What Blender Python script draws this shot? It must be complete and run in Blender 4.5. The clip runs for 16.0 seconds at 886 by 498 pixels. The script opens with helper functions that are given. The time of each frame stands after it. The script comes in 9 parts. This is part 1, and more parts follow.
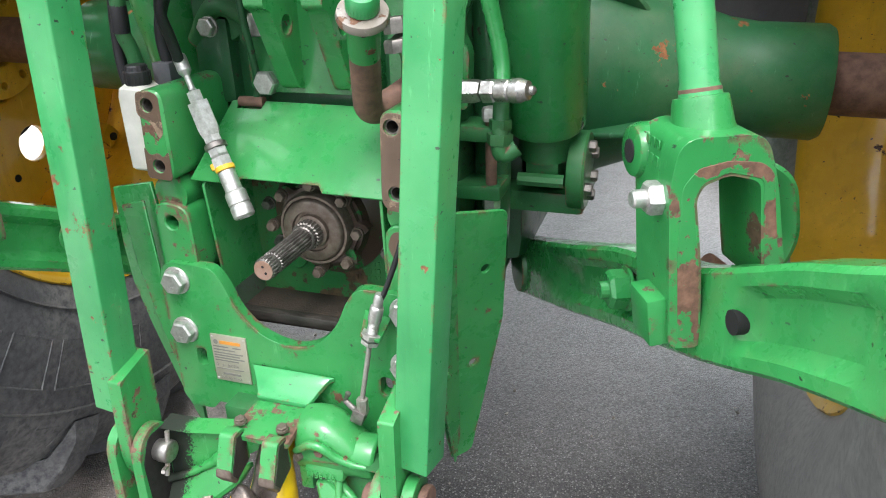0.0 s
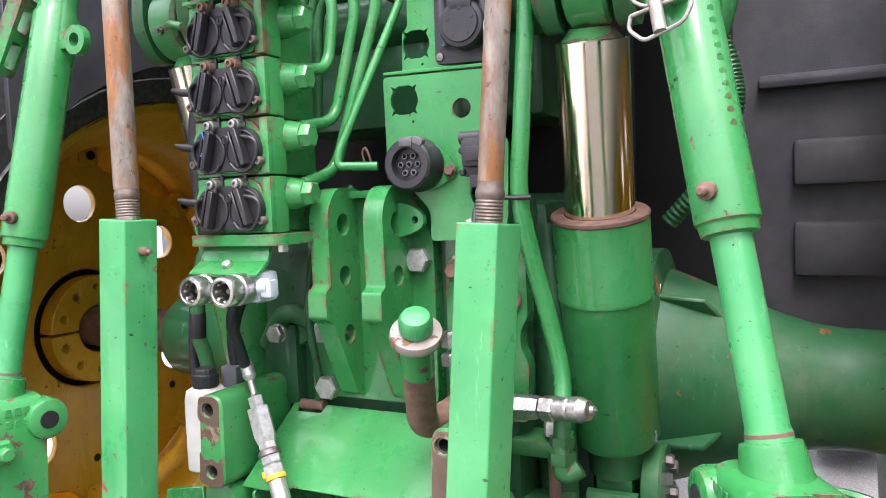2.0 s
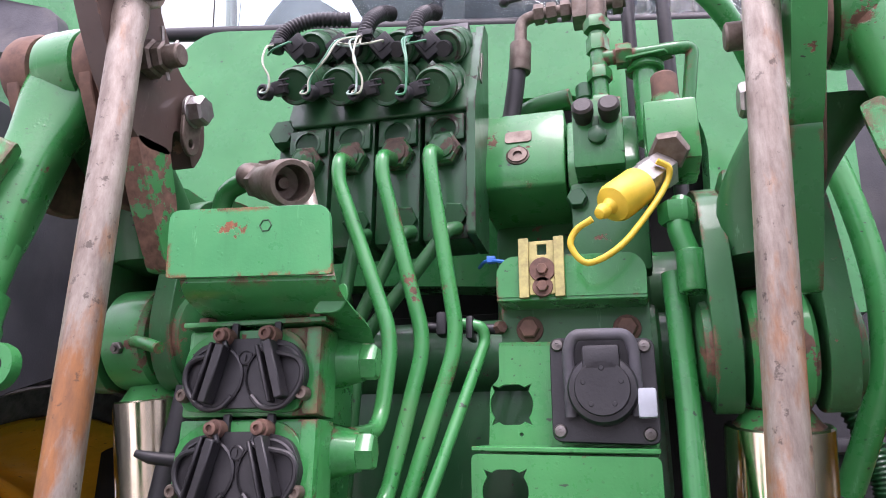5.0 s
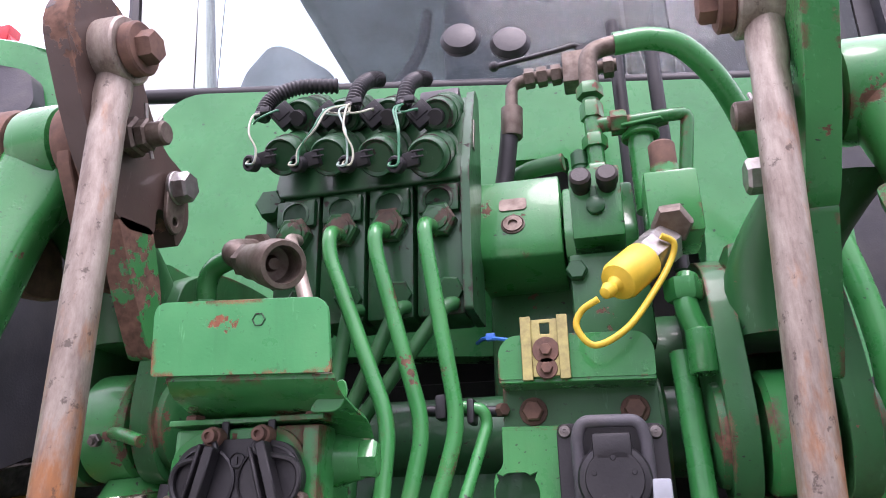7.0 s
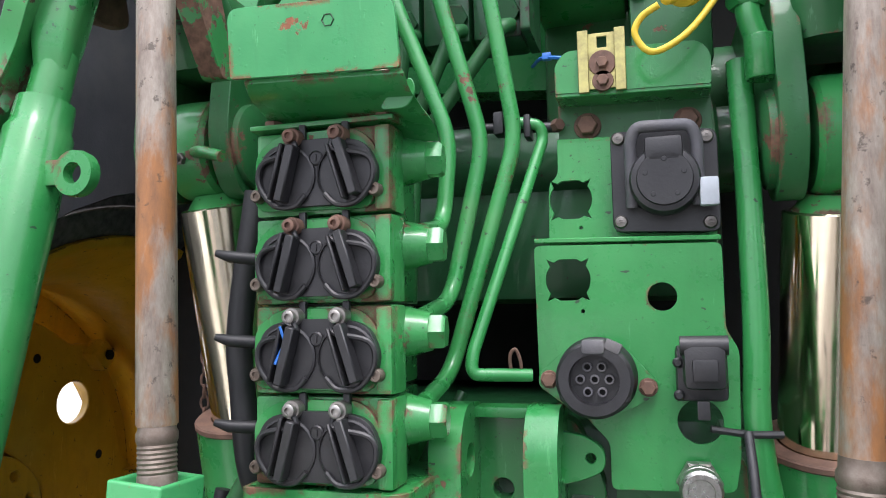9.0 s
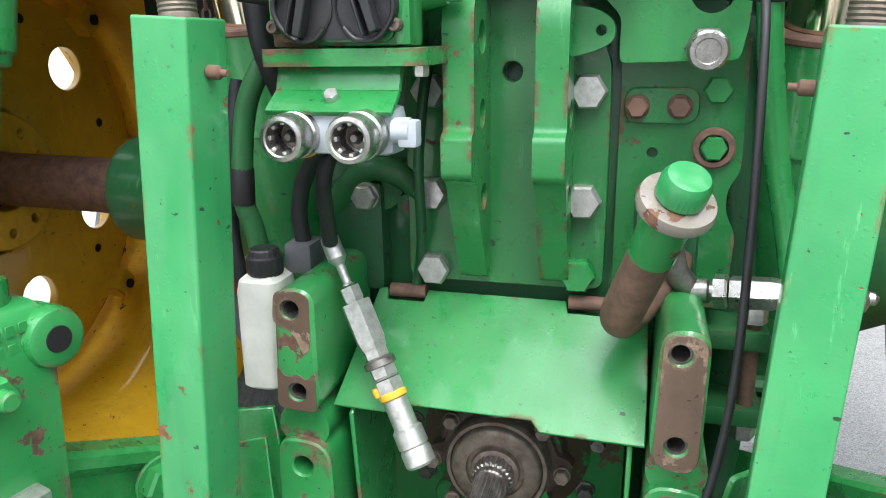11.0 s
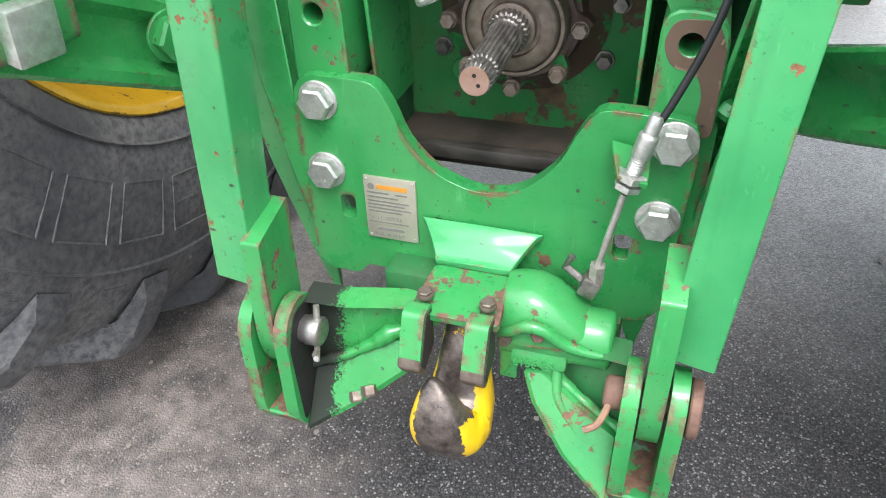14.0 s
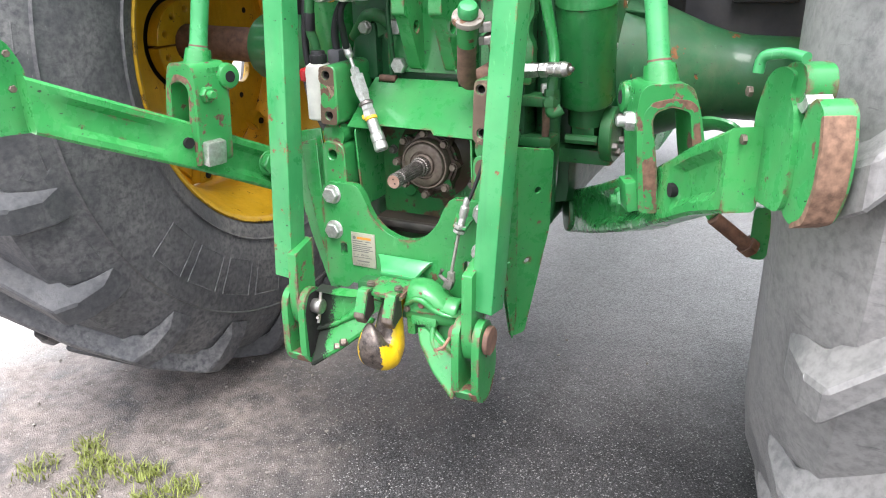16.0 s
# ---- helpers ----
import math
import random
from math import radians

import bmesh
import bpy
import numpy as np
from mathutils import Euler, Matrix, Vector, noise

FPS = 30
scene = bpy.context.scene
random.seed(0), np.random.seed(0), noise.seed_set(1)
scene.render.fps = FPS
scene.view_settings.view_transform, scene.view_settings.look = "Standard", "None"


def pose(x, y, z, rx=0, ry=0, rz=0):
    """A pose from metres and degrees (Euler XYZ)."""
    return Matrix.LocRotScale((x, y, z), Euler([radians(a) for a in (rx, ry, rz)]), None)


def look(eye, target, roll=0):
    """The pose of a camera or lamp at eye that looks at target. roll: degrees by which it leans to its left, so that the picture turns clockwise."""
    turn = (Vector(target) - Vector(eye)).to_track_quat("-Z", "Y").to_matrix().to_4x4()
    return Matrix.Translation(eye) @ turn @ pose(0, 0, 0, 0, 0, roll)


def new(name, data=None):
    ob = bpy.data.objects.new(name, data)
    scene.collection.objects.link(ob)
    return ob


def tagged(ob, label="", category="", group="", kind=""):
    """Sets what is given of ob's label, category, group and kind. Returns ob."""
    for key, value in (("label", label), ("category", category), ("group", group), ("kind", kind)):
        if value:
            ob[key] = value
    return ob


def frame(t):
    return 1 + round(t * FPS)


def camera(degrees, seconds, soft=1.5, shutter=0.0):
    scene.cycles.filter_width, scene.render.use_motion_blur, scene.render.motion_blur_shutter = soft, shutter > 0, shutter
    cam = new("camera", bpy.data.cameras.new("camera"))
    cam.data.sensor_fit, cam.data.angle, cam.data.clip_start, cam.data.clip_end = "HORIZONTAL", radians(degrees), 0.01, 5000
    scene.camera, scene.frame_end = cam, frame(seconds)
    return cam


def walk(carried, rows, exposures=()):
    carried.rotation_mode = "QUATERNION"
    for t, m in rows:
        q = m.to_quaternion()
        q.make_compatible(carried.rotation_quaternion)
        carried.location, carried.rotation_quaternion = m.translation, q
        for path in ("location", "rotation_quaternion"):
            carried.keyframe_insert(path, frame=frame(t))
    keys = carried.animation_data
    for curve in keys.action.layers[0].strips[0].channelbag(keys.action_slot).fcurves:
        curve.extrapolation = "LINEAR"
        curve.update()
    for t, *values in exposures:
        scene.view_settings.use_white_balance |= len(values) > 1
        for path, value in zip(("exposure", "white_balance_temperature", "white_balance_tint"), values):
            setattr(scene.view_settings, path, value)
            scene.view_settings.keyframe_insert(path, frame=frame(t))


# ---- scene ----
cam = camera(62.1, 16.0, soft=1.0)
PATH = [
    (0, (0.566, -0.971, 1.43), (-0.026, 0.757, 0.614), -1.8),
    (0.5, (0.614, -0.943, 1.44), (-0.103, 0.785, 0.734), -1.3),
    (1, (0.61, -0.925, 1.454), (-0.197, 0.822, 0.91), -1.4),
    (1.5, (0.606, -0.908, 1.46), (-0.244, 0.869, 1.114), -1.8),
    (2, (0.596, -0.907, 1.486), (-0.261, 0.896, 1.366), -2.1),
    (2.5, (0.599, -0.926, 1.515), (-0.247, 0.883, 1.617), -2.3),
    (3, (0.61, -0.934, 1.533), (-0.208, 0.864, 1.847), -2.2),
    (3.5, (0.614, -0.928, 1.541), (-0.168, 0.856, 1.993), -1.6),
    (4, (0.568, -0.91, 1.57), (-0.141, 0.883, 2.101), -0.6),
    (4.5, (0.392, -0.811, 1.598), (-0.217, 1.004, 2.175), 0.3),
    (5, (0.213, -0.689, 1.639), (-0.262, 1.149, 2.268), 0.5),
    (5.2, (0.194, -0.667, 1.645), (-0.249, 1.176, 2.285), 0.5),
    (7.3, (0.187, -0.686, 1.693), (-0.224, 1.13, 2.422), -1.3),
    (7.5, (0.187, -0.692, 1.69), (-0.249, 1.134, 2.381), -1.3),
    (8, (0.179, -0.689, 1.671), (-0.318, 1.175, 2.199), -1.1),
    (8.2, (0.178, -0.688, 1.658), (-0.344, 1.191, 2.105), -1.1),
    (10.3, (0.154, -0.737, 1.529), (-0.367, 1.177, 1.27), -1.1),
    (10.5, (0.153, -0.739, 1.513), (-0.363, 1.163, 1.168), -1.1),
    (11, (0.148, -0.733, 1.464), (-0.356, 1.12, 0.906), -1.0),
    (11.5, (0.141, -0.729, 1.415), (-0.351, 1.061, 0.671), -1.0),
    (12, (0.142, -0.727, 1.39), (-0.345, 0.988, 0.484), -1.0),
    (12.5, (0.143, -0.737, 1.347), (-0.324, 0.878, 0.264), -1.1),
    (13, (0.16, -0.749, 1.292), (-0.312, 0.796, 0.112), -1.4),
    (13.5, (0.167, -0.76, 1.264), (-0.313, 0.751, 0.044), -1.5),
    (14, (0.19, -0.788, 1.269), (-0.337, 0.73, 0.078), -2.2),
    (14.5, (0.283, -0.9, 1.294), (-0.325, 0.671, 0.216), -2.5),
    (15, (0.493, -1.138, 1.332), (-0.149, 0.517, 0.412), -1.5),
    (15.5, (0.66, -1.372, 1.375), (-0.085, 0.312, 0.595), -1.4),
    (16, (0.787, -1.545, 1.447), (-0.005, 0.135, 0.705), -1.2),
]
walk(cam, [(t, look(eye, target, roll)) for t, eye, target, roll in PATH], exposures=[(0, 0.42, 6450, 13), (1, 0.52, 6450, 18), (2, 0.66, 6450, 25), (3, 0.80, 6450, 28), (4, 0.50, 6400, 27), (5, 0.24, 6350, 36), (7.5, 0.08, 6350, 38), (8, 0.12, 6300, 32), (10.5, 0.3, 6350, 11), (12.5, 0.5, 6350, 12), (14, 0.55, 6350, 13), (15, 0.77, 6450, 16), (16, 0.67, 6450, 16)])

# ---- light: a bright overcast sky ----
world = bpy.data.worlds.new("overcast_sky")
scene.world = world
world.use_nodes = True
wn, wl = world.node_tree.nodes, world.node_tree.links
wn.clear()
sky = wn.new("ShaderNodeTexSky")
sky.sky_type, sky.sun_disc = "NISHITA", False
sky.sun_elevation, sky.sun_rotation = radians(60), radians(160)
sky.air_density, sky.dust_density = 1.0, 1.5
bg_sky, bg_cloud, add = wn.new("ShaderNodeBackground"), wn.new("ShaderNodeBackground"), wn.new("ShaderNodeAddShader")
bg_sky.inputs[1].default_value = 0.05
bg_cloud.inputs[0].default_value = (0.93, 0.97, 1.0, 1)
# cloud cover: the zenith is far brighter than the hazy horizon with its buildings and trees
coord, axes, lift = wn.new("ShaderNodeTexCoord"), wn.new("ShaderNodeSeparateXYZ"), wn.new("ShaderNodeMapRange")
lift.inputs["From Min"].default_value, lift.inputs["From Max"].default_value = 0.0, 1.0
lift.inputs["To Min"].default_value, lift.inputs["To Max"].default_value = 0.14, 4.1
wl.new(coord.outputs["Generated"], axes.inputs[0])
wl.new(axes.outputs[2], lift.inputs["Value"])
wl.new(lift.outputs[0], bg_cloud.inputs[1])
wout = wn.new("ShaderNodeOutputWorld")
wl.new(sky.outputs[0], bg_sky.inputs[0])
wl.new(bg_sky.outputs[0], add.inputs[0])
wl.new(bg_cloud.outputs[0], add.inputs[1])
wl.new(add.outputs[0], wout.inputs[0])
sun = new("sun", bpy.data.lights.new("sun", "SUN"))
sun.data.energy, sun.data.angle, sun.data.color = 2.2, radians(22), (1.0, 0.97, 0.92)
sun.matrix_world = look((1.1, -3.0, 6.5), (0, 0, 1))


# ---- materials ----
def shader(name):
    m = bpy.data.materials.new(name)
    m.use_nodes = True
    n = m.node_tree.nodes
    return m, n, m.node_tree.links, n["Principled BSDF"]


def noise_tex(n, l, scale, detail=4.0, rough=0.55, stretch=None):
    g = n.new("ShaderNodeNewGeometry")
    t = n.new("ShaderNodeTexNoise")
    t.inputs["Scale"].default_value, t.inputs["Detail"].default_value, t.inputs["Roughness"].default_value = scale, detail, rough
    if stretch:
        s = n.new("ShaderNodeVectorMath")
        s.operation = "MULTIPLY"
        s.inputs[1].default_value = stretch
        l.new(g.outputs["Position"], s.inputs[0])
        l.new(s.outputs[0], t.inputs["Vector"])
    else:
        l.new(g.outputs["Position"], t.inputs["Vector"])
    return t.outputs["Fac"]


def ramp(n, l, src, lo, hi, a=0.0, b=1.0):
    r = n.new("ShaderNodeMapRange")
    r.inputs["From Min"].default_value, r.inputs["From Max"].default_value = lo, hi
    r.inputs["To Min"].default_value, r.inputs["To Max"].default_value = a, b
    l.new(src, r.inputs["Value"])
    return r.outputs[0]


def math2(n, l, op, a, b):
    m = n.new("ShaderNodeMath")
    m.operation = op
    for i, v in enumerate((a, b)):
        if isinstance(v, (int, float)):
            m.inputs[i].default_value = v
        else:
            l.new(v, m.inputs[i])
    return m.outputs[0]


def mix_rgb(n, l, fac, a, b):
    m = n.new("ShaderNodeMix")
    m.data_type = "RGBA"
    if isinstance(fac, (int, float)):
        m.inputs[0].default_value = fac
    else:
        l.new(fac, m.inputs[0])
    for i, v in ((6, a), (7, b)):
        if isinstance(v, tuple):
            m.inputs[i].default_value = (*v, 1)
        else:
            l.new(v, m.inputs[i])
    return m.outputs[2]


def bump(n, l, p, height, strength, dist=0.002):
    b = n.new("ShaderNodeBump")
    b.inputs["Strength"].default_value, b.inputs["Distance"].default_value = strength, dist
    l.new(height, b.inputs["Height"])
    l.new(b.outputs[0], p.inputs["Normal"])


def edge_mask(n, l, radius):
    """1 along worn edges."""
    bv, g, d = n.new("ShaderNodeBevel"), n.new("ShaderNodeNewGeometry"), n.new("ShaderNodeVectorMath")
    bv.samples = 6
    bv.inputs["Radius"].default_value = radius
    d.operation = "DOT_PRODUCT"
    l.new(bv.outputs[0], d.inputs[0])
    l.new(g.outputs["Normal"], d.inputs[1])
    return ramp(n, l, d.outputs["Value"], 0.998, 0.93)


def paint(name, col, rough=0.27, chips=0.66, under=(0.17, 0.080, 0.050), edge=0.0, dirt=0.25, dust=(0.20, 0.17, 0.12), chip_scale=38.0, fade=0.35, coat=0.5, worn=0.56, scuff=0.35, streak=0.3, beads=0.35, grease=None):
    """Machine paint with chips to rust, worn edges, pale scuffs, run-down stains and dusty patches."""
    m, n, l, p = shader(name)
    big = noise_tex(n, l, 5.0, 4, 0.6)
    mid = noise_tex(n, l, 26.0, 6, 0.65)
    pale = tuple(min(1, c * 1.15 + 0.03) for c in col)
    dark = tuple(c * 0.72 for c in col)
    base = mix_rgb(n, l, ramp(n, l, big, 0.35, 0.7), dark, mix_rgb(n, l, fade, col, pale))
    run = noise_tex(n, l, 1.0, 5, 0.6, (34.0, 34.0, 4.0))
    base = mix_rgb(n, l, ramp(n, l, run, 0.55, 0.75, 0.0, streak), base, tuple(c * 0.35 for c in col))
    rub = noise_tex(n, l, 1.0, 6, 0.75, (70.0, 45.0, 9.0))
    base = mix_rgb(n, l, ramp(n, l, rub, 0.62, 0.68, 0.0, scuff), base, tuple(min(1, c * 1.3 + 0.10) for c in col))
    fleck = math2(n, l, "MULTIPLY", ramp(n, l, noise_tex(n, l, 150.0, 4, 0.6), 0.66, 0.69), ramp(n, l, big, 0.40, 0.60))
    base = mix_rgb(n, l, math2(n, l, "MULTIPLY", fleck, 0.8), base, tuple(c * 0.12 + 0.006 for c in col))
    nick = ramp(n, l, noise_tex(n, l, 62.0, 3, 0.5, (1.0, 1.0, 1.7)), 0.715, 0.725, 0.0, 0.9)
    base = mix_rgb(n, l, nick, base, (0.020, 0.022, 0.019))
    dmask = math2(n, l, "MULTIPLY", ramp(n, l, big, 0.42, 0.72), ramp(n, l, mid, 0.35, 0.75))
    dmask = math2(n, l, "MULTIPLY", dmask, dirt)
    base = mix_rgb(n, l, dmask, base, dust)
    grain = noise_tex(n, l, chip_scale, 7, 0.66)
    cm = ramp(n, l, grain, chips, chips + 0.012)
    if edge:
        patchy = ramp(n, l, math2(n, l, "ADD", math2(n, l, "MULTIPLY", noise_tex(n, l, 16.0, 3, 0.5), 0.62), math2(n, l, "MULTIPLY", noise_tex(n, l, 85.0, 6, 0.7), 0.38)), 0.34, 0.70)
        em = ramp(n, l, math2(n, l, "ADD", math2(n, l, "MULTIPLY", edge_mask(n, l, edge), 0.30), patchy), 0.30 + worn, 0.33 + worn)
        cm = math2(n, l, "MAXIMUM", cm, em)
    rust = mix_rgb(n, l, ramp(n, l, noise_tex(n, l, 90, 4), 0.3, 0.7), tuple(c * 0.45 for c in under), tuple(c * 1.2 for c in under))
    skin = mix_rgb(n, l, cm, base, rust)
    if grease:
        # black grease wiped over one end, breaking up into specks
        gx, xyz = n.new("ShaderNodeNewGeometry"), n.new("ShaderNodeSeparateXYZ")
        l.new(gx.outputs["Position"], xyz.inputs[0])
        reach = ramp(n, l, xyz.outputs[0], grease[0], grease[1], 0.42, -0.30)
        wipe = math2(n, l, "ADD", math2(n, l, "MULTIPLY", noise_tex(n, l, 26.0, 6, 0.65), 0.65), math2(n, l, "MULTIPLY", noise_tex(n, l, 260.0, 3, 0.6), 0.45))
        black = ramp(n, l, math2(n, l, "ADD", wipe, reach), 0.58, 0.66, 0.0, 0.97)
        skin = mix_rgb(n, l, black, skin, (0.014, 0.013, 0.012))
        cm = math2(n, l, "MAXIMUM", cm, black)
    l.new(skin, p.inputs["Base Color"])
    r = math2(n, l, "ADD", ramp(n, l, mid, 0.3, 0.7, rough - 0.06, rough + 0.12), math2(n, l, "MULTIPLY", dmask, 0.35))
    r = math2(n, l, "MAXIMUM", r, math2(n, l, "MULTIPLY", cm, 0.75))
    l.new(r, p.inputs["Roughness"])
    clear = math2(n, l, "MULTIPLY", ramp(n, l, math2(n, l, "MAXIMUM", cm, dmask), 0.0, 0.5, 1.0, 0.0), ramp(n, l, mid, 0.35, 0.7, coat, coat * 0.5))
    l.new(clear, p.inputs["Coat Weight"])
    p.inputs["Coat Roughness"].default_value = 0.07
    h = math2(n, l, "SUBTRACT", math2(n, l, "ADD", math2(n, l, "MULTIPLY", noise_tex(n, l, 320, 2), 0.22), math2(n, l, "MULTIPLY", mid, 0.5)), math2(n, l, "MULTIPLY", cm, 0.9))
    # rain beads
    g, drop = n.new("ShaderNodeNewGeometry"), n.new("ShaderNodeTexVoronoi")
    drop.inputs["Scale"].default_value = 170.0
    l.new(g.outputs["Position"], drop.inputs["Vector"])
    bead = math2(n, l, "MULTIPLY", ramp(n, l, drop.outputs["Distance"], 0.34, 0.12), ramp(n, l, noise_tex(n, l, 60.0, 3), 0.56, 0.62))
    h = math2(n, l, "ADD", h, math2(n, l, "MULTIPLY", bead, beads))
    bump(n, l, p, h, 0.45, 0.0010)
    p.inputs["Specular IOR Level"].default_value = 0.40
    return m


def metal(name, a, b, rough, metallic=1.0, scale=60.0, lo=0.35, hi=0.65, stretch=None, grain=0.25):
    m, n, l, p = shader(name)
    f = noise_tex(n, l, scale, 6, 0.65, stretch)
    l.new(mix_rgb(n, l, ramp(n, l, f, lo, hi), a, b), p.inputs["Base Color"])
    l.new(ramp(n, l, f, 0.3, 0.7, rough - 0.08, rough + 0.14), p.inputs["Roughness"])
    p.inputs["Metallic"].default_value = metallic
    bump(n, l, p, noise_tex(n, l, 380, 4), grain, 0.0006)
    return m


def plain(name, col, rough, var=0.25, scale=30.0, grain=0.2, metallic=0.0, dust=0.0, dustcol=(0.16, 0.14, 0.11)):
    m, n, l, p = shader(name)
    f = noise_tex(n, l, scale, 5, 0.6)
    c = mix_rgb(n, l, ramp(n, l, f, 0.3, 0.7), tuple(x * (1 - var) for x in col), tuple(x * (1 + var) for x in col))
    if dust:
        c = mix_rgb(n, l, ramp(n, l, noise_tex(n, l, 9, 6, 0.65), 0.45, 0.75, 0, dust), c, dustcol)
    l.new(c, p.inputs["Base Color"])
    l.new(ramp(n, l, f, 0.3, 0.7, rough - 0.06, rough + 0.08), p.inputs["Roughness"])
    p.inputs["Metallic"].default_value = metallic
    bump(n, l, p, noise_tex(n, l, 260, 4), grain, 0.0008)
    return m


GREEN = (0.024, 0.262, 0.063)
green = paint("green_paint", GREEN, chips=0.70, edge=0.010, worn=0.60)
green_link = paint("green_paint_glossy", (0.034, 0.335, 0.078), chips=0.685, edge=0.010, worn=0.58, rough=0.24, coat=0.7)
green_worn = paint("green_paint_worn", (0.026, 0.276, 0.066), chips=0.655, edge=0.012, chip_scale=24.0, worn=0.55)
green_scuffed = paint("green_paint_scuffed", (0.026, 0.280, 0.067), chips=0.61, edge=0.018, chip_scale=20.0, rough=0.36, worn=0.47, under=(0.17, 0.092, 0.064), scuff=0.3)
green_bar = paint("green_paint_faded", (0.040, 0.340, 0.105), chips=0.675, edge=0.008, rough=0.30, chip_scale=34.0, fade=0.5, scuff=0.45, worn=0.57, under=(0.26, 0.10, 0.05))
green_plain = paint("green_paint_sound", (0.024, 0.266, 0.063), chips=0.76, dirt=0.15, edge=0.005, worn=0.62)
green_dirty = paint("green_paint_dirty", (0.016, 0.150, 0.040), chips=0.67, dirt=0.7, dust=(0.070, 0.055, 0.036), rough=0.45, edge=0.008, coat=0.3)
green_axle = paint("green_paint_dull", (0.012, 0.130, 0.040), chips=0.645, under=(0.27, 0.11, 0.04), chip_scale=15.0, dirt=0.5, rough=0.42, coat=0.25, scuff=0.5)
# green darkened to carry the shade of the recess under cab and linkage
green_mid = paint("green_paint_shade_darkened", (0.018, 0.200, 0.048), chips=0.665, dirt=0.6, dust=(0.045, 0.04, 0.03), edge=0.010, worn=0.54, chip_scale=26.0)
# dark green: oily on the valve bank, shade put into colour on recessed housings
green_dark = paint("green_paint_oily_and_shaded", (0.010, 0.096, 0.029), chips=0.64, under=(0.045, 0.032, 0.026), dirt=0.8, dust=(0.018, 0.018, 0.016), rough=0.38, edge=0.006, coat=0.4)
nut_brown = paint("oily_brown_nut_paint", (0.020, 0.130, 0.038), chips=0.50, under=(0.11, 0.075, 0.055), dirt=0.6, dust=(0.03, 0.026, 0.02), chip_scale=30.0)
green_sheet = paint("green_sheet_metal", (0.040, 0.300, 0.090), chips=0.85, dirt=0.2, rough=0.26, scuff=0.08, streak=0.12, beads=0.0)
grimy_cover = paint("green_paint_grimed_brown", (0.017, 0.180, 0.042), chips=0.57, under=(0.085, 0.055, 0.028), chip_scale=14.0, dirt=1.0, dust=(0.11, 0.075, 0.035), rough=0.45, coat=0.2)
green_rubbed = paint("green_paint_rubbed_bare", (0.028, 0.26, 0.066), chips=0.475, under=(0.19, 0.10, 0.068), chip_scale=24.0, dirt=0.2, rough=0.42)
jaw_wear = paint("claw_rim_wear", (0.035, 0.26, 0.075), chips=0.43, under=(0.25, 0.145, 0.095), chip_scale=12.0, dirt=0.5, dust=(0.33, 0.30, 0.24), rough=0.5)
green_greasy = paint("green_paint_with_black_grease", (0.030, 0.300, 0.066), chips=0.66, edge=0.006, under=(0.16, 0.10, 0.075), dirt=0.3, grease=(-0.200, -0.118))
smudged = paint("green_paint_grease_smudged", (0.020, 0.24, 0.052), chips=0.40, under=(0.015, 0.014, 0.013), chip_scale=9.0, dirt=0.4, rough=0.36)
brown_plate = paint("rusty_plate_paint", (0.085, 0.050, 0.038), chips=0.60, under=(0.19, 0.10, 0.065), chip_scale=12.0, edge=0.004, dirt=0.4, rough=0.55)
rust_bright = metal("orange_rusty_steel", (0.15, 0.085, 0.060), (0.33, 0.19, 0.12), 0.7, 0.1, 30)
rust = metal("rusty_steel", (0.105, 0.058, 0.043), (0.22, 0.125, 0.088), 0.75, 0.1, 45)


def rod_material():
    """Bare rod: grey steel with dark mottling, orange rust where the bar screws stood in the wet."""
    m, n, l, p = shader("weathered_steel_rod")
    g, z = n.new("ShaderNodeNewGeometry"), n.new("ShaderNodeSeparateXYZ")
    l.new(g.outputs["Position"], z.inputs[0])
    a = noise_tex(n, l, 1.0, 7, 0.7, (60.0, 60.0, 16.0))
    c = mix_rgb(n, l, ramp(n, l, a, 0.36, 0.62), (0.46, 0.40, 0.335), (0.25, 0.20, 0.165))
    o = noise_tex(n, l, 1.0, 6, 0.65, (28.0, 28.0, 9.0))
    low = ramp(n, l, z.outputs[2], 1.45, 2.02, 0.15, -0.08)
    f = ramp(n, l, math2(n, l, "ADD", o, low), 0.52, 0.66)
    c = mix_rgb(n, l, f, c, mix_rgb(n, l, ramp(n, l, a, 0.35, 0.65), (0.44, 0.19, 0.070), (0.25, 0.125, 0.065)))
    d = noise_tex(n, l, 70.0, 6, 0.7)
    c = mix_rgb(n, l, ramp(n, l, d, 0.60, 0.66, 0.0, 0.7), c, (0.07, 0.055, 0.045))
    l.new(c, p.inputs["Base Color"])
    l.new(ramp(n, l, f, 0.0, 1.0, 0.40, 0.10), p.inputs["Metallic"])
    l.new(ramp(n, l, a, 0.3, 0.7, 0.36, 0.58), p.inputs["Roughness"])
    bump(n, l, p, math2(n, l, "ADD", noise_tex(n, l, 300, 4), a), 0.35, 0.0008)
    return m


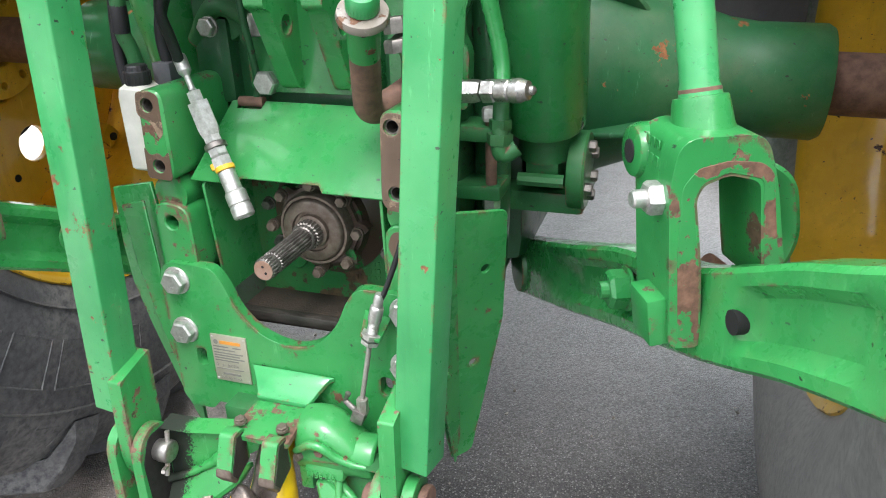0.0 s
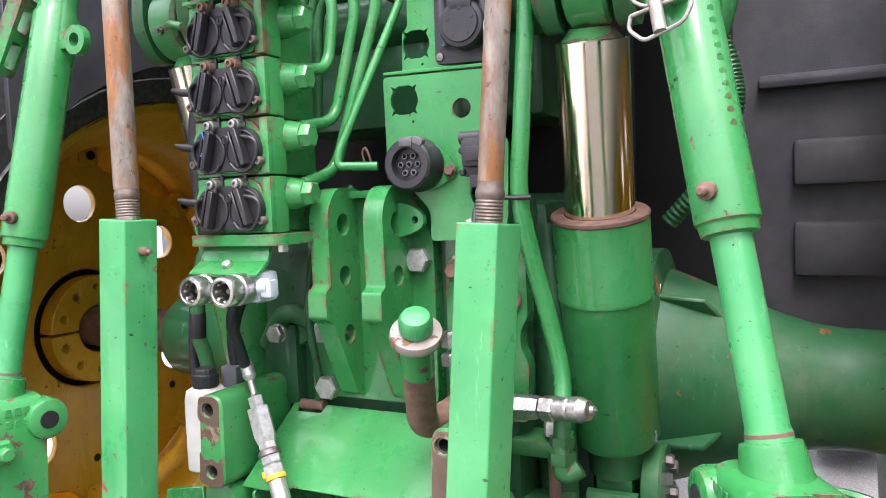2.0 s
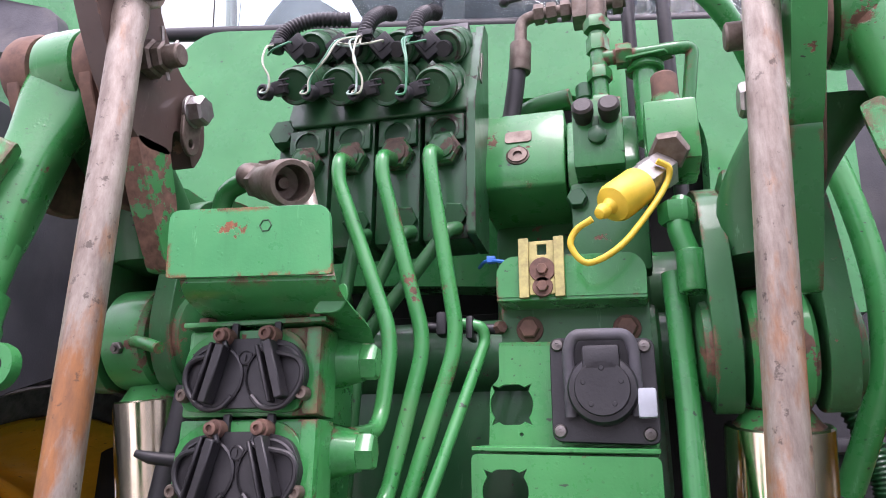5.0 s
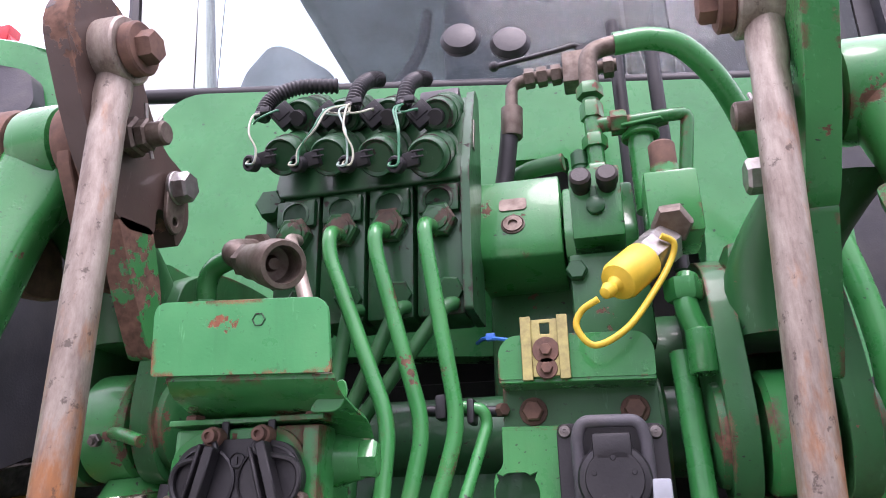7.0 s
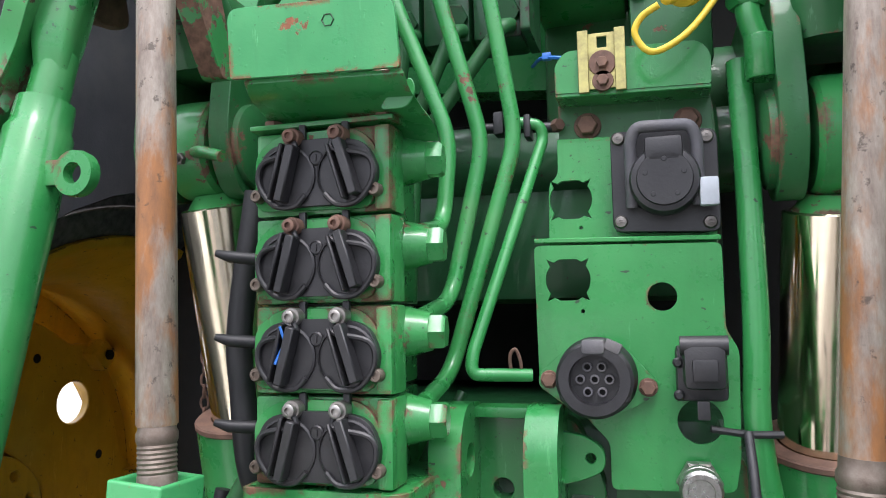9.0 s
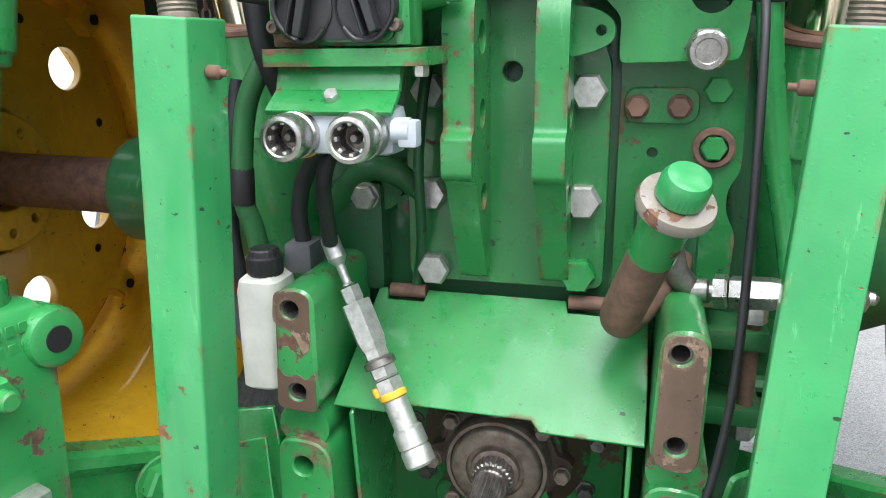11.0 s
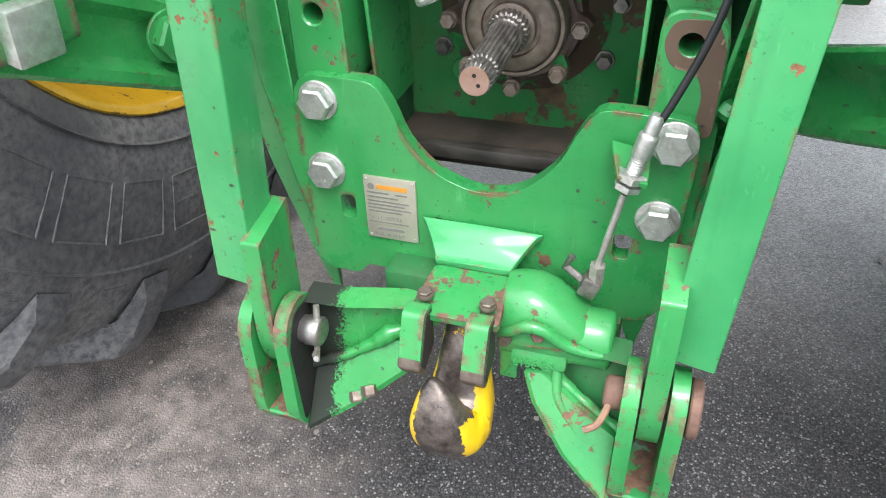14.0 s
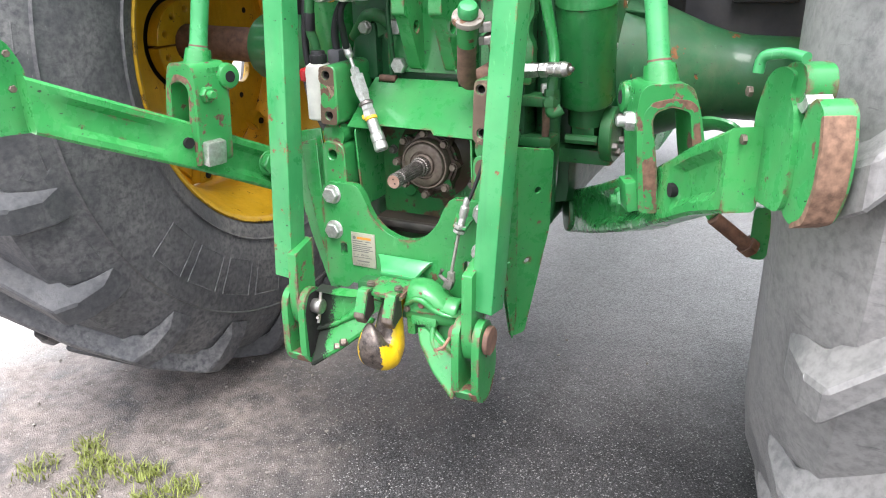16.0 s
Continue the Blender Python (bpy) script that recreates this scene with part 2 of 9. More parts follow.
rust_rod = rod_material()
rust_grey = metal("brown_grey_steel", (0.20, 0.165, 0.135), (0.115, 0.085, 0.065), 0.48, 0.55, 70)
cap_rim = paint("flange_paint", (0.30, 0.26, 0.22), chips=0.55, under=(0.17, 0.085, 0.05), dirt=0.3)
steel = metal("bare_steel", (0.42, 0.41, 0.39), (0.27, 0.25, 0.23), 0.38, 0.9, 70)
zinc = metal("zinc_plated_steel", (0.66, 0.66, 0.64), (0.42, 0.41, 0.38), 0.43, 0.85, 90)
nickel = metal("nickel_fitting", (0.60, 0.59, 0.56), (0.34, 0.32, 0.29), 0.30, 0.95, 120)
shaft_steel = metal("oily_shaft_steel", (0.115, 0.105, 0.095), (0.28, 0.26, 0.24), 0.42, 0.8, 60)
shaft_tip = metal("rusted_shaft_end", (0.26, 0.15, 0.10), (0.33, 0.22, 0.17), 0.6, 0.5, 60)
# chrome tinted warm, so yellow reflections are put into its base colour
chrome = metal("chrome_plated_rod", (0.86, 0.79, 0.62), (0.80, 0.72, 0.54), 0.13, 1.0, 12, grain=0.02)
galv = metal("galvanised_wire", (0.46, 0.44, 0.41), (0.30, 0.26, 0.23), 0.45, 0.7, 70)
black_plastic = plain("black_plastic", (0.018, 0.018, 0.020), 0.42, 0.3, 40, 0.3, dust=0.25, dustcol=(0.07, 0.065, 0.06))
black_rubber = plain("black_rubber_hose", (0.014, 0.014, 0.016), 0.5, 0.3, 30, 0.3)
# near-black colour that stands for deep shade in hollows and bores
shade_black = plain("painted_cavity_shade", (0.006, 0.006, 0.006), 0.9)
dark_panel = plain("grey_black_moulded_panel", (0.085, 0.085, 0.095), 0.6, 0.35, 14, 0.6, dust=0.7, dustcol=(0.19, 0.175, 0.16))
liner_plastic = plain("dark_moulded_liner", (0.040, 0.041, 0.047), 0.55, 0.3, 10, 0.5, dust=0.45, dustcol=(0.10, 0.094, 0.088))
white_plastic = plain("white_plastic", (0.72, 0.71, 0.64), 0.4, 0.08, 25, 0.1, dust=0.3)
grey_plastic = plain("light_grey_plastic", (0.42, 0.46, 0.50), 0.42, 0.12, 40, 0.2, dust=0.3)
yellow_rim = paint("yellow_rim_paint", (0.74, 0.43, 0.012), chips=0.68, under=(0.09, 0.05, 0.02), dirt=0.5, dust=(0.30, 0.18, 0.04), edge=0.008, streak=0.3, rough=0.42, chip_scale=20.0)
yellow_rubber = plain("yellow_rubber_boot", (0.72, 0.50, 0.035), 0.5, 0.12, 50, 0.2, dust=0.35, dustcol=(0.25, 0.18, 0.05))
yellow_band = plain("yellow_plastic_band", (0.75, 0.42, 0.03), 0.45)
green_flaked = paint("green_paint_flaked", (0.026, 0.280, 0.067), chips=0.555, edge=0.012, chip_scale=16.0, worn=0.50, under=(0.17, 0.092, 0.064))


def hook_material():
    """Yellow paint left on the flanks and underside; beak, saddle and shank rubbed to dark greasy steel."""
    m, n, l, p = shader("worn_yellow_hook")
    g, xyz = n.new("ShaderNodeNewGeometry"), n.new("ShaderNodeSeparateXYZ")
    l.new(g.outputs["Position"], xyz.inputs[0])
    grain = math2(n, l, "ADD", math2(n, l, "MULTIPLY", noise_tex(n, l, 30.0, 6, 0.65), 0.7), math2(n, l, "MULTIPLY", noise_tex(n, l, 150.0, 4, 0.6), 0.3))
    flank = ramp(n, l, math2(n, l, "ABSOLUTE", math2(n, l, "ADD", xyz.outputs[0], 0.001), 0.0), 0.016, 0.038, -0.16, 0.28)
    under = ramp(n, l, xyz.outputs[2], 0.572, 0.545, 0.0, 0.20)
    shank = ramp(n, l, xyz.outputs[1], -0.215, -0.190, 0.0, 0.16)
    keep = ramp(n, l, math2(n, l, "ADD", math2(n, l, "ADD", grain, shank), math2(n, l, "ADD", flank, under)), 0.55, 0.58)
    yel = mix_rgb(n, l, ramp(n, l, noise_tex(n, l, 22.0, 5), 0.4, 0.7), (0.72, 0.47, 0.008), (0.50, 0.30, 0.012))
    bare = mix_rgb(n, l, ramp(n, l, noise_tex(n, l, 42.0, 7, 0.7), 0.36, 0.66), (0.030, 0.025, 0.022), (0.185, 0.150, 0.128))
    l.new(mix_rgb(n, l, keep, bare, yel), p.inputs["Base Color"])
    l.new(ramp(n, l, keep, 0.0, 1.0, 0.55, 0.0), p.inputs["Metallic"])
    l.new(ramp(n, l, grain, 0.35, 0.65, 0.26, 0.50), p.inputs["Roughness"])
    bump(n, l, p, math2(n, l, "ADD", grain, math2(n, l, "MULTIPLY", keep, 0.6)), 0.5, 0.0012)
    return m


hook_skin = hook_material()
flange_skin = paint("flange_brown_and_green", (0.080, 0.050, 0.036), chips=0.58, under=(0.022, 0.20, 0.05), chip_scale=18.0, dirt=0.4, dust=(0.02, 0.018, 0.015), rough=0.36)
bare_face_skin = paint("bare_brown_face", (0.125, 0.078, 0.052), chips=0.57, under=(0.30, 0.21, 0.145), chip_scale=20.0, dirt=0.5, dust=(0.06, 0.045, 0.03), rough=0.5, coat=0.1, edge=0.006, worn=0.50)
blue_tie = plain("blue_plastic_tie", (0.03, 0.16, 0.55), 0.4)
red_plastic = plain("red_paint", (0.45, 0.02, 0.025), 0.4)
pale_clip = metal("yellow_zinc_clip", (0.50, 0.45, 0.17), (0.30, 0.27, 0.12), 0.42, 0.7, 60)
plate_alu = metal("aluminium_type_plate", (0.50, 0.47, 0.38), (0.40, 0.38, 0.30), 0.42, 0.6, 25)
ink = plain("dark_ink", (0.15, 0.145, 0.13), 0.6)
ink_orange = plain("orange_ink", (0.55, 0.22, 0.02), 0.6)
wire_green = plain("green_wire", (0.05, 0.22, 0.12), 0.4)
wire_teal = plain("pale_teal_wire", (0.30, 0.42, 0.36), 0.4)
wire_pale = plain("pale_wire", (0.45, 0.47, 0.36), 0.4)
cab_grey = plain("pale_grey_cab_paint", (0.45, 0.47, 0.47), 0.4, 0.06)
seat_cloth = plain("dark_seat_cloth", (0.07, 0.08, 0.09), 0.8)
cab_pale = plain("pale_tinted_quarter_panel", (0.55, 0.60, 0.57), 0.12, 0.2, 7)
cab_lining = plain("blue_grey_cab_lining", (0.16, 0.19, 0.21), 0.7, 0.3, 5)


def glass_material():
    m, n, l, p = shader("tinted_cab_glass")
    p.inputs["Base Color"].default_value = (0.80, 0.88, 0.88, 1)
    p.inputs["Transmission Weight"].default_value = 1.0
    p.inputs["IOR"].default_value = 1.12
    l.new(ramp(n, l, noise_tex(n, l, 6, 5), 0.3, 0.8, 0.0, 0.12), p.inputs["Roughness"])
    return m


glass = glass_material()


def tyre_material(name, dust):
    m, n, l, p = shader(name)
    f = noise_tex(n, l, 3.0, 7, 0.7)
    g = noise_tex(n, l, 60, 5, 0.65)
    c = mix_rgb(n, l, ramp(n, l, g, 0.3, 0.7), (0.050, 0.051, 0.055), (0.092, 0.092, 0.096))
    d = math2(n, l, "MULTIPLY", ramp(n, l, f, 0.44 - 0.16 * dust, 0.70 - 0.16 * dust, 0.0, 0.60 + 0.20 * dust), ramp(n, l, g, 0.36, 0.60, dust * 0.4, 1.0))
    c = mix_rgb(n, l, d, c, (0.27, 0.262, 0.25))
    # scratches and dried splashes
    k = noise_tex(n, l, 1.0, 7, 0.8, (12.0, 95.0, 20.0))
    c = mix_rgb(n, l, ramp(n, l, k, 0.64, 0.70, 0.0, 0.5), c, (0.36, 0.35, 0.34))
    k2 = noise_tex(n, l, 1.0, 6, 0.7, (12.0, 14.0, 70.0))
    c = mix_rgb(n, l, ramp(n, l, k2, 0.60, 0.72, 0.0, 0.6), c, (0.030, 0.031, 0.034))
    l.new(c, p.inputs["Base Color"])
    l.new(ramp(n, l, f, 0.3, 0.7, 0.34, 0.58), p.inputs["Roughness"])
    bump(n, l, p, math2(n, l, "ADD", noise_tex(n, l, 120, 6, 0.7), noise_tex(n, l, 14, 5, 0.6)), 0.4, 0.003)
    return m


dark_rubber = tyre_material("weathered_tyre_rubber", 0.35)
lug_rubber = tyre_material("bare_lug_rubber", 0.0)
# paler copy for the right tyre: dust plus skylight put into the colour
lit_dusty_rubber = tyre_material("sky_lit_dusty_tyre_rubber", 1.5)


def asphalt_material():
    m, n, l, p = shader("worn_damp_asphalt")
    g = n.new("ShaderNodeNewGeometry")
    v, v2 = n.new("ShaderNodeTexVoronoi"), n.new("ShaderNodeTexVoronoi")
    for t, s in ((v, 205), (v2, 430)):
        t.inputs["Scale"].default_value = s
        l.new(g.outputs["Position"], t.inputs["Vector"])
    big, mid = noise_tex(n, l, 1.1, 5, 0.65), noise_tex(n, l, 7.0, 7, 0.7)
    grit = noise_tex(n, l, 420, 3, 0.7)
    stone, fine = n.new("ShaderNodeSeparateColor"), n.new("ShaderNodeSeparateColor")
    l.new(v.outputs["Color"], stone.inputs[0])
    l.new(v2.outputs["Color"], fine.inputs[0])
    c = mix_rgb(n, l, stone.outputs[0], (0.024, 0.024, 0.026), (0.145, 0.143, 0.140))
    c = mix_rgb(n, l, ramp(n, l, fine.outputs[0], 0.55, 1.0, 0.0, 0.75), c, (0.036, 0.035, 0.035))
    c = mix_rgb(n, l, ramp(n, l, stone.outputs[1], 0.90, 0.92), c, (0.36, 0.355, 0.34))
    c = mix_rgb(n, l, ramp(n, l, v.outputs["Distance"], 0.42, 0.66, 0.0, 0.9), c, (0.014, 0.013, 0.012))
    c = mix_rgb(n, l, ramp(n, l, big, 0.35, 0.65, 0.35, 0.0), c, (0.035, 0.034, 0.034))
    xyz = n.new("ShaderNodeSeparateXYZ")
    l.new(g.outputs["Position"], xyz.inputs[0])
    # trodden mud over the asphalt behind one wheel
    away = math2(n, l, "ADD", xyz.outputs[0], math2(n, l, "MULTIPLY", big, 1.6))
    mud = math2(n, l, "MULTIPLY", ramp(n, l, away, 0.66, 0.06), ramp(n, l, mid, 0.30, 0.52))
    lump = noise_tex(n, l, 24, 8, 0.7)
    mudcol = mix_rgb(n, l, ramp(n, l, lump, 0.35, 0.68), (0.120, 0.102, 0.090), (0.285, 0.245, 0.220))
    mudcol = mix_rgb(n, l, ramp(n, l, noise_tex(n, l, 3.2, 6, 0.7), 0.56, 0.68, 0.0, 0.7), mudcol, (0.30, 0.255, 0.215))
    mudcol = mix_rgb(n, l, ramp(n, l, stone.outputs[1], 0.95, 0.96, 0.0, 0.6), mudcol, (0.36, 0.33, 0.30))
    c = mix_rgb(n, l, mud, c, mudcol)
    # asphalt lightened further in: skylight and its sheen put into the colour
    inward_lit = math2(n, l, "ADD", xyz.outputs[1], math2(n, l, "MULTIPLY", big, 1.2))
    c = mix_rgb(n, l, ramp(n, l, inward_lit, 1.0, 1.9, 0.0, 0.70), c, mix_rgb(n, l, stone.outputs[0], (0.20, 0.195, 0.19), (0.42, 0.41, 0.40)))
    # dry pale gravel beyond the wheel
    far = math2(n, l, "ADD", xyz.outputs[0], math2(n, l, "MULTIPLY", mid, 0.8))
    c = mix_rgb(n, l, ramp(n, l, far, -1.15, -1.75, 0.0, 0.9), c, mix_rgb(n, l, stone.outputs[2], (0.34, 0.32, 0.29), (0.62, 0.60, 0.56)))
    l.new(c, p.inputs["Base Color"])
    l.new(ramp(n, l, mid, 0.3, 0.7, 0.42, 0.80), p.inputs["Roughness"])
    h = math2(n, l, "ADD", math2(n, l, "MULTIPLY", v.outputs["Distance"], -0.9), math2(n, l, "MULTIPLY", grit, 0.5))
    h = math2(n, l, "ADD", h, math2(n, l, "MULTIPLY", math2(n, l, "MULTIPLY", lump, mud), 1.3))
    bump(n, l, p, h, 0.8, 0.004)
    return m


asphalt = asphalt_material()
grass_blade = plain("grass_blades", (0.20, 0.23, 0.05), 0.6, 0.5, 40)
oily_steel = plain("oil_blackened_steel", (0.028, 0.024, 0.020), 0.5, 0.5, 30, 0.5)
grime = plain("brown_grime", (0.030, 0.022, 0.015), 0.75, 0.5, 40, 0.8)


def grit_material():
    m, n, l, p = shader("loose_stone")
    g = n.new("ShaderNodeNewGeometry")
    l.new(mix_rgb(n, l, g.outputs["Random Per Island"], (0.10, 0.085, 0.07), (0.36, 0.33, 0.29)), p.inputs["Base Color"])
    p.inputs["Roughness"].default_value = 0.8
    return m


stone_grit = grit_material()


# ---- building helpers ----
SHIFT = {}


def thing(name, base, label, category, group="", kind="", moved=(0, 0, 0)):
    """An empty at a thing's base, which parents its parts; moved: the whole thing stands that much off its parts' numbers."""
    ob = new(name)
    ob.empty_display_size = 0.05
    ob.location = Vector(base) + Vector(moved)
    SHIFT[ob] = Vector(base)
    return tagged(ob, label, category, group, kind)


def part(name, bm, material, parent=None, label="", angle=38):
    """Links a bmesh, built in world places, as one mesh under a thing or a part."""
    me = bpy.data.meshes.new(name)
    bmesh.ops.recalc_face_normals(bm, faces=bm.faces)
    for f in bm.faces:
        f.smooth = True
    bm.to_mesh(me)
    bm.free()
    me.set_sharp_from_angle(angle=radians(angle))
    me.materials.append(material)
    ob = new(name, me)
    off = SHIFT.get(parent, Vector())
    SHIFT[ob] = off
    me.transform(Matrix.Translation(-off))
    if parent:
        ob.parent = parent
    return tagged(ob, label)


def solo(name, bm, material, label, category, group="", kind="", angle=38):
    """A thing that is one mesh."""
    ob = part(name, bm, material, None, label, angle)
    return tagged(ob, label, category, group, kind)


def B():
    return bmesh.new()


def V(*a):
    return Vector(a)


def along(p, d):
    """A frame at p with z along d."""
    d = Vector(d).normalized()
    return Matrix.Translation(p) @ d.to_track_quat("Z", "Y").to_matrix().to_4x4()


def soften(bm, off, seg=2, limit=35):
    edges = [e for e in bm.edges if len(e.link_faces) == 2 and e.calc_face_angle(0) > radians(limit)]
    if edges and off > 0:
        bmesh.ops.bevel(bm, geom=edges, offset=off, segments=seg, affect="EDGES", clamp_overlap=True, profile=0.6)
    return bm


def merge(bm, other):
    me = bpy.data.meshes.new("joint")
    other.to_mesh(me)
    other.free()
    bm.from_mesh(me)
    bpy.data.meshes.remove(me)
    return bm


def box(bm, lo, hi, bev=0.003, turn=None, pivot=None):
    t = B()
    bmesh.ops.create_cube(t, size=1)
    lo, hi = Vector(lo), Vector(hi)
    bmesh.ops.transform(t, matrix=Matrix.Translation((lo + hi) / 2) @ Matrix.Diagonal((*(hi - lo), 1)), verts=t.verts)
    bmesh.ops.recalc_face_normals(t, faces=t.faces)
    soften(t, bev)
    if turn:
        c = Vector(pivot) if pivot else (lo + hi) / 2
        bmesh.ops.transform(t, matrix=Matrix.Translation(c) @ Euler([radians(a) for a in turn]).to_matrix().to_4x4() @ Matrix.Translation(-c), verts=t.verts)
    return merge(bm, t)


def lathe(bm, p, d, prof, n=28, closed=False, caps=True):
    """Turns rows of (radius, height) about the axis d from p. closed: a ring section, joined end to start."""
    m = along(p, d)
    rings = []
    for r, h in prof:
        if r < 1e-6:
            rings.append([bm.verts.new(m @ V(0, 0, h))])
        else:
            rings.append([bm.verts.new(m @ V(r * math.cos(2 * math.pi * i / n), r * math.sin(2 * math.pi * i / n), h)) for i in range(n)])
    pairs = list(zip(rings, rings[1:])) + ([(rings[-1], rings[0])] if closed else [])
    for a, b in pairs:
        for i in range(n):
            j = (i + 1) % n
            if len(a) == 1 and len(b) == 1:
                continue
            if len(a) == 1:
                bm.faces.new((a[0], b[j], b[i]))
            elif len(b) == 1:
                bm.faces.new((a[i], a[j], b[0]))
            else:
                bm.faces.new((a[i], a[j], b[j], b[i]))
    if not closed and caps:
        for ring in (rings[0], rings[-1]):
            if len(ring) > 1:
                bm.faces.new(ring)
    return bm


def cyl(bm, a, b, r, r2=None, n=24, bev=0.0):
    a, b = Vector(a), Vector(b)
    h, r2 = (b - a).length, r if r2 is None else r2
    if bev:
        prof = [(r - bev, 0), (r, bev), (r2, h - bev), (r2 - bev, h)]
    else:
        prof = [(r, 0), (r2, h)]
    return lathe(bm, a, b - a, prof, n)


def pipe(bm, a, b, r, ri, n=28):
    """A hollow tube."""
    a, b = Vector(a), Vector(b)
    h, e = (b - a).length, min(0.002, (r - ri) * 0.3)
    return lathe(bm, a, b - a, [(ri, 0), (r - e, 0), (r, e), (r, h - e), (r - e, h), (ri, h)], n, closed=True)


def rounded(pts, radius, k=5):
    """A polyline with its corners turned to arcs."""
    pts = [Vector(p) for p in pts]
    out = [pts[0]]
    for a, b, c in zip(pts, pts[1:], pts[2:]):
        u, w = (a - b), (c - b)
        r = min(radius, u.length * 0.48, w.length * 0.48)
        p, q = b + u.normalized() * r, b + w.normalized() * r
        for i in range(k + 1):
            t = i / k
            out.append(p * (1 - t) ** 2 + b * 2 * t * (1 - t) + q * t * t)
    return out + [pts[-1]]


def spline(pts, k=8):
    """A smooth curve through points."""
    p = [Vector(q) for q in pts]
    p = [p[0] * 2 - p[1]] + p + [p[-1] * 2 - p[-2]]
    out = []
    for a, b, c, d in zip(p, p[1:], p[2:], p[3:]):
        for i in range(k):
            t = i / k
            out.append(0.5 * ((2 * b) + (c - a) * t + (2 * a - 5 * b + 4 * c - d) * t * t + (3 * b - a - 3 * c + d) * t ** 3))
    return out + [p[-2]]


def sweep(bm, pts, r, n=12, squash=1.0):
    """A tube along points; r is one radius or one for each point."""
    pts = [Vector(p) for p in pts]
    rs = list(r) if isinstance(r, (list, tuple)) else [r] * len(pts)
    up = None
    rings = []
    for i, p in enumerate(pts):
        d = (pts[min(i + 1, len(pts) - 1)] - pts[max(i - 1, 0)]).normalized()
        if up is None:
            up = d.orthogonal().normalized()
        up = (up - d * up.dot(d)).normalized()
        side = d.cross(up)
        rings.append([bm.verts.new(p + rs[i] * (up * math.cos(2 * math.pi * k / n) + side * math.sin(2 * math.pi * k / n) * squash)) for k in range(n)])
    for a, b in zip(rings, rings[1:]):
        for k in range(n):
            bm.faces.new((a[k], a[(k + 1) % n], b[(k + 1) % n], b[k]))
    bm.faces.new(rings[0])
    bm.faces.new(rings[-1])
    return bm


def loft(bm, rings):
    """Skin over rings of points of equal count."""
    vs = [[bm.verts.new(Vector(p)) for p in ring] for ring in rings]
    n = len(vs[0])
    for a, b in zip(vs, vs[1:]):
        for k in range(n):
            bm.faces.new((a[k], a[(k + 1) % n], b[(k + 1) % n], b[k]))
    bm.faces.new(vs[0])
    bm.faces.new(vs[-1])
    return bm


def circle2(c, r, n=16, a0=0.0):
    return [(c[0] + r * math.cos(a0 + 2 * math.pi * i / n), c[1] + r * math.sin(a0 + 2 * math.pi * i / n)) for i in range(n)]


def round2(pts, radius, k=4):
    """A closed 2D outline with rounded corners; a point (x, y, r) has its own radius."""
    out = []
    m = len(pts)
    for i in range(m):
        a, b, c = (Vector(pts[j % m][:2]) for j in (i - 1, i, i + 1))
        r = pts[i][2] if len(pts[i]) > 2 else radius
        u, w = a - b, c - b
        r = min(r, u.length * 0.45, w.length * 0.45)
        if r < 1e-5:
            out.append(tuple(b))
            continue
        p, q = b + u.normalized() * r, b + w.normalized() * r
        for s in range(k + 1):
            t = s / k
            out.append(tuple(p * (1 - t) ** 2 + b * 2 * t * (1 - t) + q * t * t))
    return out


def plate(bm, outline, thick, origin, u, v, holes=(), bev=0.0015):
    """A flat plate with holes. outline and holes are 2D, in the directions u and v from origin; it grows by thick along u x v."""
    o, u, v = Vector(origin), Vector(u).normalized(), Vector(v).normalized()
    w = u.cross(v).normalized()
    t = B()
    edges = []
    for loop in (outline, *holes):
        vs = [t.verts.new(o + u * x + v * y) for x, y, *_ in loop]
        edges += [t.edges.new((vs[i], vs[(i + 1) % len(vs)])) for i in range(len(vs))]
    got = bmesh.ops.triangle_fill(t, edges=edges, use_beauty=True, use_dissolve=False, normal=w)
    ext = bmesh.ops.extrude_face_region(t, geom=list(t.faces))
    bmesh.ops.translate(t, vec=w * thick, verts=[g for g in ext["geom"] if isinstance(g, bmesh.types.BMVert)])
    bmesh.ops.recalc_face_normals(t, faces=t.faces)
    soften(t, bev, 1, 50)
    return merge(bm, t)


def slab(bm, pts, thick, holes=(), bev=0.0015, radius=0.0):
    """A plate from corners in space (the first three give its plane); holes as (point, radius). It grows along the normal."""
    p = [Vector(q) for q in pts]
    u = (p[1] - p[0]).normalized()
    w = u.cross(p[2] - p[0]).normalized()
    v = w.cross(u)

    def flat(q):
        q = Vector(q) - p[0]
        return (q.dot(u), q.dot(v))

    out = [flat(q) for q in p]
    out = round2(out, radius) if radius else out
    hs = []
    for q, r in holes:
        hs.append(circle2(flat(q), r, 14))
    return plate(bm, out, thick, p[0], u, v, hs, bev)


def hex_head(bm, p, d, af, h, n=6):
    """A hexagon head or nut with its chamfer."""
    r = af / math.sqrt(3)
    return lathe(bm, p, d, [(r, 0), (r, h * 0.8), (r * 0.86, h)], n)


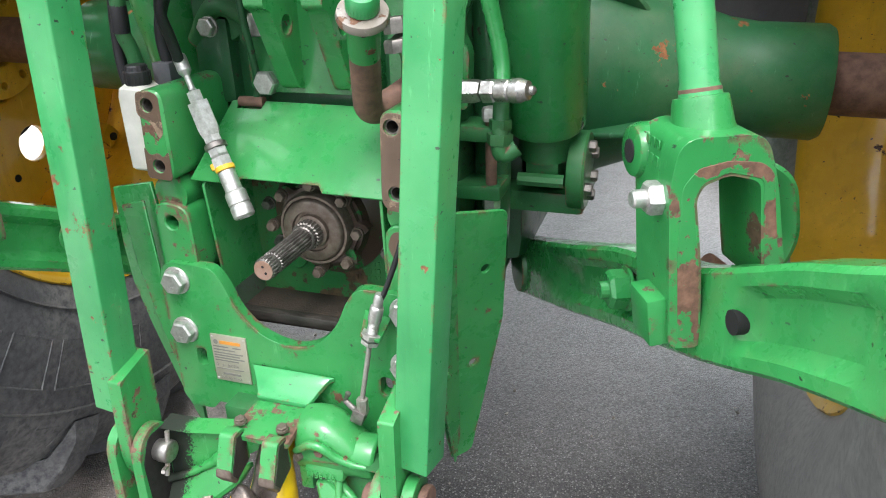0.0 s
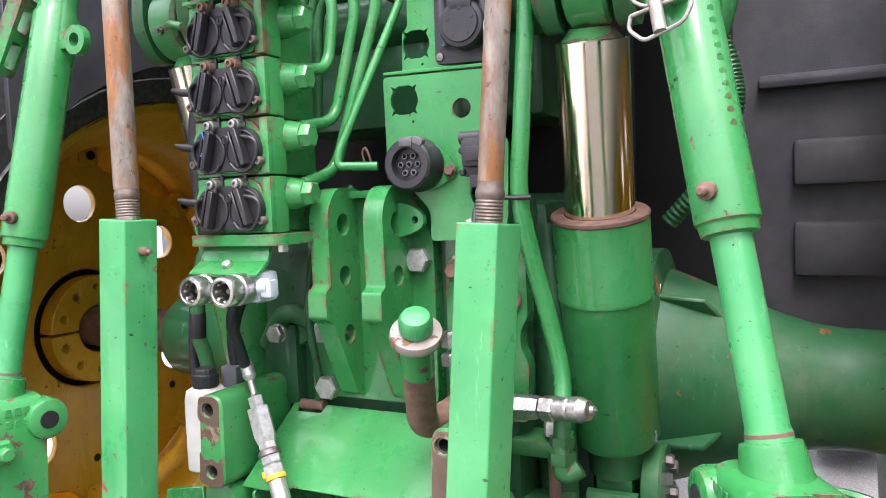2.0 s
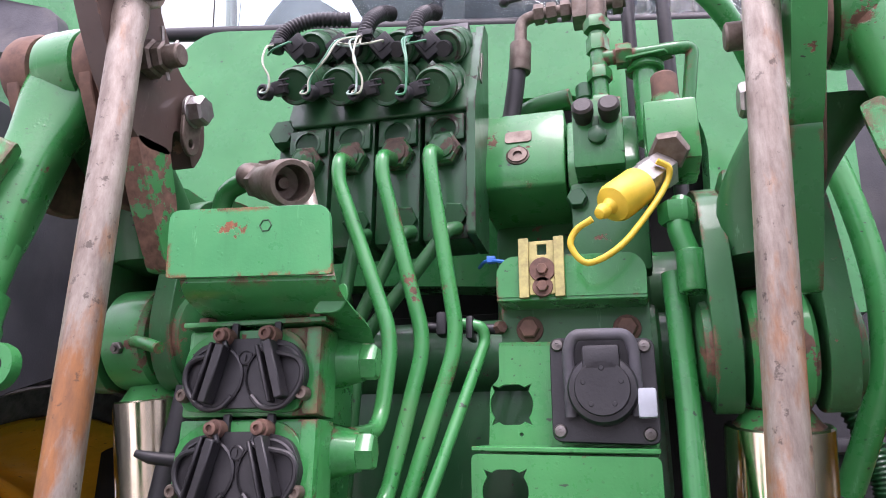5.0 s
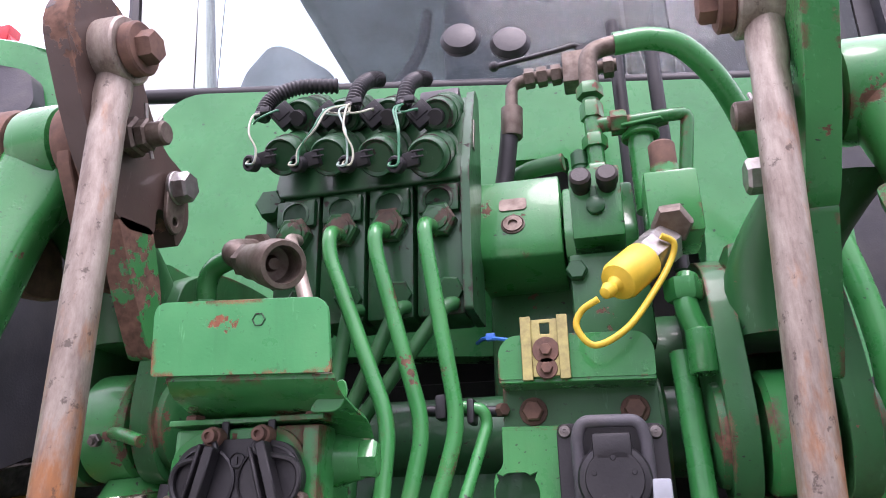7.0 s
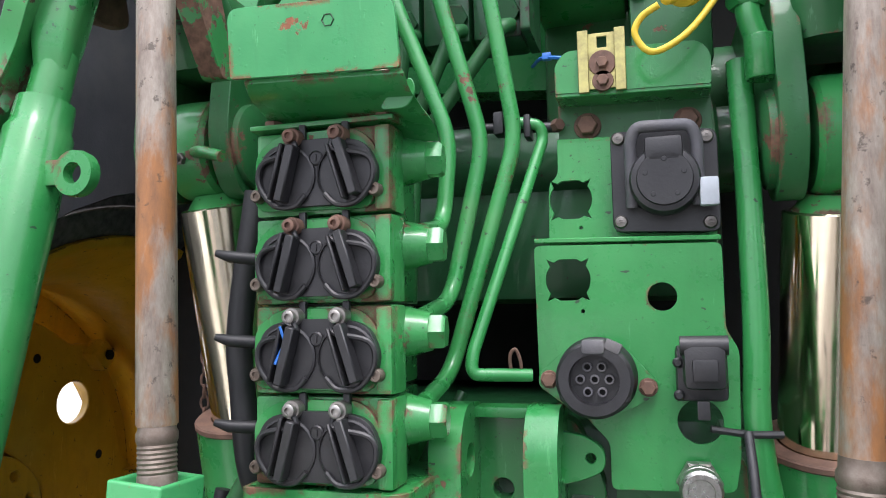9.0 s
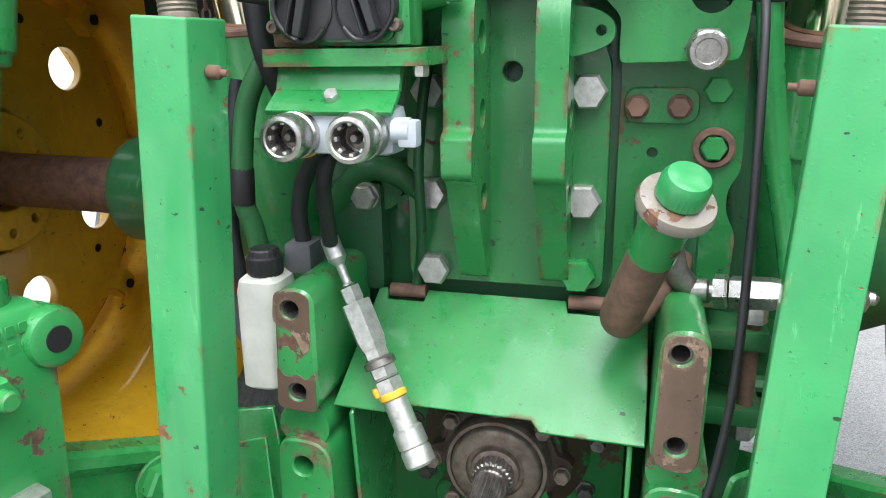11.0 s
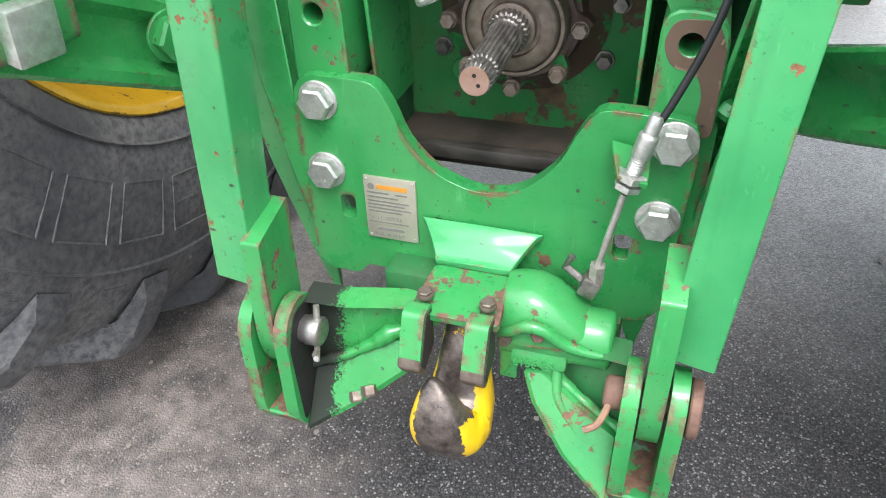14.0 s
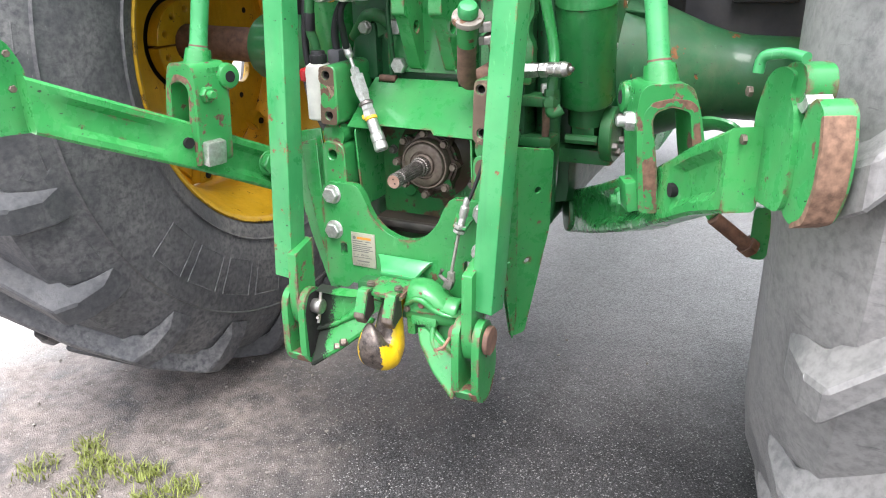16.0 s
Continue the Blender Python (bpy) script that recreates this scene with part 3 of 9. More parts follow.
def bolt(parent, p, d, af=0.024, h=0.013, washer=0.0, material=None, stud=0.0, name="bolt", label=""):
    """A hexagon bolt with its washer, as a part."""
    bm = B()
    d = Vector(d).normalized()
    p = Vector(p) - d * 0.002
    if washer:
        lathe(bm, p, d, [(washer * 0.97, 0), (washer, 0.001), (washer, 0.004), (washer * 0.96, 0.005)], 24)
        hex_head(bm, p + d * 0.005, d, af, h)
    else:
        hex_head(bm, p, d, af, h + 0.002)
    if stud:
        cyl(bm, p + d * h, p + d * (h + stud), af * 0.28, af * 0.26, 14)
    return part(name, bm, material or zinc, parent, label, 25)


def text(body, size, p, material, parent, name="lettering", turn=(90, 0, 0), depth=0.0003):
    """Raised lettering as a mesh."""
    c = bpy.data.curves.new(name, "FONT")
    c.body, c.size, c.extrude = body, size, depth
    tmp = bpy.data.objects.new(name, c)
    scene.collection.objects.link(tmp)
    me = bpy.data.meshes.new_from_object(tmp.evaluated_get(bpy.context.evaluated_depsgraph_get()))
    bpy.data.objects.remove(tmp)
    me.transform(Matrix.Translation(Vector(p) - SHIFT[parent]) @ Euler([radians(a) for a in turn]).to_matrix().to_4x4())
    me.materials.clear()
    me.materials.append(material)
    ob = new(name, me)
    ob.parent = parent
    SHIFT[ob] = SHIFT[parent]
    return ob


# ---- ground ----
bm = B()
xs = [-300, -60, -12, -4] + [-3 + 0.25 * i for i in range(25)] + [4.5, 12, 60, 300]
ys = [-300, -60, -12, -5] + [-3.5 + 0.25 * i for i in range(33)] + [6, 12, 60, 300]
FALL = -0.0227  # the yard falls a little to one side
grid = [[bm.verts.new((x, y, FALL * min(4, max(-4, x)) + (0.006 * noise.noise(V(x * 0.9, y * 0.9, 3)) - 0.004 if max(abs(x), abs(y)) < 5 else -0.003))) for x in xs] for y in ys]
for r0, r1 in zip(grid, grid[1:]):
    for i in range(len(xs) - 1):
        bm.faces.new((r0[i], r0[i + 1], r1[i + 1], r1[i]))
solo("ground", bm, asphalt, "worn grey asphalt yard with damp muddy patches", "ground", kind="structure")

# ---- tractor: rear body, axles, wheels, cab ----
tractor = thing("tractor", (0, 0.53, 0), "large green farm tractor seen from behind, parked on asphalt", "tractor")
AX = V(0, 0.56, 1.150)


def axle(x):
    """A point of the axle, which leans with the ground."""
    return AX + V(x, 0, FALL * x)



# housing in the darkened green, which carries the shade of the recess
bm = B()
box(bm, (-0.235, 0.10, 0.73), (0.235, 1.6, 1.50), 0.03)
box(bm, (-0.30, 0.30, 0.80), (0.30, 1.5, 1.50), 0.06)
box(bm, (-0.26, 0.20, 1.19), (0.255, 0.34, 1.49), 0.03)
for s in (-1, 1):
    sweep(bm, rounded([(s * 0.25, 0.2, 0.80), (s * 0.27, 0.17, 1.0), (s * 0.25, 0.2, 1.45)], 0.1), 0.03, 10)
    box(bm, (s * 0.18 - 0.035, 0.075, 1.16), (s * 0.18 + 0.035, 0.12, 1.30), 0.015)
rear_housing = part("rear_housing", bm, green_dark, tractor, "green cast transmission housing, darkened for the shade of its recess")
for s in (-1, 1):
    bm = B()
    prof = [(0.245, 0.0), (0.245, 0.092), (0.228, 0.098), (0.205, 0.105), (0.188, 0.15), (0.160, 0.22), (0.132, 0.29), (0.114, 0.35), (0.107, 0.40), (0.107, 0.518), (0.100, 0.530), (0.062, 0.530)]
    if s < 0:
        prof = [(r, h + 0.055 if h > 0.45 else h) for r, h in prof]
    lathe(bm, axle(s * 0.275), (s, 0, s * FALL), prof, 48)
    ah = part("axle_housing", bm, green_axle, tractor, "dull green axle housing with rust streaks")
    for a in (52, -25):
        bm = B()
        d = V(0, -math.cos(radians(a)), math.sin(radians(a)))
        slab(bm, [axle(s * 0.37) + d * 0.12, axle(s * 0.37) + d * 0.212, axle(s * 0.46) + d * 0.205, axle(s * 0.50) + d * 0.14], 0.012, bev=0.003)
        part("rib", bm, green_axle, ah)
    for k in range(10):
        a = radians(-120 + 36 * k)
        q = axle(s * 0.372) + V(0, -0.208 * math.cos(a), 0.208 * math.sin(a))
        bolt(ah, q, (s, 0, 0), 0.016, 0.010, material=zinc)
    bm = B()
    cyl(bm, axle(s * 0.70), axle(s * 1.34), 0.058, n=32)
    part("axle_shaft", bm, rust, tractor, "rusty bare steel axle shaft")


def wheel(s):
    """One rear wheel: s is -1 or 1."""
    tyre_rubber = dark_rubber if s < 0 else lit_dusty_rubber
    seat = axle(0.822 if s > 0 else -0.80)
    c = axle(0.822 if s > 0 else -0.885)
    root = part("wheel", lathe(B(), c + V(s * 0.46, 0, 0), (s, 0, 0), [(0.055, 0), (0.15, 0), (0.155, 0.01), (0.15, 0.05), (0.055, 0.05)], 36, closed=True), yellow_rim, tractor, "yellow cast wheel hub")
    # rim barrel with flange and drop centre
    bm = B()
    prof = [(0.580, 0.05), (0.588, 0.035), (0.602, 0.028), (0.606, 0.034), (0.600, 0.05), (0.590, 0.06), (0.575, 0.10), (0.548, 0.16), (0.530, 0.20), (0.525, 0.34), (0.545, 0.38), (0.560, 0.48), (0.575, 0.60), (0.602, 0.64)]
    prof = prof + [(r - 0.012, h) for r, h in reversed(prof[6:])]
    lathe(bm, seat, (s, 0, 0), prof, 96, closed=True)
    part("rim", bm, yellow_rim, root, "dirty yellow steel rim")
    # dished disc with hand holes
    bm = B()
    spots = ((0.366, 39), (0.357, 90), (0.357, 142), (0.36, 193), (0.35, 240), (0.316, 286), (0.346, 337)) if s < 0 else [(0.372, 39 + 360 / 7 * k) for k in range(7)]
    holes = [circle2((r * math.cos(radians(t)), r * math.sin(radians(t))), 0.052, 28) for r, t in spots]
    u = V(0, -s, 0)
    lobed = [((0.462 + 0.058 * max(0, math.cos(8 * (t - 0.778))) ** 2) * math.cos(t), (0.462 + 0.058 * max(0, math.cos(8 * (t - 0.778))) ** 2) * math.sin(t)) for t in [2 * math.pi * q / 144 for q in range(144)]]
    plate(bm, lobed, 0.024, c + V(s * 0.385, 0, 0), u, (0, 0, 1), [circle2((0, 0), 0.168, 64)] + holes, 0.003)
    lathe(bm, c, (s, 0, 0), [(0.450, 0.420), (0.549, 0.412), (0.549, 0.424), (0.450, 0.434)], 96, closed=True)
    lathe(bm, c, (s, 0, 0), [(0.168, 0.372), (0.20, 0.366), (0.26, 0.378), (0.262, 0.392), (0.17, 0.392)], 72, closed=True)
    part("disc", bm, yellow_rim, root, "dusty yellow wheel disc with round openings")
    for k in range(8):
        a = math.pi - 0.778 + 2 * math.pi * k / 8 if s < 0 else 0.778 + 2 * math.pi * k / 8
        r = 0.492
        q = c + V(s * 0.35, -r * math.cos(a), r * math.sin(a))
        bm = B()
        box(bm, q - V(0.022, 0.030, 0.034), q + V(0.03, 0.030, 0.034), 0.012, (math.degrees(-a), 0, 0))
        lug = part("rim_lug", bm, yellow_rim, root, "yellow clamping lug")
        # black disc on the lug, standing for the shade in a bolt recess
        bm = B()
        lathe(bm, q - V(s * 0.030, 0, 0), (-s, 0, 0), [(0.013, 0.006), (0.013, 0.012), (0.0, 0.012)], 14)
        part("lug_recess_shade", bm, shade_black, lug, "black disc standing for a shaded bolt recess")
    for k in range(7):
        a = math.radians(13 + 360 / 7 * k)
        q = c + V(s * 0.374, 0.385 * math.cos(a), 0.385 * math.sin(a))
        bm = B()
        box(bm, q - V(0.012, 0.026, 0.026), q + V(0.012, 0.026, 0.026), 0.010, (math.degrees(a), 0, 0))
        boss = part("boss", bm, yellow_rim, root)
        # bore drawn as a black disc, its shade put into the colour
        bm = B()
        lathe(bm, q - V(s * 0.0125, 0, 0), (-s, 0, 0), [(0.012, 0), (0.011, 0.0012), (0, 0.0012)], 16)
        part("boss_bore_shade", bm, shade_black, root, "black disc standing for a shaded bolt hole")
    # split clamp hub: two halves with bolt holes
    for half in (0, 1):
        arc = [math.radians(180 * half + 1.5 + 177 * q / 24) for q in range(25)]
        outl = [(0.152 * math.cos(t), 0.152 * math.sin(t)) for t in arc] + [(0.066 * math.cos(t), 0.066 * math.sin(t)) for t in reversed(arc)]
        hs = [circle2((0.118 * math.cos(t), 0.118 * math.sin(t)), 0.011, 14) for t in [math.radians(180 * half + 20 + 35 * q) for q in range(5)]]
        bm = B()
        plate(bm, outl, 0.05, c + V(s * 0.365, 0, 0), u, (0, 0, 1), hs, 0.003)
        part("clamp_half", bm, yellow_rim, root, "half of the split yellow clamp hub")
    # black disc that paints the shade inside the hub
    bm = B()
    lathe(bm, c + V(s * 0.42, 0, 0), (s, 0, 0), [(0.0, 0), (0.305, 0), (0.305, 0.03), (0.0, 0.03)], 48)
    part("hub_shade_disc", bm, shade_black, root, "black disc standing for the shaded hollow behind the clamp hub")
    c = seat
    # tyre with lugs
    bm = B()
    prof = [(0.585, 0.055), (0.62, 0.022), (0.70, 0.002), (0.80, 0.0), (0.90, 0.012), (0.97, 0.035), (1.03, 0.065), (1.075, 0.10), (1.085, 0.20), (1.09, 0.35), (1.085, 0.50), (1.075, 0.60), (1.03, 0.635), (0.97, 0.665), (0.90, 0.688), (0.80, 0.70), (0.70, 0.698), (0.62, 0.678), (0.585, 0.645), (0.57, 0.58), (0.57, 0.12)]
    if s > 0:
        prof = [(r, h - 0.030 * max(0, math.sin(math.pi * min(1, max(0, (r - 0.60) / 0.46)))) if h < 0.3 else h) for r, h in prof]
    lathe(bm, c, (s, 0, 0), prof, 128, closed=True)
    lugs = 21

    def on_tread(h, r, a):
        return c + V(s * h, -r * math.cos(a), r * math.sin(a))

    tyre = part("tyre", bm, tyre_rubber, root, "worn black tractor tyre with deep bar lugs" if s < 0 else "dusty grey-black tractor tyre with deep bar lugs, lightened for skylight")
    for side in (0, 1):
        rows = []
        for f, r_in, r_out, w in ((0.0, 0.945, 1.005, 0.050), (0.06, 1.00, 1.085, 0.047), (0.13, 1.05, 1.135, 0.043), (0.5, 1.07, 1.145, 0.036), (0.98, 1.07, 1.148, 0.032)):
            h = (0.022 + 0.36 * f)
            a = 0.34 * f
            if side:
                h = 0.70 - h
            rows.append([on_tread(h, r_in, a - w) - c, on_tread(h, r_out, a - w * 0.72) - c, on_tread(h, r_out, a + w * 0.72) - c, on_tread(h, r_in, a + w) - c])
        t = B()
        loft(t, rows)
        bmesh.ops.recalc_face_normals(t, faces=t.faces)
        soften(t, 0.006, 1, 40)
        me = bpy.data.meshes.new("lug")
        t.to_mesh(me)
        t.free()
        me.materials.append(lug_rubber if s < 0 else lit_dusty_rubber)
        for k in range(lugs):
            lug = new("lug", me)
            lug.parent = root
            at = c - SHIFT[root]
            lug.matrix_basis = pose(at.x, at.y, at.z, -math.degrees(2 * math.pi * (k + 0.5 * side) / lugs), 0, 0)
    # raised sidewall marks: rims and outlined bars
    bm = B()
    for r in (0.66, 0.915) if s < 0 else ():
        lathe(bm, c, (s, 0, 0), [(r - 0.004, 0.012 if r < 0.7 else 0.018), (r, 0.004 if r < 0.7 else 0.008), (r + 0.004, 0.012 if r < 0.7 else 0.02)], 96, closed=True)
    for a_mid in (-58, 50, 150, 240) if s < 0 else ():
        for k in range(4):
            a = radians(a_mid + 11.5 * (k - 1.5))
            for da, r0, r1 in ((-0.080, 0.735, 0.855), (0.075, 0.735, 0.855)):
                p0, p1 = on_tread(0.001, r0, a + da), on_tread(0.001, r1, a + da)
                sweep(bm, [p0, p1], 0.0022, 6)
            for r in (0.735, 0.855) if k % 3 else (0.735, 0.795, 0.855):
                sweep(bm, [on_tread(0.0015, r, a - 0.080), on_tread(0.0015, r, a + 0.075)], 0.0022, 6)
    part("sidewall_relief", bm, tyre_rubber, root, "raised rings and outlined bars moulded in rubber")
    # a pair of raised triangles beside each lug
    for tri3 in (((0.955, 0.09), (0.895, 0.14), (0.955, 0.165)), ((0.965, 0.06), (0.975, 0.135), (1.01, 0.10))):
        bm = B()
        p3 = [on_tread(0.020 + 0.45 * max(0, r - 0.93) - (0.006 if s > 0 else 0), r, t) - c for r, t in tri3]
        sweep(bm, p3 + p3[:2], 0.0035, 6)
        me = bpy.data.meshes.new("lug_mark")
        bmesh.ops.recalc_face_normals(bm, faces=bm.faces)
        bm.to_mesh(me)
        bm.free()
        me.materials.append(tyre_rubber)
        for k in range(lugs):
            mark = new("lug_mark", me)
            mark.parent = root
            at = c - SHIFT[root]
            mark.matrix_basis = pose(at.x, at.y, at.z, -math.degrees(2 * math.pi * k / lugs), 0, 0)
    return root


wheel(-1)
wheel(1)

# sheet metal wall under the rear window, with the wheel arches beside it
def panel_y(x):
    return 0.40 - 0.11 * (0.5 - x)


bm = B()
wall = [(-0.545, 1.95, 0.03), (0.40, 1.915, 0.03), (0.43, 1.882, 0.01), (0.546, 1.877, 0.02), (0.567, 2.352, 0.03), (-0.49, 2.415, 0.06), (-0.55, 2.34, 0.06)]
port = round2([(0.30, 2.215), (0.335, 2.200), (0.350, 2.15), (0.346, 2.06), (0.326, 1.965), (0.25, 1.965), (0.25, 2.10)], 0.03)
slot = round2([(0.07, 2.17), (0.16, 2.17), (0.16, 2.24), (0.07, 2.24)], 0.01)
plate(bm, round2(wall, 0.03), -0.05, (0, panel_y(0), 0), (1, 0.11, 0), (0, 0, 1), [port, slot], bev=0.012)
part("rear_panel", bm, green_sheet, tractor, "smooth bright green sheet metal panel")
# black boxes put in as the shade behind the panel and its openings
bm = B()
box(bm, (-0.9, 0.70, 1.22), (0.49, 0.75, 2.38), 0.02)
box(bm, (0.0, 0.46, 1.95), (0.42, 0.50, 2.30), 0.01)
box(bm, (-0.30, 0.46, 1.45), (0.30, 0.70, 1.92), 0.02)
part("panel_shade_backing", bm, shade_black, tractor, "black boxes standing for the shade behind the panel")
for s in (-1, 1):
    bm = B()
    a0, a1, steps = radians(100), radians(20), 22
    x0, x1 = (0.90, 1.60) if s > 0 else (0.62, 1.55)
    rings = []
    for i in range(steps + 1):
        a = a0 + (a1 - a0) * i / steps
        ring = []
        for x, r in ((x0, 1.24), (x0 + 0.06, 1.285), (x0 + 0.3, 1.31), (x1 - 0.1, 1.31), (x1, 1.25), (x1 - 0.02, 1.245), (x1 - 0.11, 1.295), (x0 + 0.3, 1.295), (x0 + 0.07, 1.27), (x0 + 0.012, 1.225)):
            ring.append(AX + V(s * x, r * math.cos(a), r * math.sin(a)))
        rings.append(ring)
    loft(bm, rings)
    part("fender", bm, green_sheet, tractor, "glossy green curved mudguard over the wheel")
    # closed flank below the mudguard
    bm = B()
    if s > 0:
        plate(bm, round2([(0.42, 0.95), (0.80, 0.95), (0.80, 1.72), (1.05, 1.72), (1.05, 3.30), (0.42, 3.30)], 0.01), -0.03, (0, 0.92, 0), (1, 0, 0), (0, 0, 1), bev=0.004)
    else:
        # left: dark backing added to close the view between body and wheel
        box(bm, (-0.80, 1.0, 0.95), (-0.32, 1.05, 2.40), 0.01)
    liner = part("mudguard_liner", bm, liner_plastic, tractor, "dusty dark grey moulded plastic liner")
    ribs = ((0.53, 0.885, 1.715, 0.87, 0.93, 1.745), (0.60, 0.885, 1.30, 0.78, 0.93, 1.42), (0.60, 0.885, 1.50, 0.78, 0.93, 1.60), (0.875, 0.88, 1.75, 0.895, 0.93, 3.3)) if s > 0 else ((-0.62, 0.72, 1.55, -0.32, 1.02, 2.35),)
    for x0, y0, z0, x1, y1, z1 in ribs:
        bm = B()
        box(bm, (x0, y0, z0), (x1, y1, z1), 0.012)
        part("rib", bm, liner_plastic, liner)
bm = B()
face = [(-0.60, 2.58, 0.04), (-0.72, 2.61, 0.05), (-0.92, 2.64, 0.05), (-1.50, 2.72, 0.05), (-1.52, 2.50, 0.02), (-1.22, 2.40, 0.1), (-1.02, 2.27, 0.1), (-0.88, 2.15, 0.1), (-0.72, 2.06, 0.1), (-0.62, 2.02, 0.05), (-0.60, 2.06, 0.03)]
out = round2(face, 0.05, 6)


def tuck(x):
    """The face bends forward, in behind the rear panel."""
    return 0.345 + 0.26 * min(1, max(0, (x + 1.0) / 0.38)) ** 2


rings = []
for off, sc in ((0.0, 1.0), (-0.03, 0.985), (-0.045, 0.95)):
    mid = V(-0.95, 0, 2.34)
    rings.append([V(mid.x + (x - mid.x) * sc, tuck(x) + off, mid.z + (z - mid.z) * sc) for x, z in out])
loft(bm, rings)
part("fender_rear", bm, green_sheet, tractor, "glossy green rear face of the mudguard")
bm = B()
lamp = [(-0.835, 2.475), (-0.85, 2.545), (-1.02, 2.585), (-1.30, 2.625), (-1.30, 2.49), (-1.02, 2.455), (-0.86, 2.44)]
loft(bm, [[V(x, tuck(x) - 0.030, z) for x, z in round2(lamp, 0.02)], [V(x, tuck(x) - 0.062, z) for x, z in round2(lamp, 0.02)]])
part("rear_lamp", bm, dark_panel, tractor, "dark grey lamp panel set in the mudguard")

# added plates under the mudguard: one blocks skylight, one stands for tyre shade
bm = B()
box(bm, (-1.50, 0.42, 2.20), (-0.60, 1.70, 2.23), 0.01)
part("skylight_block", bm, liner_plastic, tractor, "added dark plate under the mudguard that blocks skylight")
bm = B()
arc = [(0.53 + 0.70 * math.cos(radians(a)), 1.145 + 0.70 * math.sin(radians(a))) for a in range(20, 141, 8)]
plate(bm, [(1.25, 1.40), (1.25, 2.20), (-0.02, 2.20), (-0.02, 1.62)] + arc[::-1], 0.012, (-0.70, 0, 0), (0, 1, 0), (0, 0, 1), bev=0.002)
part("tyre_shade_sheet", bm, liner_plastic, tractor, "added dark sheet standing for the shade over the upper tyre")

# cab
cab = part("cab", box(B(), (-0.78, 0.47, 2.29), (0.50, 2.3, 2.335), 0.02), cab_grey, tractor, "grey cab frame")
part("roof", box(B(), (-0.85, 0.60, 3.72), (0.88, 2.5, 3.86), 0.05), cab_grey, cab, "grey cab roof")
for x, y in ((-0.80, 0.78), (0.83, 1.02), (-0.80, 2.25), (0.83, 2.25)):
    bm = B()
    sweep(bm, [(x * 0.93, y, 2.50), (x, y - 0.03, 3.1), (x, y, 3.75)], 0.045, 10)
    part("pillar", bm, cab_grey, cab)
for name, quad in (("rear_window", [(-0.50, 0.345, 2.42), (0.60, 0.455, 2.368), (0.66, 0.66, 3.72), (-0.70, 0.57, 3.72)]), ("side_window", [(-0.77, 0.85, 2.53), (-0.77, 2.2, 2.53), (-0.79, 2.2, 3.72), (-0.79, 0.85, 3.72)]), ("side_window", [(0.80, 0.85, 2.53), (0.80, 2.2, 2.53), (0.82, 2.2, 3.72), (0.82, 0.85, 3.72)]), ("windscreen", [(-0.72, 2.27, 2.53), (0.76, 2.27, 2.53), (0.76, 2.27, 3.72), (-0.72, 2.27, 3.72)])):
    ob = part(name, slab(B(), quad, 0.005), glass, cab)
    ob.visible_shadow = False
bm = B()
sweep(bm, [(-0.57, panel_y(-0.57) + 0.025, 2.432), (0.0, panel_y(0) + 0.025, 2.400), (0.57, panel_y(0.57) + 0.025, 2.366)], 0.013, 10)
part("window_seal", bm, black_rubber, cab)
# unseen rest of the tractor ahead, added to shade the ground below
bm = B()
box(bm, (-0.34, 1.55, 0.62), (0.34, 4.3, 2.05), 0.12)
part("chassis", bm, green_sheet, tractor, "unseen green bonnet and chassis ahead of the cab, added to shade the ground")
for s in (-1, 1):
    bm = B()
    lathe(bm, (s * 0.68, 3.9, 0.72), (s, 0, 0), [(0.40, 0.0), (0.68, 0.02), (0.72, 0.10), (0.72, 0.36), (0.68, 0.44), (0.40, 0.46)], 48)
    part("front_wheel", bm, dark_rubber, tractor, "unseen black front tyre, added to shade the ground")
bm = B()
sweep(bm, [(-0.655, 0.40, 2.40), (-0.70, 0.41, 2.70), (-0.88, 0.50, 3.75)], 0.016, 8)
part("corner_post", bm, black_rubber, cab, "black corner post")
bm = B()
slab(bm, [(-0.628, 0.385, 2.40), (-0.485, 0.398, 2.40), (-0.70, 0.50, 3.70), (-0.85, 0.49, 3.70)], 0.02, bev=0.004)
part("quarter_panel", bm, cab_pale, cab, "pale smooth corner panel of the cab")
bm = B()
rows = []
for z, w in ((2.60, 0.17), (2.82, 0.165), (2.91, 0.13), (2.95, 0.07)):
    rows.append([(-0.62 + w * math.cos(t), 0.98 + 0.12 * math.sin(t), z) for t in [2 * math.pi * q / 20 for q in range(20)]])
loft(bm, rows)
part("side_cushion", bm, cab_lining, cab, "grey-green rounded cushion beside the seat")
bm = B()
box(bm, (-0.12, 1.60, 2.2), (0.80, 1.67, 3.72), 0.02)
box(bm, (-0.84, 0.80, 3.62), (0.84, 2.3, 3.72), 0.02)
part("lining", bm, cab_lining, cab, "blue-grey cab lining behind the glass")
bm = B()
box(bm, (-0.22, 1.15, 2.5), (0.34, 1.30, 3.30), 0.07)
box(bm, (-0.25, 1.3, 2.5), (0.30, 1.75, 2.75), 0.06)
box(bm, (-0.12, 1.27, 3.30), (0.17, 1.36, 3.55), 0.05)
part("seat", bm, seat_cloth, cab, "dark cab seat behind the glass")
bm = B()
box(bm, (0.38, 0.95, 2.5), (0.74, 1.7, 3.0), 0.05)
sweep(bm, spline([(-0.45, 1.0, 2.5), (-0.42, 1.1, 2.8), (-0.30, 1.2, 3.1), (-0.28, 1.25, 3.3)]), 0.02, 8)
part("console", bm, seat_cloth, cab, "dark control console behind the glass")
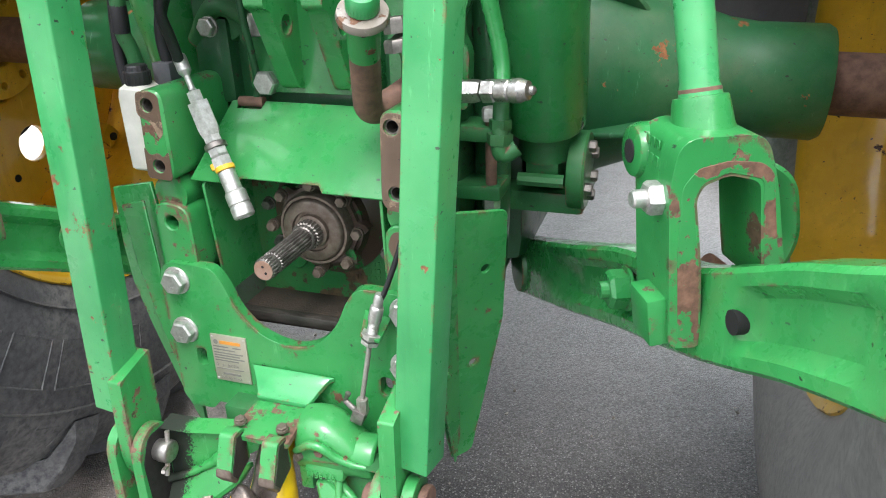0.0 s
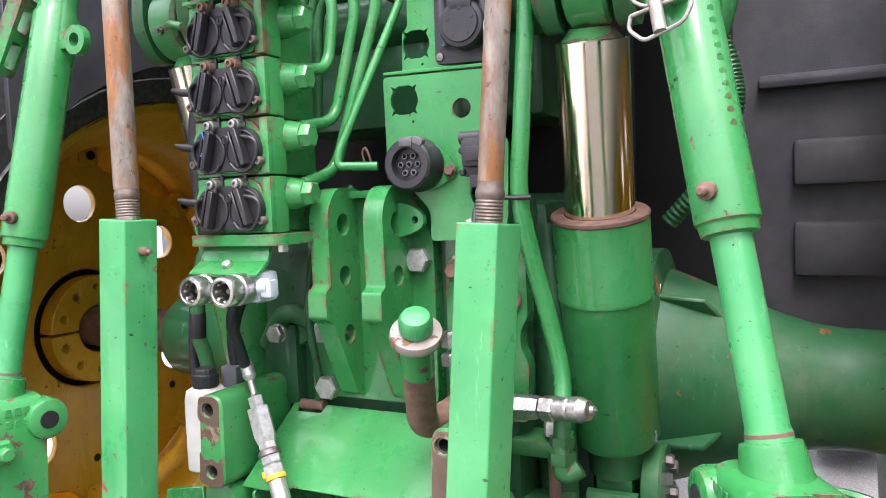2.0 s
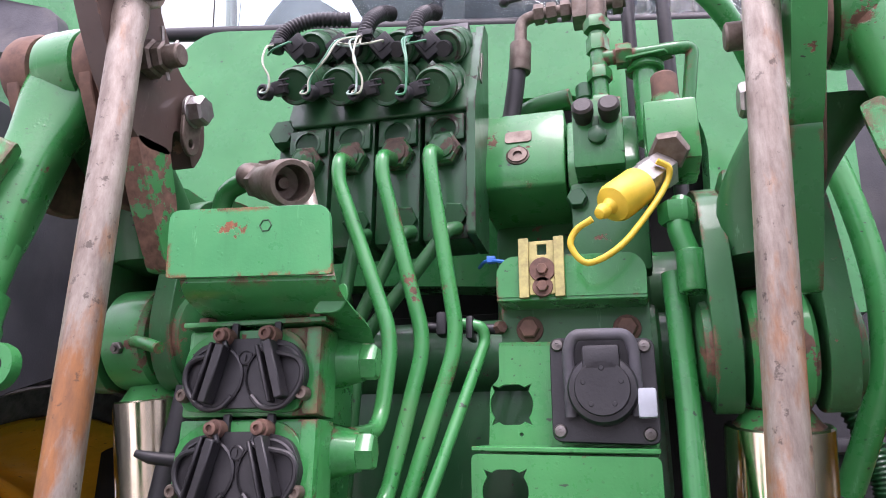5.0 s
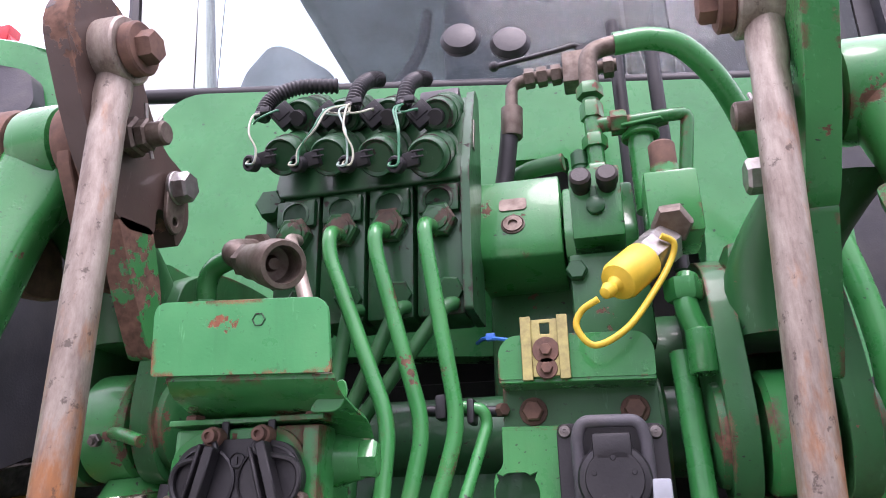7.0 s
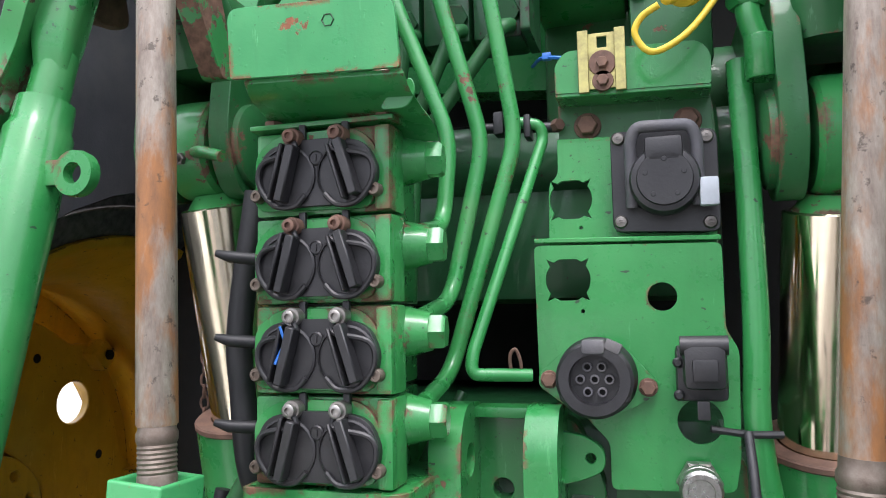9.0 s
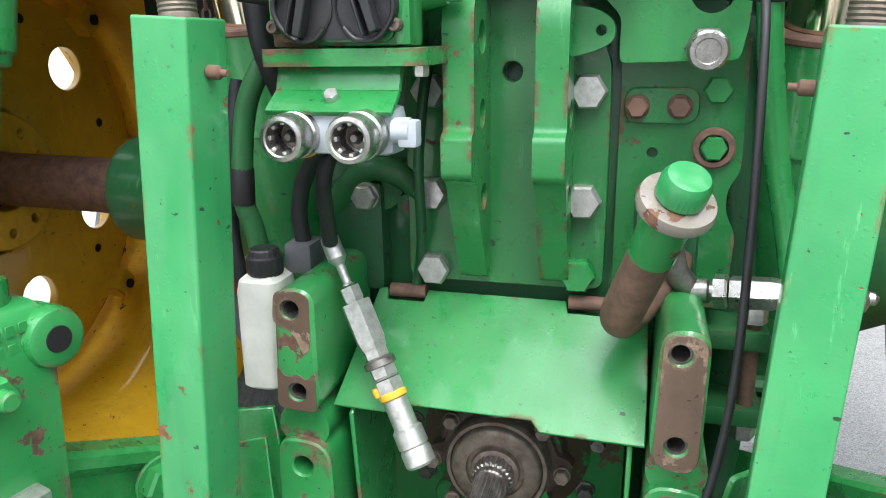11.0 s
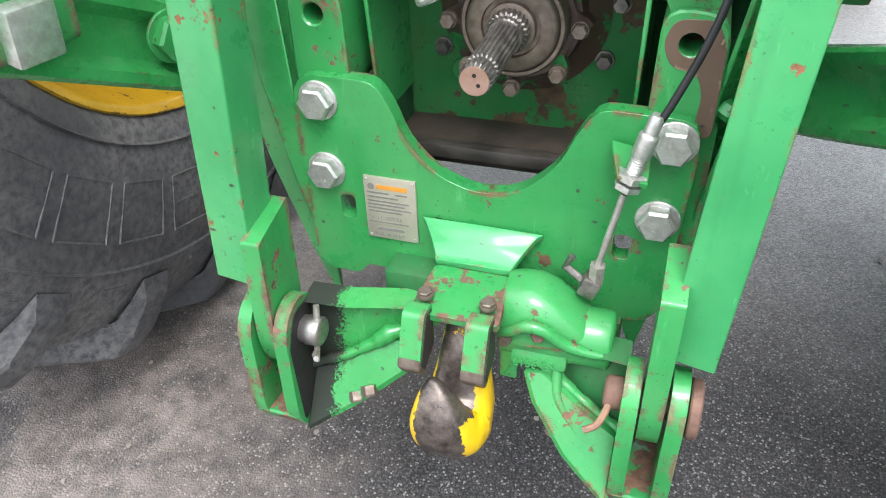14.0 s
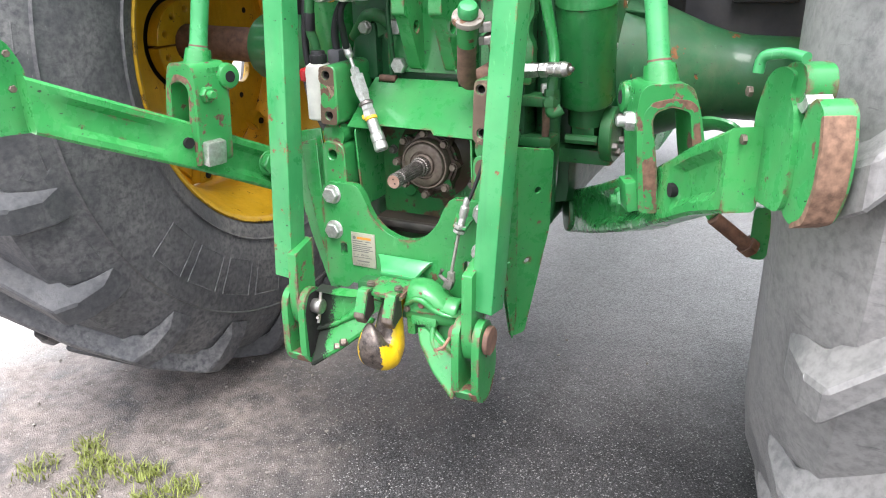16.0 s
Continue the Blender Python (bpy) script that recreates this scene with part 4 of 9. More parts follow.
for x, z in ((-0.006, 2.482), (0.078, 2.466)):
    bm = B()
    lathe(bm, (x, panel_y(x) + 0.018, z), (0.11, -1, 0.15), [(0.015, 0), (0.033, 0.004), (0.035, 0.012), (0.028, 0.022), (0.0, 0.026)], 20)
    part("glass_mount", bm, black_plastic, cab)


# ---- pick-up hitch frame and hook ----
hitch = thing("pickup_hitch", (0, -0.08, 0.48), "green pick-up hitch with bolted plate, lugs and yellow hook", "trailer hitch")
Y0 = -0.085
bm = B()
outline = [(-0.232, 0.915, 0.02), (-0.215, 0.935, 0.02), (-0.130, 0.933, 0.03), (-0.112, 0.905, 0.02), (-0.095, 0.860, 0.03), (-0.060, 0.824, 0.03), (-0.010, 0.806, 0.03), (0.040, 0.815, 0.03), (0.082, 0.855, 0.03), (0.104, 0.905, 0.02), (0.122, 0.930, 0.02), (0.222, 0.928, 0.02), (0.226, 0.88, 0.02), (0.214, 0.672, 0.02), (0.190, 0.655, 0.01), (-0.120, 0.655, 0.01), (-0.130, 0.672, 0.006), (-0.160, 0.672, 0.006), (-0.172, 0.655, 0.01), (-0.215, 0.655, 0.02), (-0.232, 0.675, 0.02)]
slots = [round2([(x - 0.010, z - 0.017), (x + 0.010, z - 0.017), (x + 0.010, z + 0.017), (x - 0.010, z + 0.017)], 0.008) for x, z in ((-0.178, 0.761), (0.162, 0.763))]
plate(bm, round2(outline, 0.01), -0.022, (0, Y0, 0), (1, 0, 0), (0, 0, 1), slots, 0.002)
part("mounting_plate", bm, green_worn, hitch, "green plate with chipped edges and a round cut-out")
for x, z in ((-0.2, 0.904), (-0.201, 0.811), (0.2, 0.902), (0.196, 0.807)):
    head = bolt(hitch, (x, Y0, z), (0, -1, 0), 0.036, 0.015, 0.0245)
    text("10.9", 0.0085, (x - 0.0085, Y0 - 0.0179, z - 0.0095), zinc, head, "grade_mark", depth=0.0006)
# cross rail behind the cut-out and tail brackets
bm = B()
box(bm, (-0.20, -0.034, 0.818), (0.20, -0.016, 0.836), 0.004)
part("cross_rail", bm, oily_steel, hitch, "oily dark cross rail")
bm = B()
slab(bm, [(0.165, -0.06, 0.67), (0.205, -0.06, 0.67), (0.19, -0.06, 0.60)], -0.02, radius=0.004)
part("tail_bracket", bm, green_worn, hitch)
# type plate
bm = B()
box(bm, (-0.153, -0.0885, 0.722), (-0.085, -0.0845, 0.812), 0.0012)
tplate = part("type_plate", bm, plate_alu, hitch, "aluminium type plate with printed lines")
bm = B()
for x, z in ((-0.149, 0.808), (-0.089, 0.808), (-0.149, 0.726), (-0.089, 0.726)):
    lathe(bm, (x, -0.0882, z), (0, -1, 0), [(0.0022, 0), (0.0018, 0.001), (0, 0.0014)], 10)
part("rivet", bm, zinc, tplate)


bm = B()
for i, (z, x1, h) in enumerate(((0.7985, -0.094, 0.0030), (0.790, -0.120, 0.0012), (0.790, -0.096, 0.0012), (0.784, -0.108, 0.0012), (0.778, -0.094, 0.0012), (0.773, -0.100, 0.0012), (0.768, -0.092, 0.0012), (0.763, -0.104, 0.0012), (0.747, -0.096, 0.0010))):
    x0 = -0.135 if i == 0 else (-0.112 if i == 2 else -0.149)
    if i == 0:
        continue
    box(bm, (x0, -0.0889, z - h), (x1, -0.0884, z + h), 0)
part("print_line", bm, ink, tplate)
bm = B()
box(bm, (-0.136, -0.0889, 0.7955), (-0.096, -0.0884, 0.8015), 0)
part("maker_mark", bm, ink_orange, tplate)
bm = B()
plate(bm, circle2((-0.143, 0.7985), 0.0045, 16), 0.0005, (0, -0.0884, 0), (1, 0, 0), (0, 0, 1), bev=0)
part("maker_disc", bm, ink, tplate)
text("D   e1  000256", 0.0072, (-0.149, -0.0886, 0.7515), ink, tplate)
text("Pick-up Hitch", 0.0075, (-0.143, -0.0886, 0.727), ink, tplate)
bm = B()
box(bm, (-0.138, -0.0889, 0.7350), (-0.103, -0.0884, 0.7390), 0)
part("print_bar", bm, ink, tplate)

# cover over the hook: a flared lip bent out of the plate, and two claws in front
bm = B()
rows = []
for f, y, z in ((0.0, -0.088, 0.7655), (0.2, -0.094, 0.764), (0.55, -0.108, 0.751), (0.85, -0.121, 0.739), (1.0, -0.130, 0.736)):
    w = 0.030 * (1 - f) ** 1.2 + 0.046
    rows.append([(-0.003 - w, y, z), (-0.003, y, z + 0.0005), (-0.003 + w, y, z), (-0.003 + w * 0.99, y + 0.002, z - 0.010), (-0.003, y + 0.002, z - 0.0095), (-0.003 - w * 0.99, y + 0.002, z - 0.010)])
loft(bm, rows)
bmesh.ops.recalc_face_normals(bm, faces=bm.faces)
soften(bm, 0.0012, 1, 50)
part("cover_flare", bm, green_bar, hitch, "faded flared lip of the cover")
bm = B()
slab(bm, [(-0.049, -0.127, 0.7265), (0.043, -0.127, 0.7265), (0.050, -0.211, 0.722), (-0.055, -0.211, 0.722)], 0.010, bev=0.002, radius=0.008)
part("hook_cover", bm, green_flaked, hitch, "green cover plate flaked to bare brown metal")
for x in (-0.040, 0.033):
    bolt(hitch, (x, -0.192, 0.7330), (0, -0.06, 1), 0.015, 0.004, 0.010, material=rust_grey)
for x in (-0.043, 0.030):
    bm = B()
    slab(bm, [(x - 0.013, -0.200, 0.730), (x - 0.013, -0.226, 0.732), (x - 0.013, -0.251, 0.672), (x - 0.013, -0.238, 0.653), (x - 0.013, -0.196, 0.668)], 0.026, bev=0.0045, radius=0.007)
    claw = part("claw", bm, green_scuffed, hitch, "green claw with bare steel sides")
    bm = B()
    for side in (x - 0.0142, x + 0.0130):
        slab(bm, [(side, -0.204, 0.724), (side, -0.222, 0.726), (side, -0.246, 0.673), (side, -0.235, 0.658), (side, -0.202, 0.671)], 0.0012, bev=0)
    part("bare_side", bm, oily_steel, claw, "dark bare steel side")
    bm = B()
    slab(bm, [(x - 0.0135, -0.2475, 0.684), (x - 0.0135, -0.2525, 0.6715), (x - 0.0135, -0.2385, 0.6515), (x - 0.0135, -0.2300, 0.6545)], 0.027, bev=0.002)
    part("bare_tip", bm, rust_grey, claw, "bare brown steel tip")
# hook: a shank that drops behind the claws, a broad saddle and an upturned beak
bm = B()
cur = [(-0.10, 0.700, 0.023, 0.024), (-0.150, 0.690, 0.024, 0.025), (-0.180, 0.660, 0.027, 0.026), (-0.190, 0.625, 0.033, 0.029), (-0.204, 0.592, 0.041, 0.036), (-0.228, 0.575, 0.044, 0.037), (-0.249, 0.585, 0.042, 0.034), (-0.258, 0.608, 0.036, 0.028), (-0.256, 0.632, 0.026, 0.020), (-0.251, 0.650, 0.016, 0.012), (-0.247, 0.660, 0.006, 0.005)]
mid_line = spline([(0, y, z) for y, z, *_ in cur], 5)
rings = []
for i, p in enumerate(mid_line):
    f = min(i / 5, len(cur) - 1.001)
    j, g = int(f), f - int(f)
    wx, wn = (cur[j][q] + (cur[min(j + 1, len(cur) - 1)][q] - cur[j][q]) * g for q in (2, 3))
    d = (mid_line[min(i + 1, len(mid_line) - 1)] - mid_line[max(i - 1, 0)]).normalized()
    up = V(1, 0, 0).cross(d).normalized()
    off = V(0.003 - 0.018 * max(0, (f - 5) / 5), 0, 0)
    rings.append([p + off + V(1, 0, 0) * wx * (abs(math.cos(a)) ** 0.75) * math.copysign(1, math.cos(a)) + up * wn * (abs(math.sin(a)) ** 0.75) * math.copysign(1, math.sin(a)) for a in [2 * math.pi * k / 28 for k in range(28)]])
loft(bm, rings)
part("hook", bm, hook_skin, hitch, "yellow hook rubbed to greasy dark steel on its beak", 60)
# latch housing: a barrel with a hump over it, an arched lip and a cast flange
bm = B()
lathe(bm, (0.040, -0.146, 0.674), (1, 0, 0), [(0.030, 0), (0.037, 0.004), (0.037, 0.075), (0.035, 0.098), (0.0355, 0.126), (0.033, 0.130), (0.029, 0.131), (0.027, 0.126)], 36)
rows = []
for x, ry, zt, cy in ((0.044, 0.040, 0.738, -0.142), (0.060, 0.045, 0.742, -0.143), (0.080, 0.047, 0.742, -0.143), (0.100, 0.044, 0.735, -0.143), (0.120, 0.038, 0.722, -0.144), (0.138, 0.032, 0.708, -0.145), (0.150, 0.026, 0.695, -0.146)):
    ring = []
    for k in range(25):
        a = math.pi * k / 24
        ring.append((x, cy - ry * math.copysign(abs(math.cos(a)) ** 0.8, math.cos(a)), 0.680 + (zt - 0.680) * math.sin(a) ** 0.8))
    rows.append(ring)
loft(bm, rows)
lh = part("latch_housing", bm, green_worn, hitch, "green cast latch housing with a round end", 50)
bm = B()
lip = spline([(0.046, -0.185, 0.690), (0.060, -0.193, 0.703), (0.078, -0.195, 0.716), (0.098, -0.193, 0.712), (0.116, -0.188, 0.695), (0.140, -0.184, 0.684), (0.162, -0.181, 0.680)], 6)
sweep(bm, lip, [0.0050 + 0.0025 * math.sin(math.pi * k / (len(lip) - 1)) for k in range(len(lip))], 10)
part("arched_lip", bm, green_worn, lh, "raised arched lip of the casting")
bm = B()
box(bm, (0.058, -0.186, 0.640), (0.124, -0.120, 0.662), 0.006, (-12, 0, 0))
box(bm, (0.044, -0.178, 0.612), (0.066, -0.110, 0.690), 0.004)
part("cast_flange", bm, green_worn, lh, "cast flange with a raised number")
text("L156435", 0.0145, (0.062, -0.1885, 0.6475), green_worn, lh, "raised_number", (78, 0, 0), 0.0012)
bolt(lh, (0.090, -0.186, 0.700), (0.1, -1, 0.25), 0.015, 0.008, material=rust)
bolt(lh, (0.054, -0.186, 0.684), (-0.3, -1, 0.1), 0.013, 0.009, material=rust_grey)
bm = B()
box(bm, (0.045, -0.10, 0.60), (0.175, -0.06, 0.66), 0.006)
box(bm, (-0.12, -0.125, 0.645), (-0.035, -0.07, 0.700), 0.005)
box(bm, (-0.06, -0.09, 0.60), (0.06, -0.05, 0.70), 0.006)
part("hook_body", bm, green_dirty, hitch, "green block behind the hook")
# side lugs: forged forks with two rounded cheeks, a closed foot, a web to the middle and the pin
for s in (-1, 1):
    prof = [(-0.207 + 0.041 * math.cos(radians(a)), 0.655 + 0.046 * math.sin(radians(a))) for a in range(20, 181, 16)]
    prof += round2([(-0.249, 0.640, 0.0), (-0.252, 0.540, 0.03), (-0.236, 0.505, 0.03), (-0.205, 0.494, 0.02), (-0.165, 0.506, 0.03), (-0.140, 0.560, 0.03), (-0.145, 0.650, 0.03)], 0.02)[1:]
    pair = (0.199, 0.247) if s < 0 else (0.190, 0.238)
    for x in pair:
        bm = B()
        plate(bm, prof, 0.018 * s, (s * x, 0, 0), (0, 1, 0), (0, 0, 1), [circle2((-0.207, 0.655), 0.018, 16)], 0.005)
        part("cheek", bm, green_scuffed, hitch, "green rounded cheek with rusty edges")
    bm = B()
    foot = round2([(-0.250, 0.535, 0.0), (-0.235, 0.503, 0.03), (-0.205, 0.4915, 0.02), (-0.165, 0.504, 0.03), (-0.145, 0.545, 0.0), (-0.190, 0.528, 0.03)], 0.02)
    plate(bm, foot, (pair[1] - pair[0] + 0.012) * s, (s * (pair[0] + 0.003), 0, 0), (0, 1, 0), (0, 0, 1), bev=0.004)
    part("cheek_foot", bm, green_rubbed, hitch, "rounded foot of the lug rubbed to brown steel")
    xa = 0.201 if s < 0 else 0.192
    # upright web with its top flange, lower gusset plate and the weld between them
    bm = B()
    rows = []
    for x, y, z0, z1 in ((xa, -0.190, 0.520, 0.688), (0.150, -0.178, 0.560, 0.680), (0.100, -0.158, 0.610, 0.674), (0.045, -0.140, 0.640, 0.670)):
        rows.append([(s * x, y, z0), (s * x, y + 0.012, z1 - 0.012), (s * x, y - 0.006, z1), (s * x, y + 0.030, z1 + 0.004), (s * x, y + 0.040, z0)])
    loft(bm, rows)
    # right web takes a darker green: grease plus the hollow's shade in its colour
    part("web", bm, green_greasy if s < 0 else green_dirty, hitch, "green web plate between lug and hook")
    bm = B()
    slab(bm, [(s * xa, -0.244, 0.502), (s * xa, -0.194, 0.578), (s * 0.150, -0.184, 0.600), (s * 0.095, -0.165, 0.632), (s * (0.050 if s < 0 else 0.072), -0.170, 0.630), (s * (0.070 if s < 0 else 0.088), -0.190, 0.598), (s * 0.130, -0.215, 0.548)], 0.018, bev=0.005)
    part("gusset", bm, green_greasy if s < 0 else green_worn, hitch, "sloping green gusset with rusty rim")
    bm = B()
    seam = spline([(s * xa, -0.196, 0.584), (s * 0.160, -0.188, 0.600), (s * 0.120, -0.176, 0.622), (s * 0.095, -0.168, 0.640), (s * 0.070, -0.156, 0.640)], 9)
    sweep(bm, seam, [0.0070 + 0.0050 * math.exp(-((k - 24) / 6) ** 2) + 0.0007 * math.sin(1.3 * k) for k in range(len(seam))], 10)
    part("weld", bm, green_greasy if s < 0 else green_worn, hitch, "painted weld bead")
    if s > 0:
        bm = B()
        sweep(bm, spline([(0.110, -0.170, 0.660), (0.113, -0.180, 0.640), (0.120, -0.196, 0.612), (0.150, -0.214, 0.575), (0.165, -0.228, 0.545)], 6), 0.0065, 10)
        part("weld", bm, green_worn, hitch, "painted weld bead")
    else:
        bm = B()
        slab(bm, [(-(xa - 0.0022), -0.240, 0.520), (-(xa - 0.0022), -0.243, 0.650), (-(xa - 0.0022), -0.222, 0.690), (-(xa - 0.0022), -0.180, 0.688), (-(xa - 0.0022), -0.190, 0.560)], -0.0014, bev=0, radius=0.01)
        part("grease_smear", bm, smudged, hitch, "black grease smeared on green paint")
    bm = B()
    lathe(bm, (s * 0.170, -0.207, 0.655), (s, 0, 0), [(0.014, 0), (0.0175, 0.002), (0.0190, 0.004), (0.0190, 0.020), (0.0175, 0.022), (0.0175, 0.104 if s < 0 else 0.100)], 28)
    if s > 0:
        cyl(bm, (0.2585, -0.207, 0.655), (0.271, -0.207, 0.655), 0.033, n=28, bev=0.002)
    pin = part("lug_pin", bm, steel if s < 0 else rust, hitch, "steel pin")
    bm = B()
    if s < 0:
        sweep(bm, [(-0.179, -0.200, 0.690), (-0.179, -0.207, 0.655), (-0.179, -0.220, 0.616)], 0.0040, 8)
        sweep(bm, [(-0.179, -0.213, 0.630), (-0.176, -0.228, 0.634), (-0.168, -0.238, 0.640)], 0.0034, 8)
    else:
        sweep(bm, spline([(0.178, -0.207, 0.655), (0.176, -0.229, 0.650), (0.168, -0.240, 0.634), (0.155, -0.246, 0.628)]), 0.0040, 8)
    part("split_pin", bm, galv if s < 0 else rust_bright, pin)
    for x, z in (((0.138, 0.556), (0.119, 0.572)) if s < 0 else ((0.122, 0.574),)):
        bolt(hitch, (s * x, -0.206, z), (s * -0.35, -0.6, -0.7), 0.019, 0.012, material=rust_grey)

# lifting bars of the hitch: square tube, tab, screw, rod and eye
for s in (-1, 1):
    link = thing("hitch_lift_bar", (s * 0.255, -0.20, 0.60), "faded green square lift bar with a weathered steel rod", "lift bar", "hitch lift bars")
    top = V(-0.220, -0.184, 1.482) if s < 0 else V(0.294, -0.152, 1.464)
    bot = V(-0.269, -0.192, 0.722) if s < 0 else V(0.252, -0.190, 0.722)
    d = (top - bot).normalized()
    ex = (V(1, 0, 0) - d * d.x).normalized()
    ey = d.cross(ex)
    turn = radians(9 if s > 0 else 4)
    ex, ey = ex * math.cos(turn) - ey * math.sin(turn), ey * math.cos(turn) + ex * math.sin(turn)
    bm = B()
    t = B()
    w = 0.0265
    outer = [ex * a * w + ey * b * w for a, b in ((-1, -1), (1, -1), (1, 1), (-1, 1))]
    loft(t, [[bot + q for q in outer], [top + q for q in outer], [top + q * 0.8 for q in outer], [top + q * 0.62 - d * 0.02 for q in outer]])
    bmesh.ops.recalc_face_normals(t, faces=t.faces)
    soften(t, 0.006, 3)
    merge(bm, t)
    part("square_tube", bm, green_bar, link, "faded green square tube with scratches")
    rt = V(-0.259, -0.150, 2.12) if s < 0 else V(0.339, -0.139, 2.08)
    sd = (rt - top).normalized()
    bm = B()
    lathe(bm, top, sd, [(0.0155, -0.02)] + [(0.0158 - 0.0008 * (k % 2), 0.001 + 0.0019 * k) for k in range(14)] + [(0.0165, 0.029), (0.0165, 0.035), (0.0150, 0.038), (0.0150, 0.046)], 24)
    part("neck", bm, rust_grey, link, "brown-grey threaded neck of the rod")
    bm = B()
    L = (rt - top).length
    rr = 0.0166 if s < 0 else 0.0145
    lathe(bm, top + sd * 0.038, sd, [(rr - 0.003, 0), (rr, 0.004), (rr, L - 0.088), (rr + 0.002, L - 0.068), (rr + 0.001, L - 0.038)], 24)
    part("rod", bm, rust_rod, link, "weathered steel rod with orange rust")
    bm = B()
    e = V(-0.264, -0.155, 2.143) if s < 0 else V(0.342, -0.139, 2.104)
    pipe(bm, e - V(0.024, 0, 0), e + V(0.024, 0, 0), 0.034, 0.013, 28)
    part("eye", bm, rust_rod, link, "steel eye")
    bm = B()
    o = 0.024 if s < 0 else -0.024
    u = 1 if s < 0 else -1
    cyl(bm, e + V(o, 0, 0), e + V(o + u * 0.014, 0, 0), 0.027, n=24, bev=0.002)
    cyl(bm, e - V(o + u * 0.03, 0, 0), e + V(o + u * 0.02, 0, 0), 0.012, n=16)
    hex_head(bm, e + V(o + u * 0.014, 0, 0), (u, 0, 0), 0.030, 0.014)
    part("eye_bolt", bm, rust, link, "rusty bolt with a large washer")
    # foot tab
    bm = B()
    xi = -0.243 if s < 0 else 0.2105
    dy = 0.0 if s < 0 else 0.0
    zt = 0.794 if s < 0 else 0.812
    plate(bm, round2([(-0.232, zt, 0.004), (-0.158, zt + 0.02, 0.004), (-0.165, 0.66, 0.03), (-0.180, 0.605, 0.03), (-0.225, 0.600, 0.03), (-0.240, 0.645, 0.03)], 0.01), 0.024, (xi, dy, 0), (0, 1, 0), (0, 0, 1), [circle2((-0.207, 0.655), 0.0178, 16)], 0.002)
    part("tab", bm, green_scuffed, link, "green tab with bare rusty corners")
    bm = B()
    q = top - d * 0.042 + (ex * 0.027 if s < 0 else -ex * 0.027)
    u = ex if s < 0 else -ex
    lathe(bm, q, u, [(0.006, 0), (0.006, 0.010), (0.003, 0.012), (0.003, 0.018)], 12)
    part("grease_nipple", bm, rust, link)

# release cable and its rod on the plate
rel = thing("release_cable", (0.14, -0.12, 0.73), "black release cable with a threaded steel end and rod", "cable")
bm = B()
sweep(bm, spline([(0.240, -0.035, 1.505), (0.240, -0.07, 1.45), (0.240, -0.10, 1.30), (0.236, -0.115, 1.16), (0.220, -0.122, 1.05), (0.194, -0.126, 0.97), (0.176, -0.128, 0.930)], 8), 0.0040, 10)
part("sleeve", bm, black_rubber, rel, "black cable sleeve")
bm = B()
a, b = V(0.176, -0.128, 0.932), V(0.159, -0.130, 0.862)
sd = (b - a).normalized()
lathe(bm, a - sd * 0.02, sd, [(0.006, 0), (0.0075, 0.004), (0.0075, 0.02), (0.0098, 0.022), (0.0102, 0.024), (0.0102, 0.044), (0.0094, 0.046)] + [(0.0078 + 0.0007 * (k % 2), 0.0465 + 0.0014 * k) for k in range(20)] + [(0.0075, 0.076)], 18)
hex_head(bm, a + sd * 0.046, sd, 0.028, 0.009)
hex_head(bm, a + sd * 0.058, sd, 0.025, 0.008)
part("threaded_end", bm, zinc, rel)
bm = B()
sweep(bm, [b, V(0.141, -0.134, 0.765), V(0.138, -0.134, 0.745)], 0.0040, 10)
hex_head(bm, V(0.142, -0.134, 0.770), V(-0.02, 0, -1), 0.016, 0.028)
part("pull_rod", bm, galv, rel)
bm = B()
slab(bm, [(0.136, -0.087, 0.894), (0.150, -0.140, 0.882), (0.180, -0.140, 0.876), (0.178, -0.087, 0.884)], 0.006, bev=0.001)
part("bracket", bm, green_worn, rel)
bm = B()
box(bm, (0.125, -0.145, 0.728), (0.146, -0.122, 0.752), 0.003, (0, 20, 0))
sweep(bm, [(0.135, -0.13, 0.735), (0.105, -0.12, 0.750), (0.112, -0.12, 0.765)], 0.005, 8)
part("fork", bm, shaft_steel, rel)

# ---- power take-off ----
pto = thing("pto_shaft", (0, 0.05, 0.97), "splined power take-off shaft in a greasy flange", "shaft")
c = V(0.004, 0.0, 0.972)
bm = B()
n = 21
prof_r = []
rows = []
for y, k in ((0.03, 1), (-0.105, 1), (-0.113, 1), (-0.115, 0.0), (-0.122, 0.0), (-0.124, 1), (-0.136, 1), (-0.140, 0.9)):
    ring = []
    for i in range(n * 4):
        a = 2 * math.pi * i / (n * 4)
        r = 0.0178 - (0.0022 if i % 4 >= 2 else 0) * (1 if k else 0.3)
        if k == 0.0:
            r = 0.0150
        if k == 0.9:
            r = 0.0155
        ring.append(c + V(r * math.cos(a), y, r * math.sin(a)))
    rows.append(ring)
loft(bm, rows)
part("splined_shaft", bm, shaft_steel, pto, "dark splined steel shaft", 20)
bm = B()
lathe(bm, c + V(0, -0.1395, 0), (0, -1, 0), [(0.0155, 0), (0.0150, 0.0015), (0, 0.0016)], 24)
tip = part("shaft_end", bm, shaft_tip, pto, "brownish shaft end with two holes")
# centre holes are black discs, painted as shade
for dx, dz in ((0, 0.006), (0.004, -0.004)):
    bm = B()
    lathe(bm, c + V(dx, -0.1411, dz), (0, -1, 0), [(0.0022, 0), (0.002, 0.0003), (0, 0.0003)], 10)
    part("centre_hole_shade", bm, shade_black, tip)
bm = B()
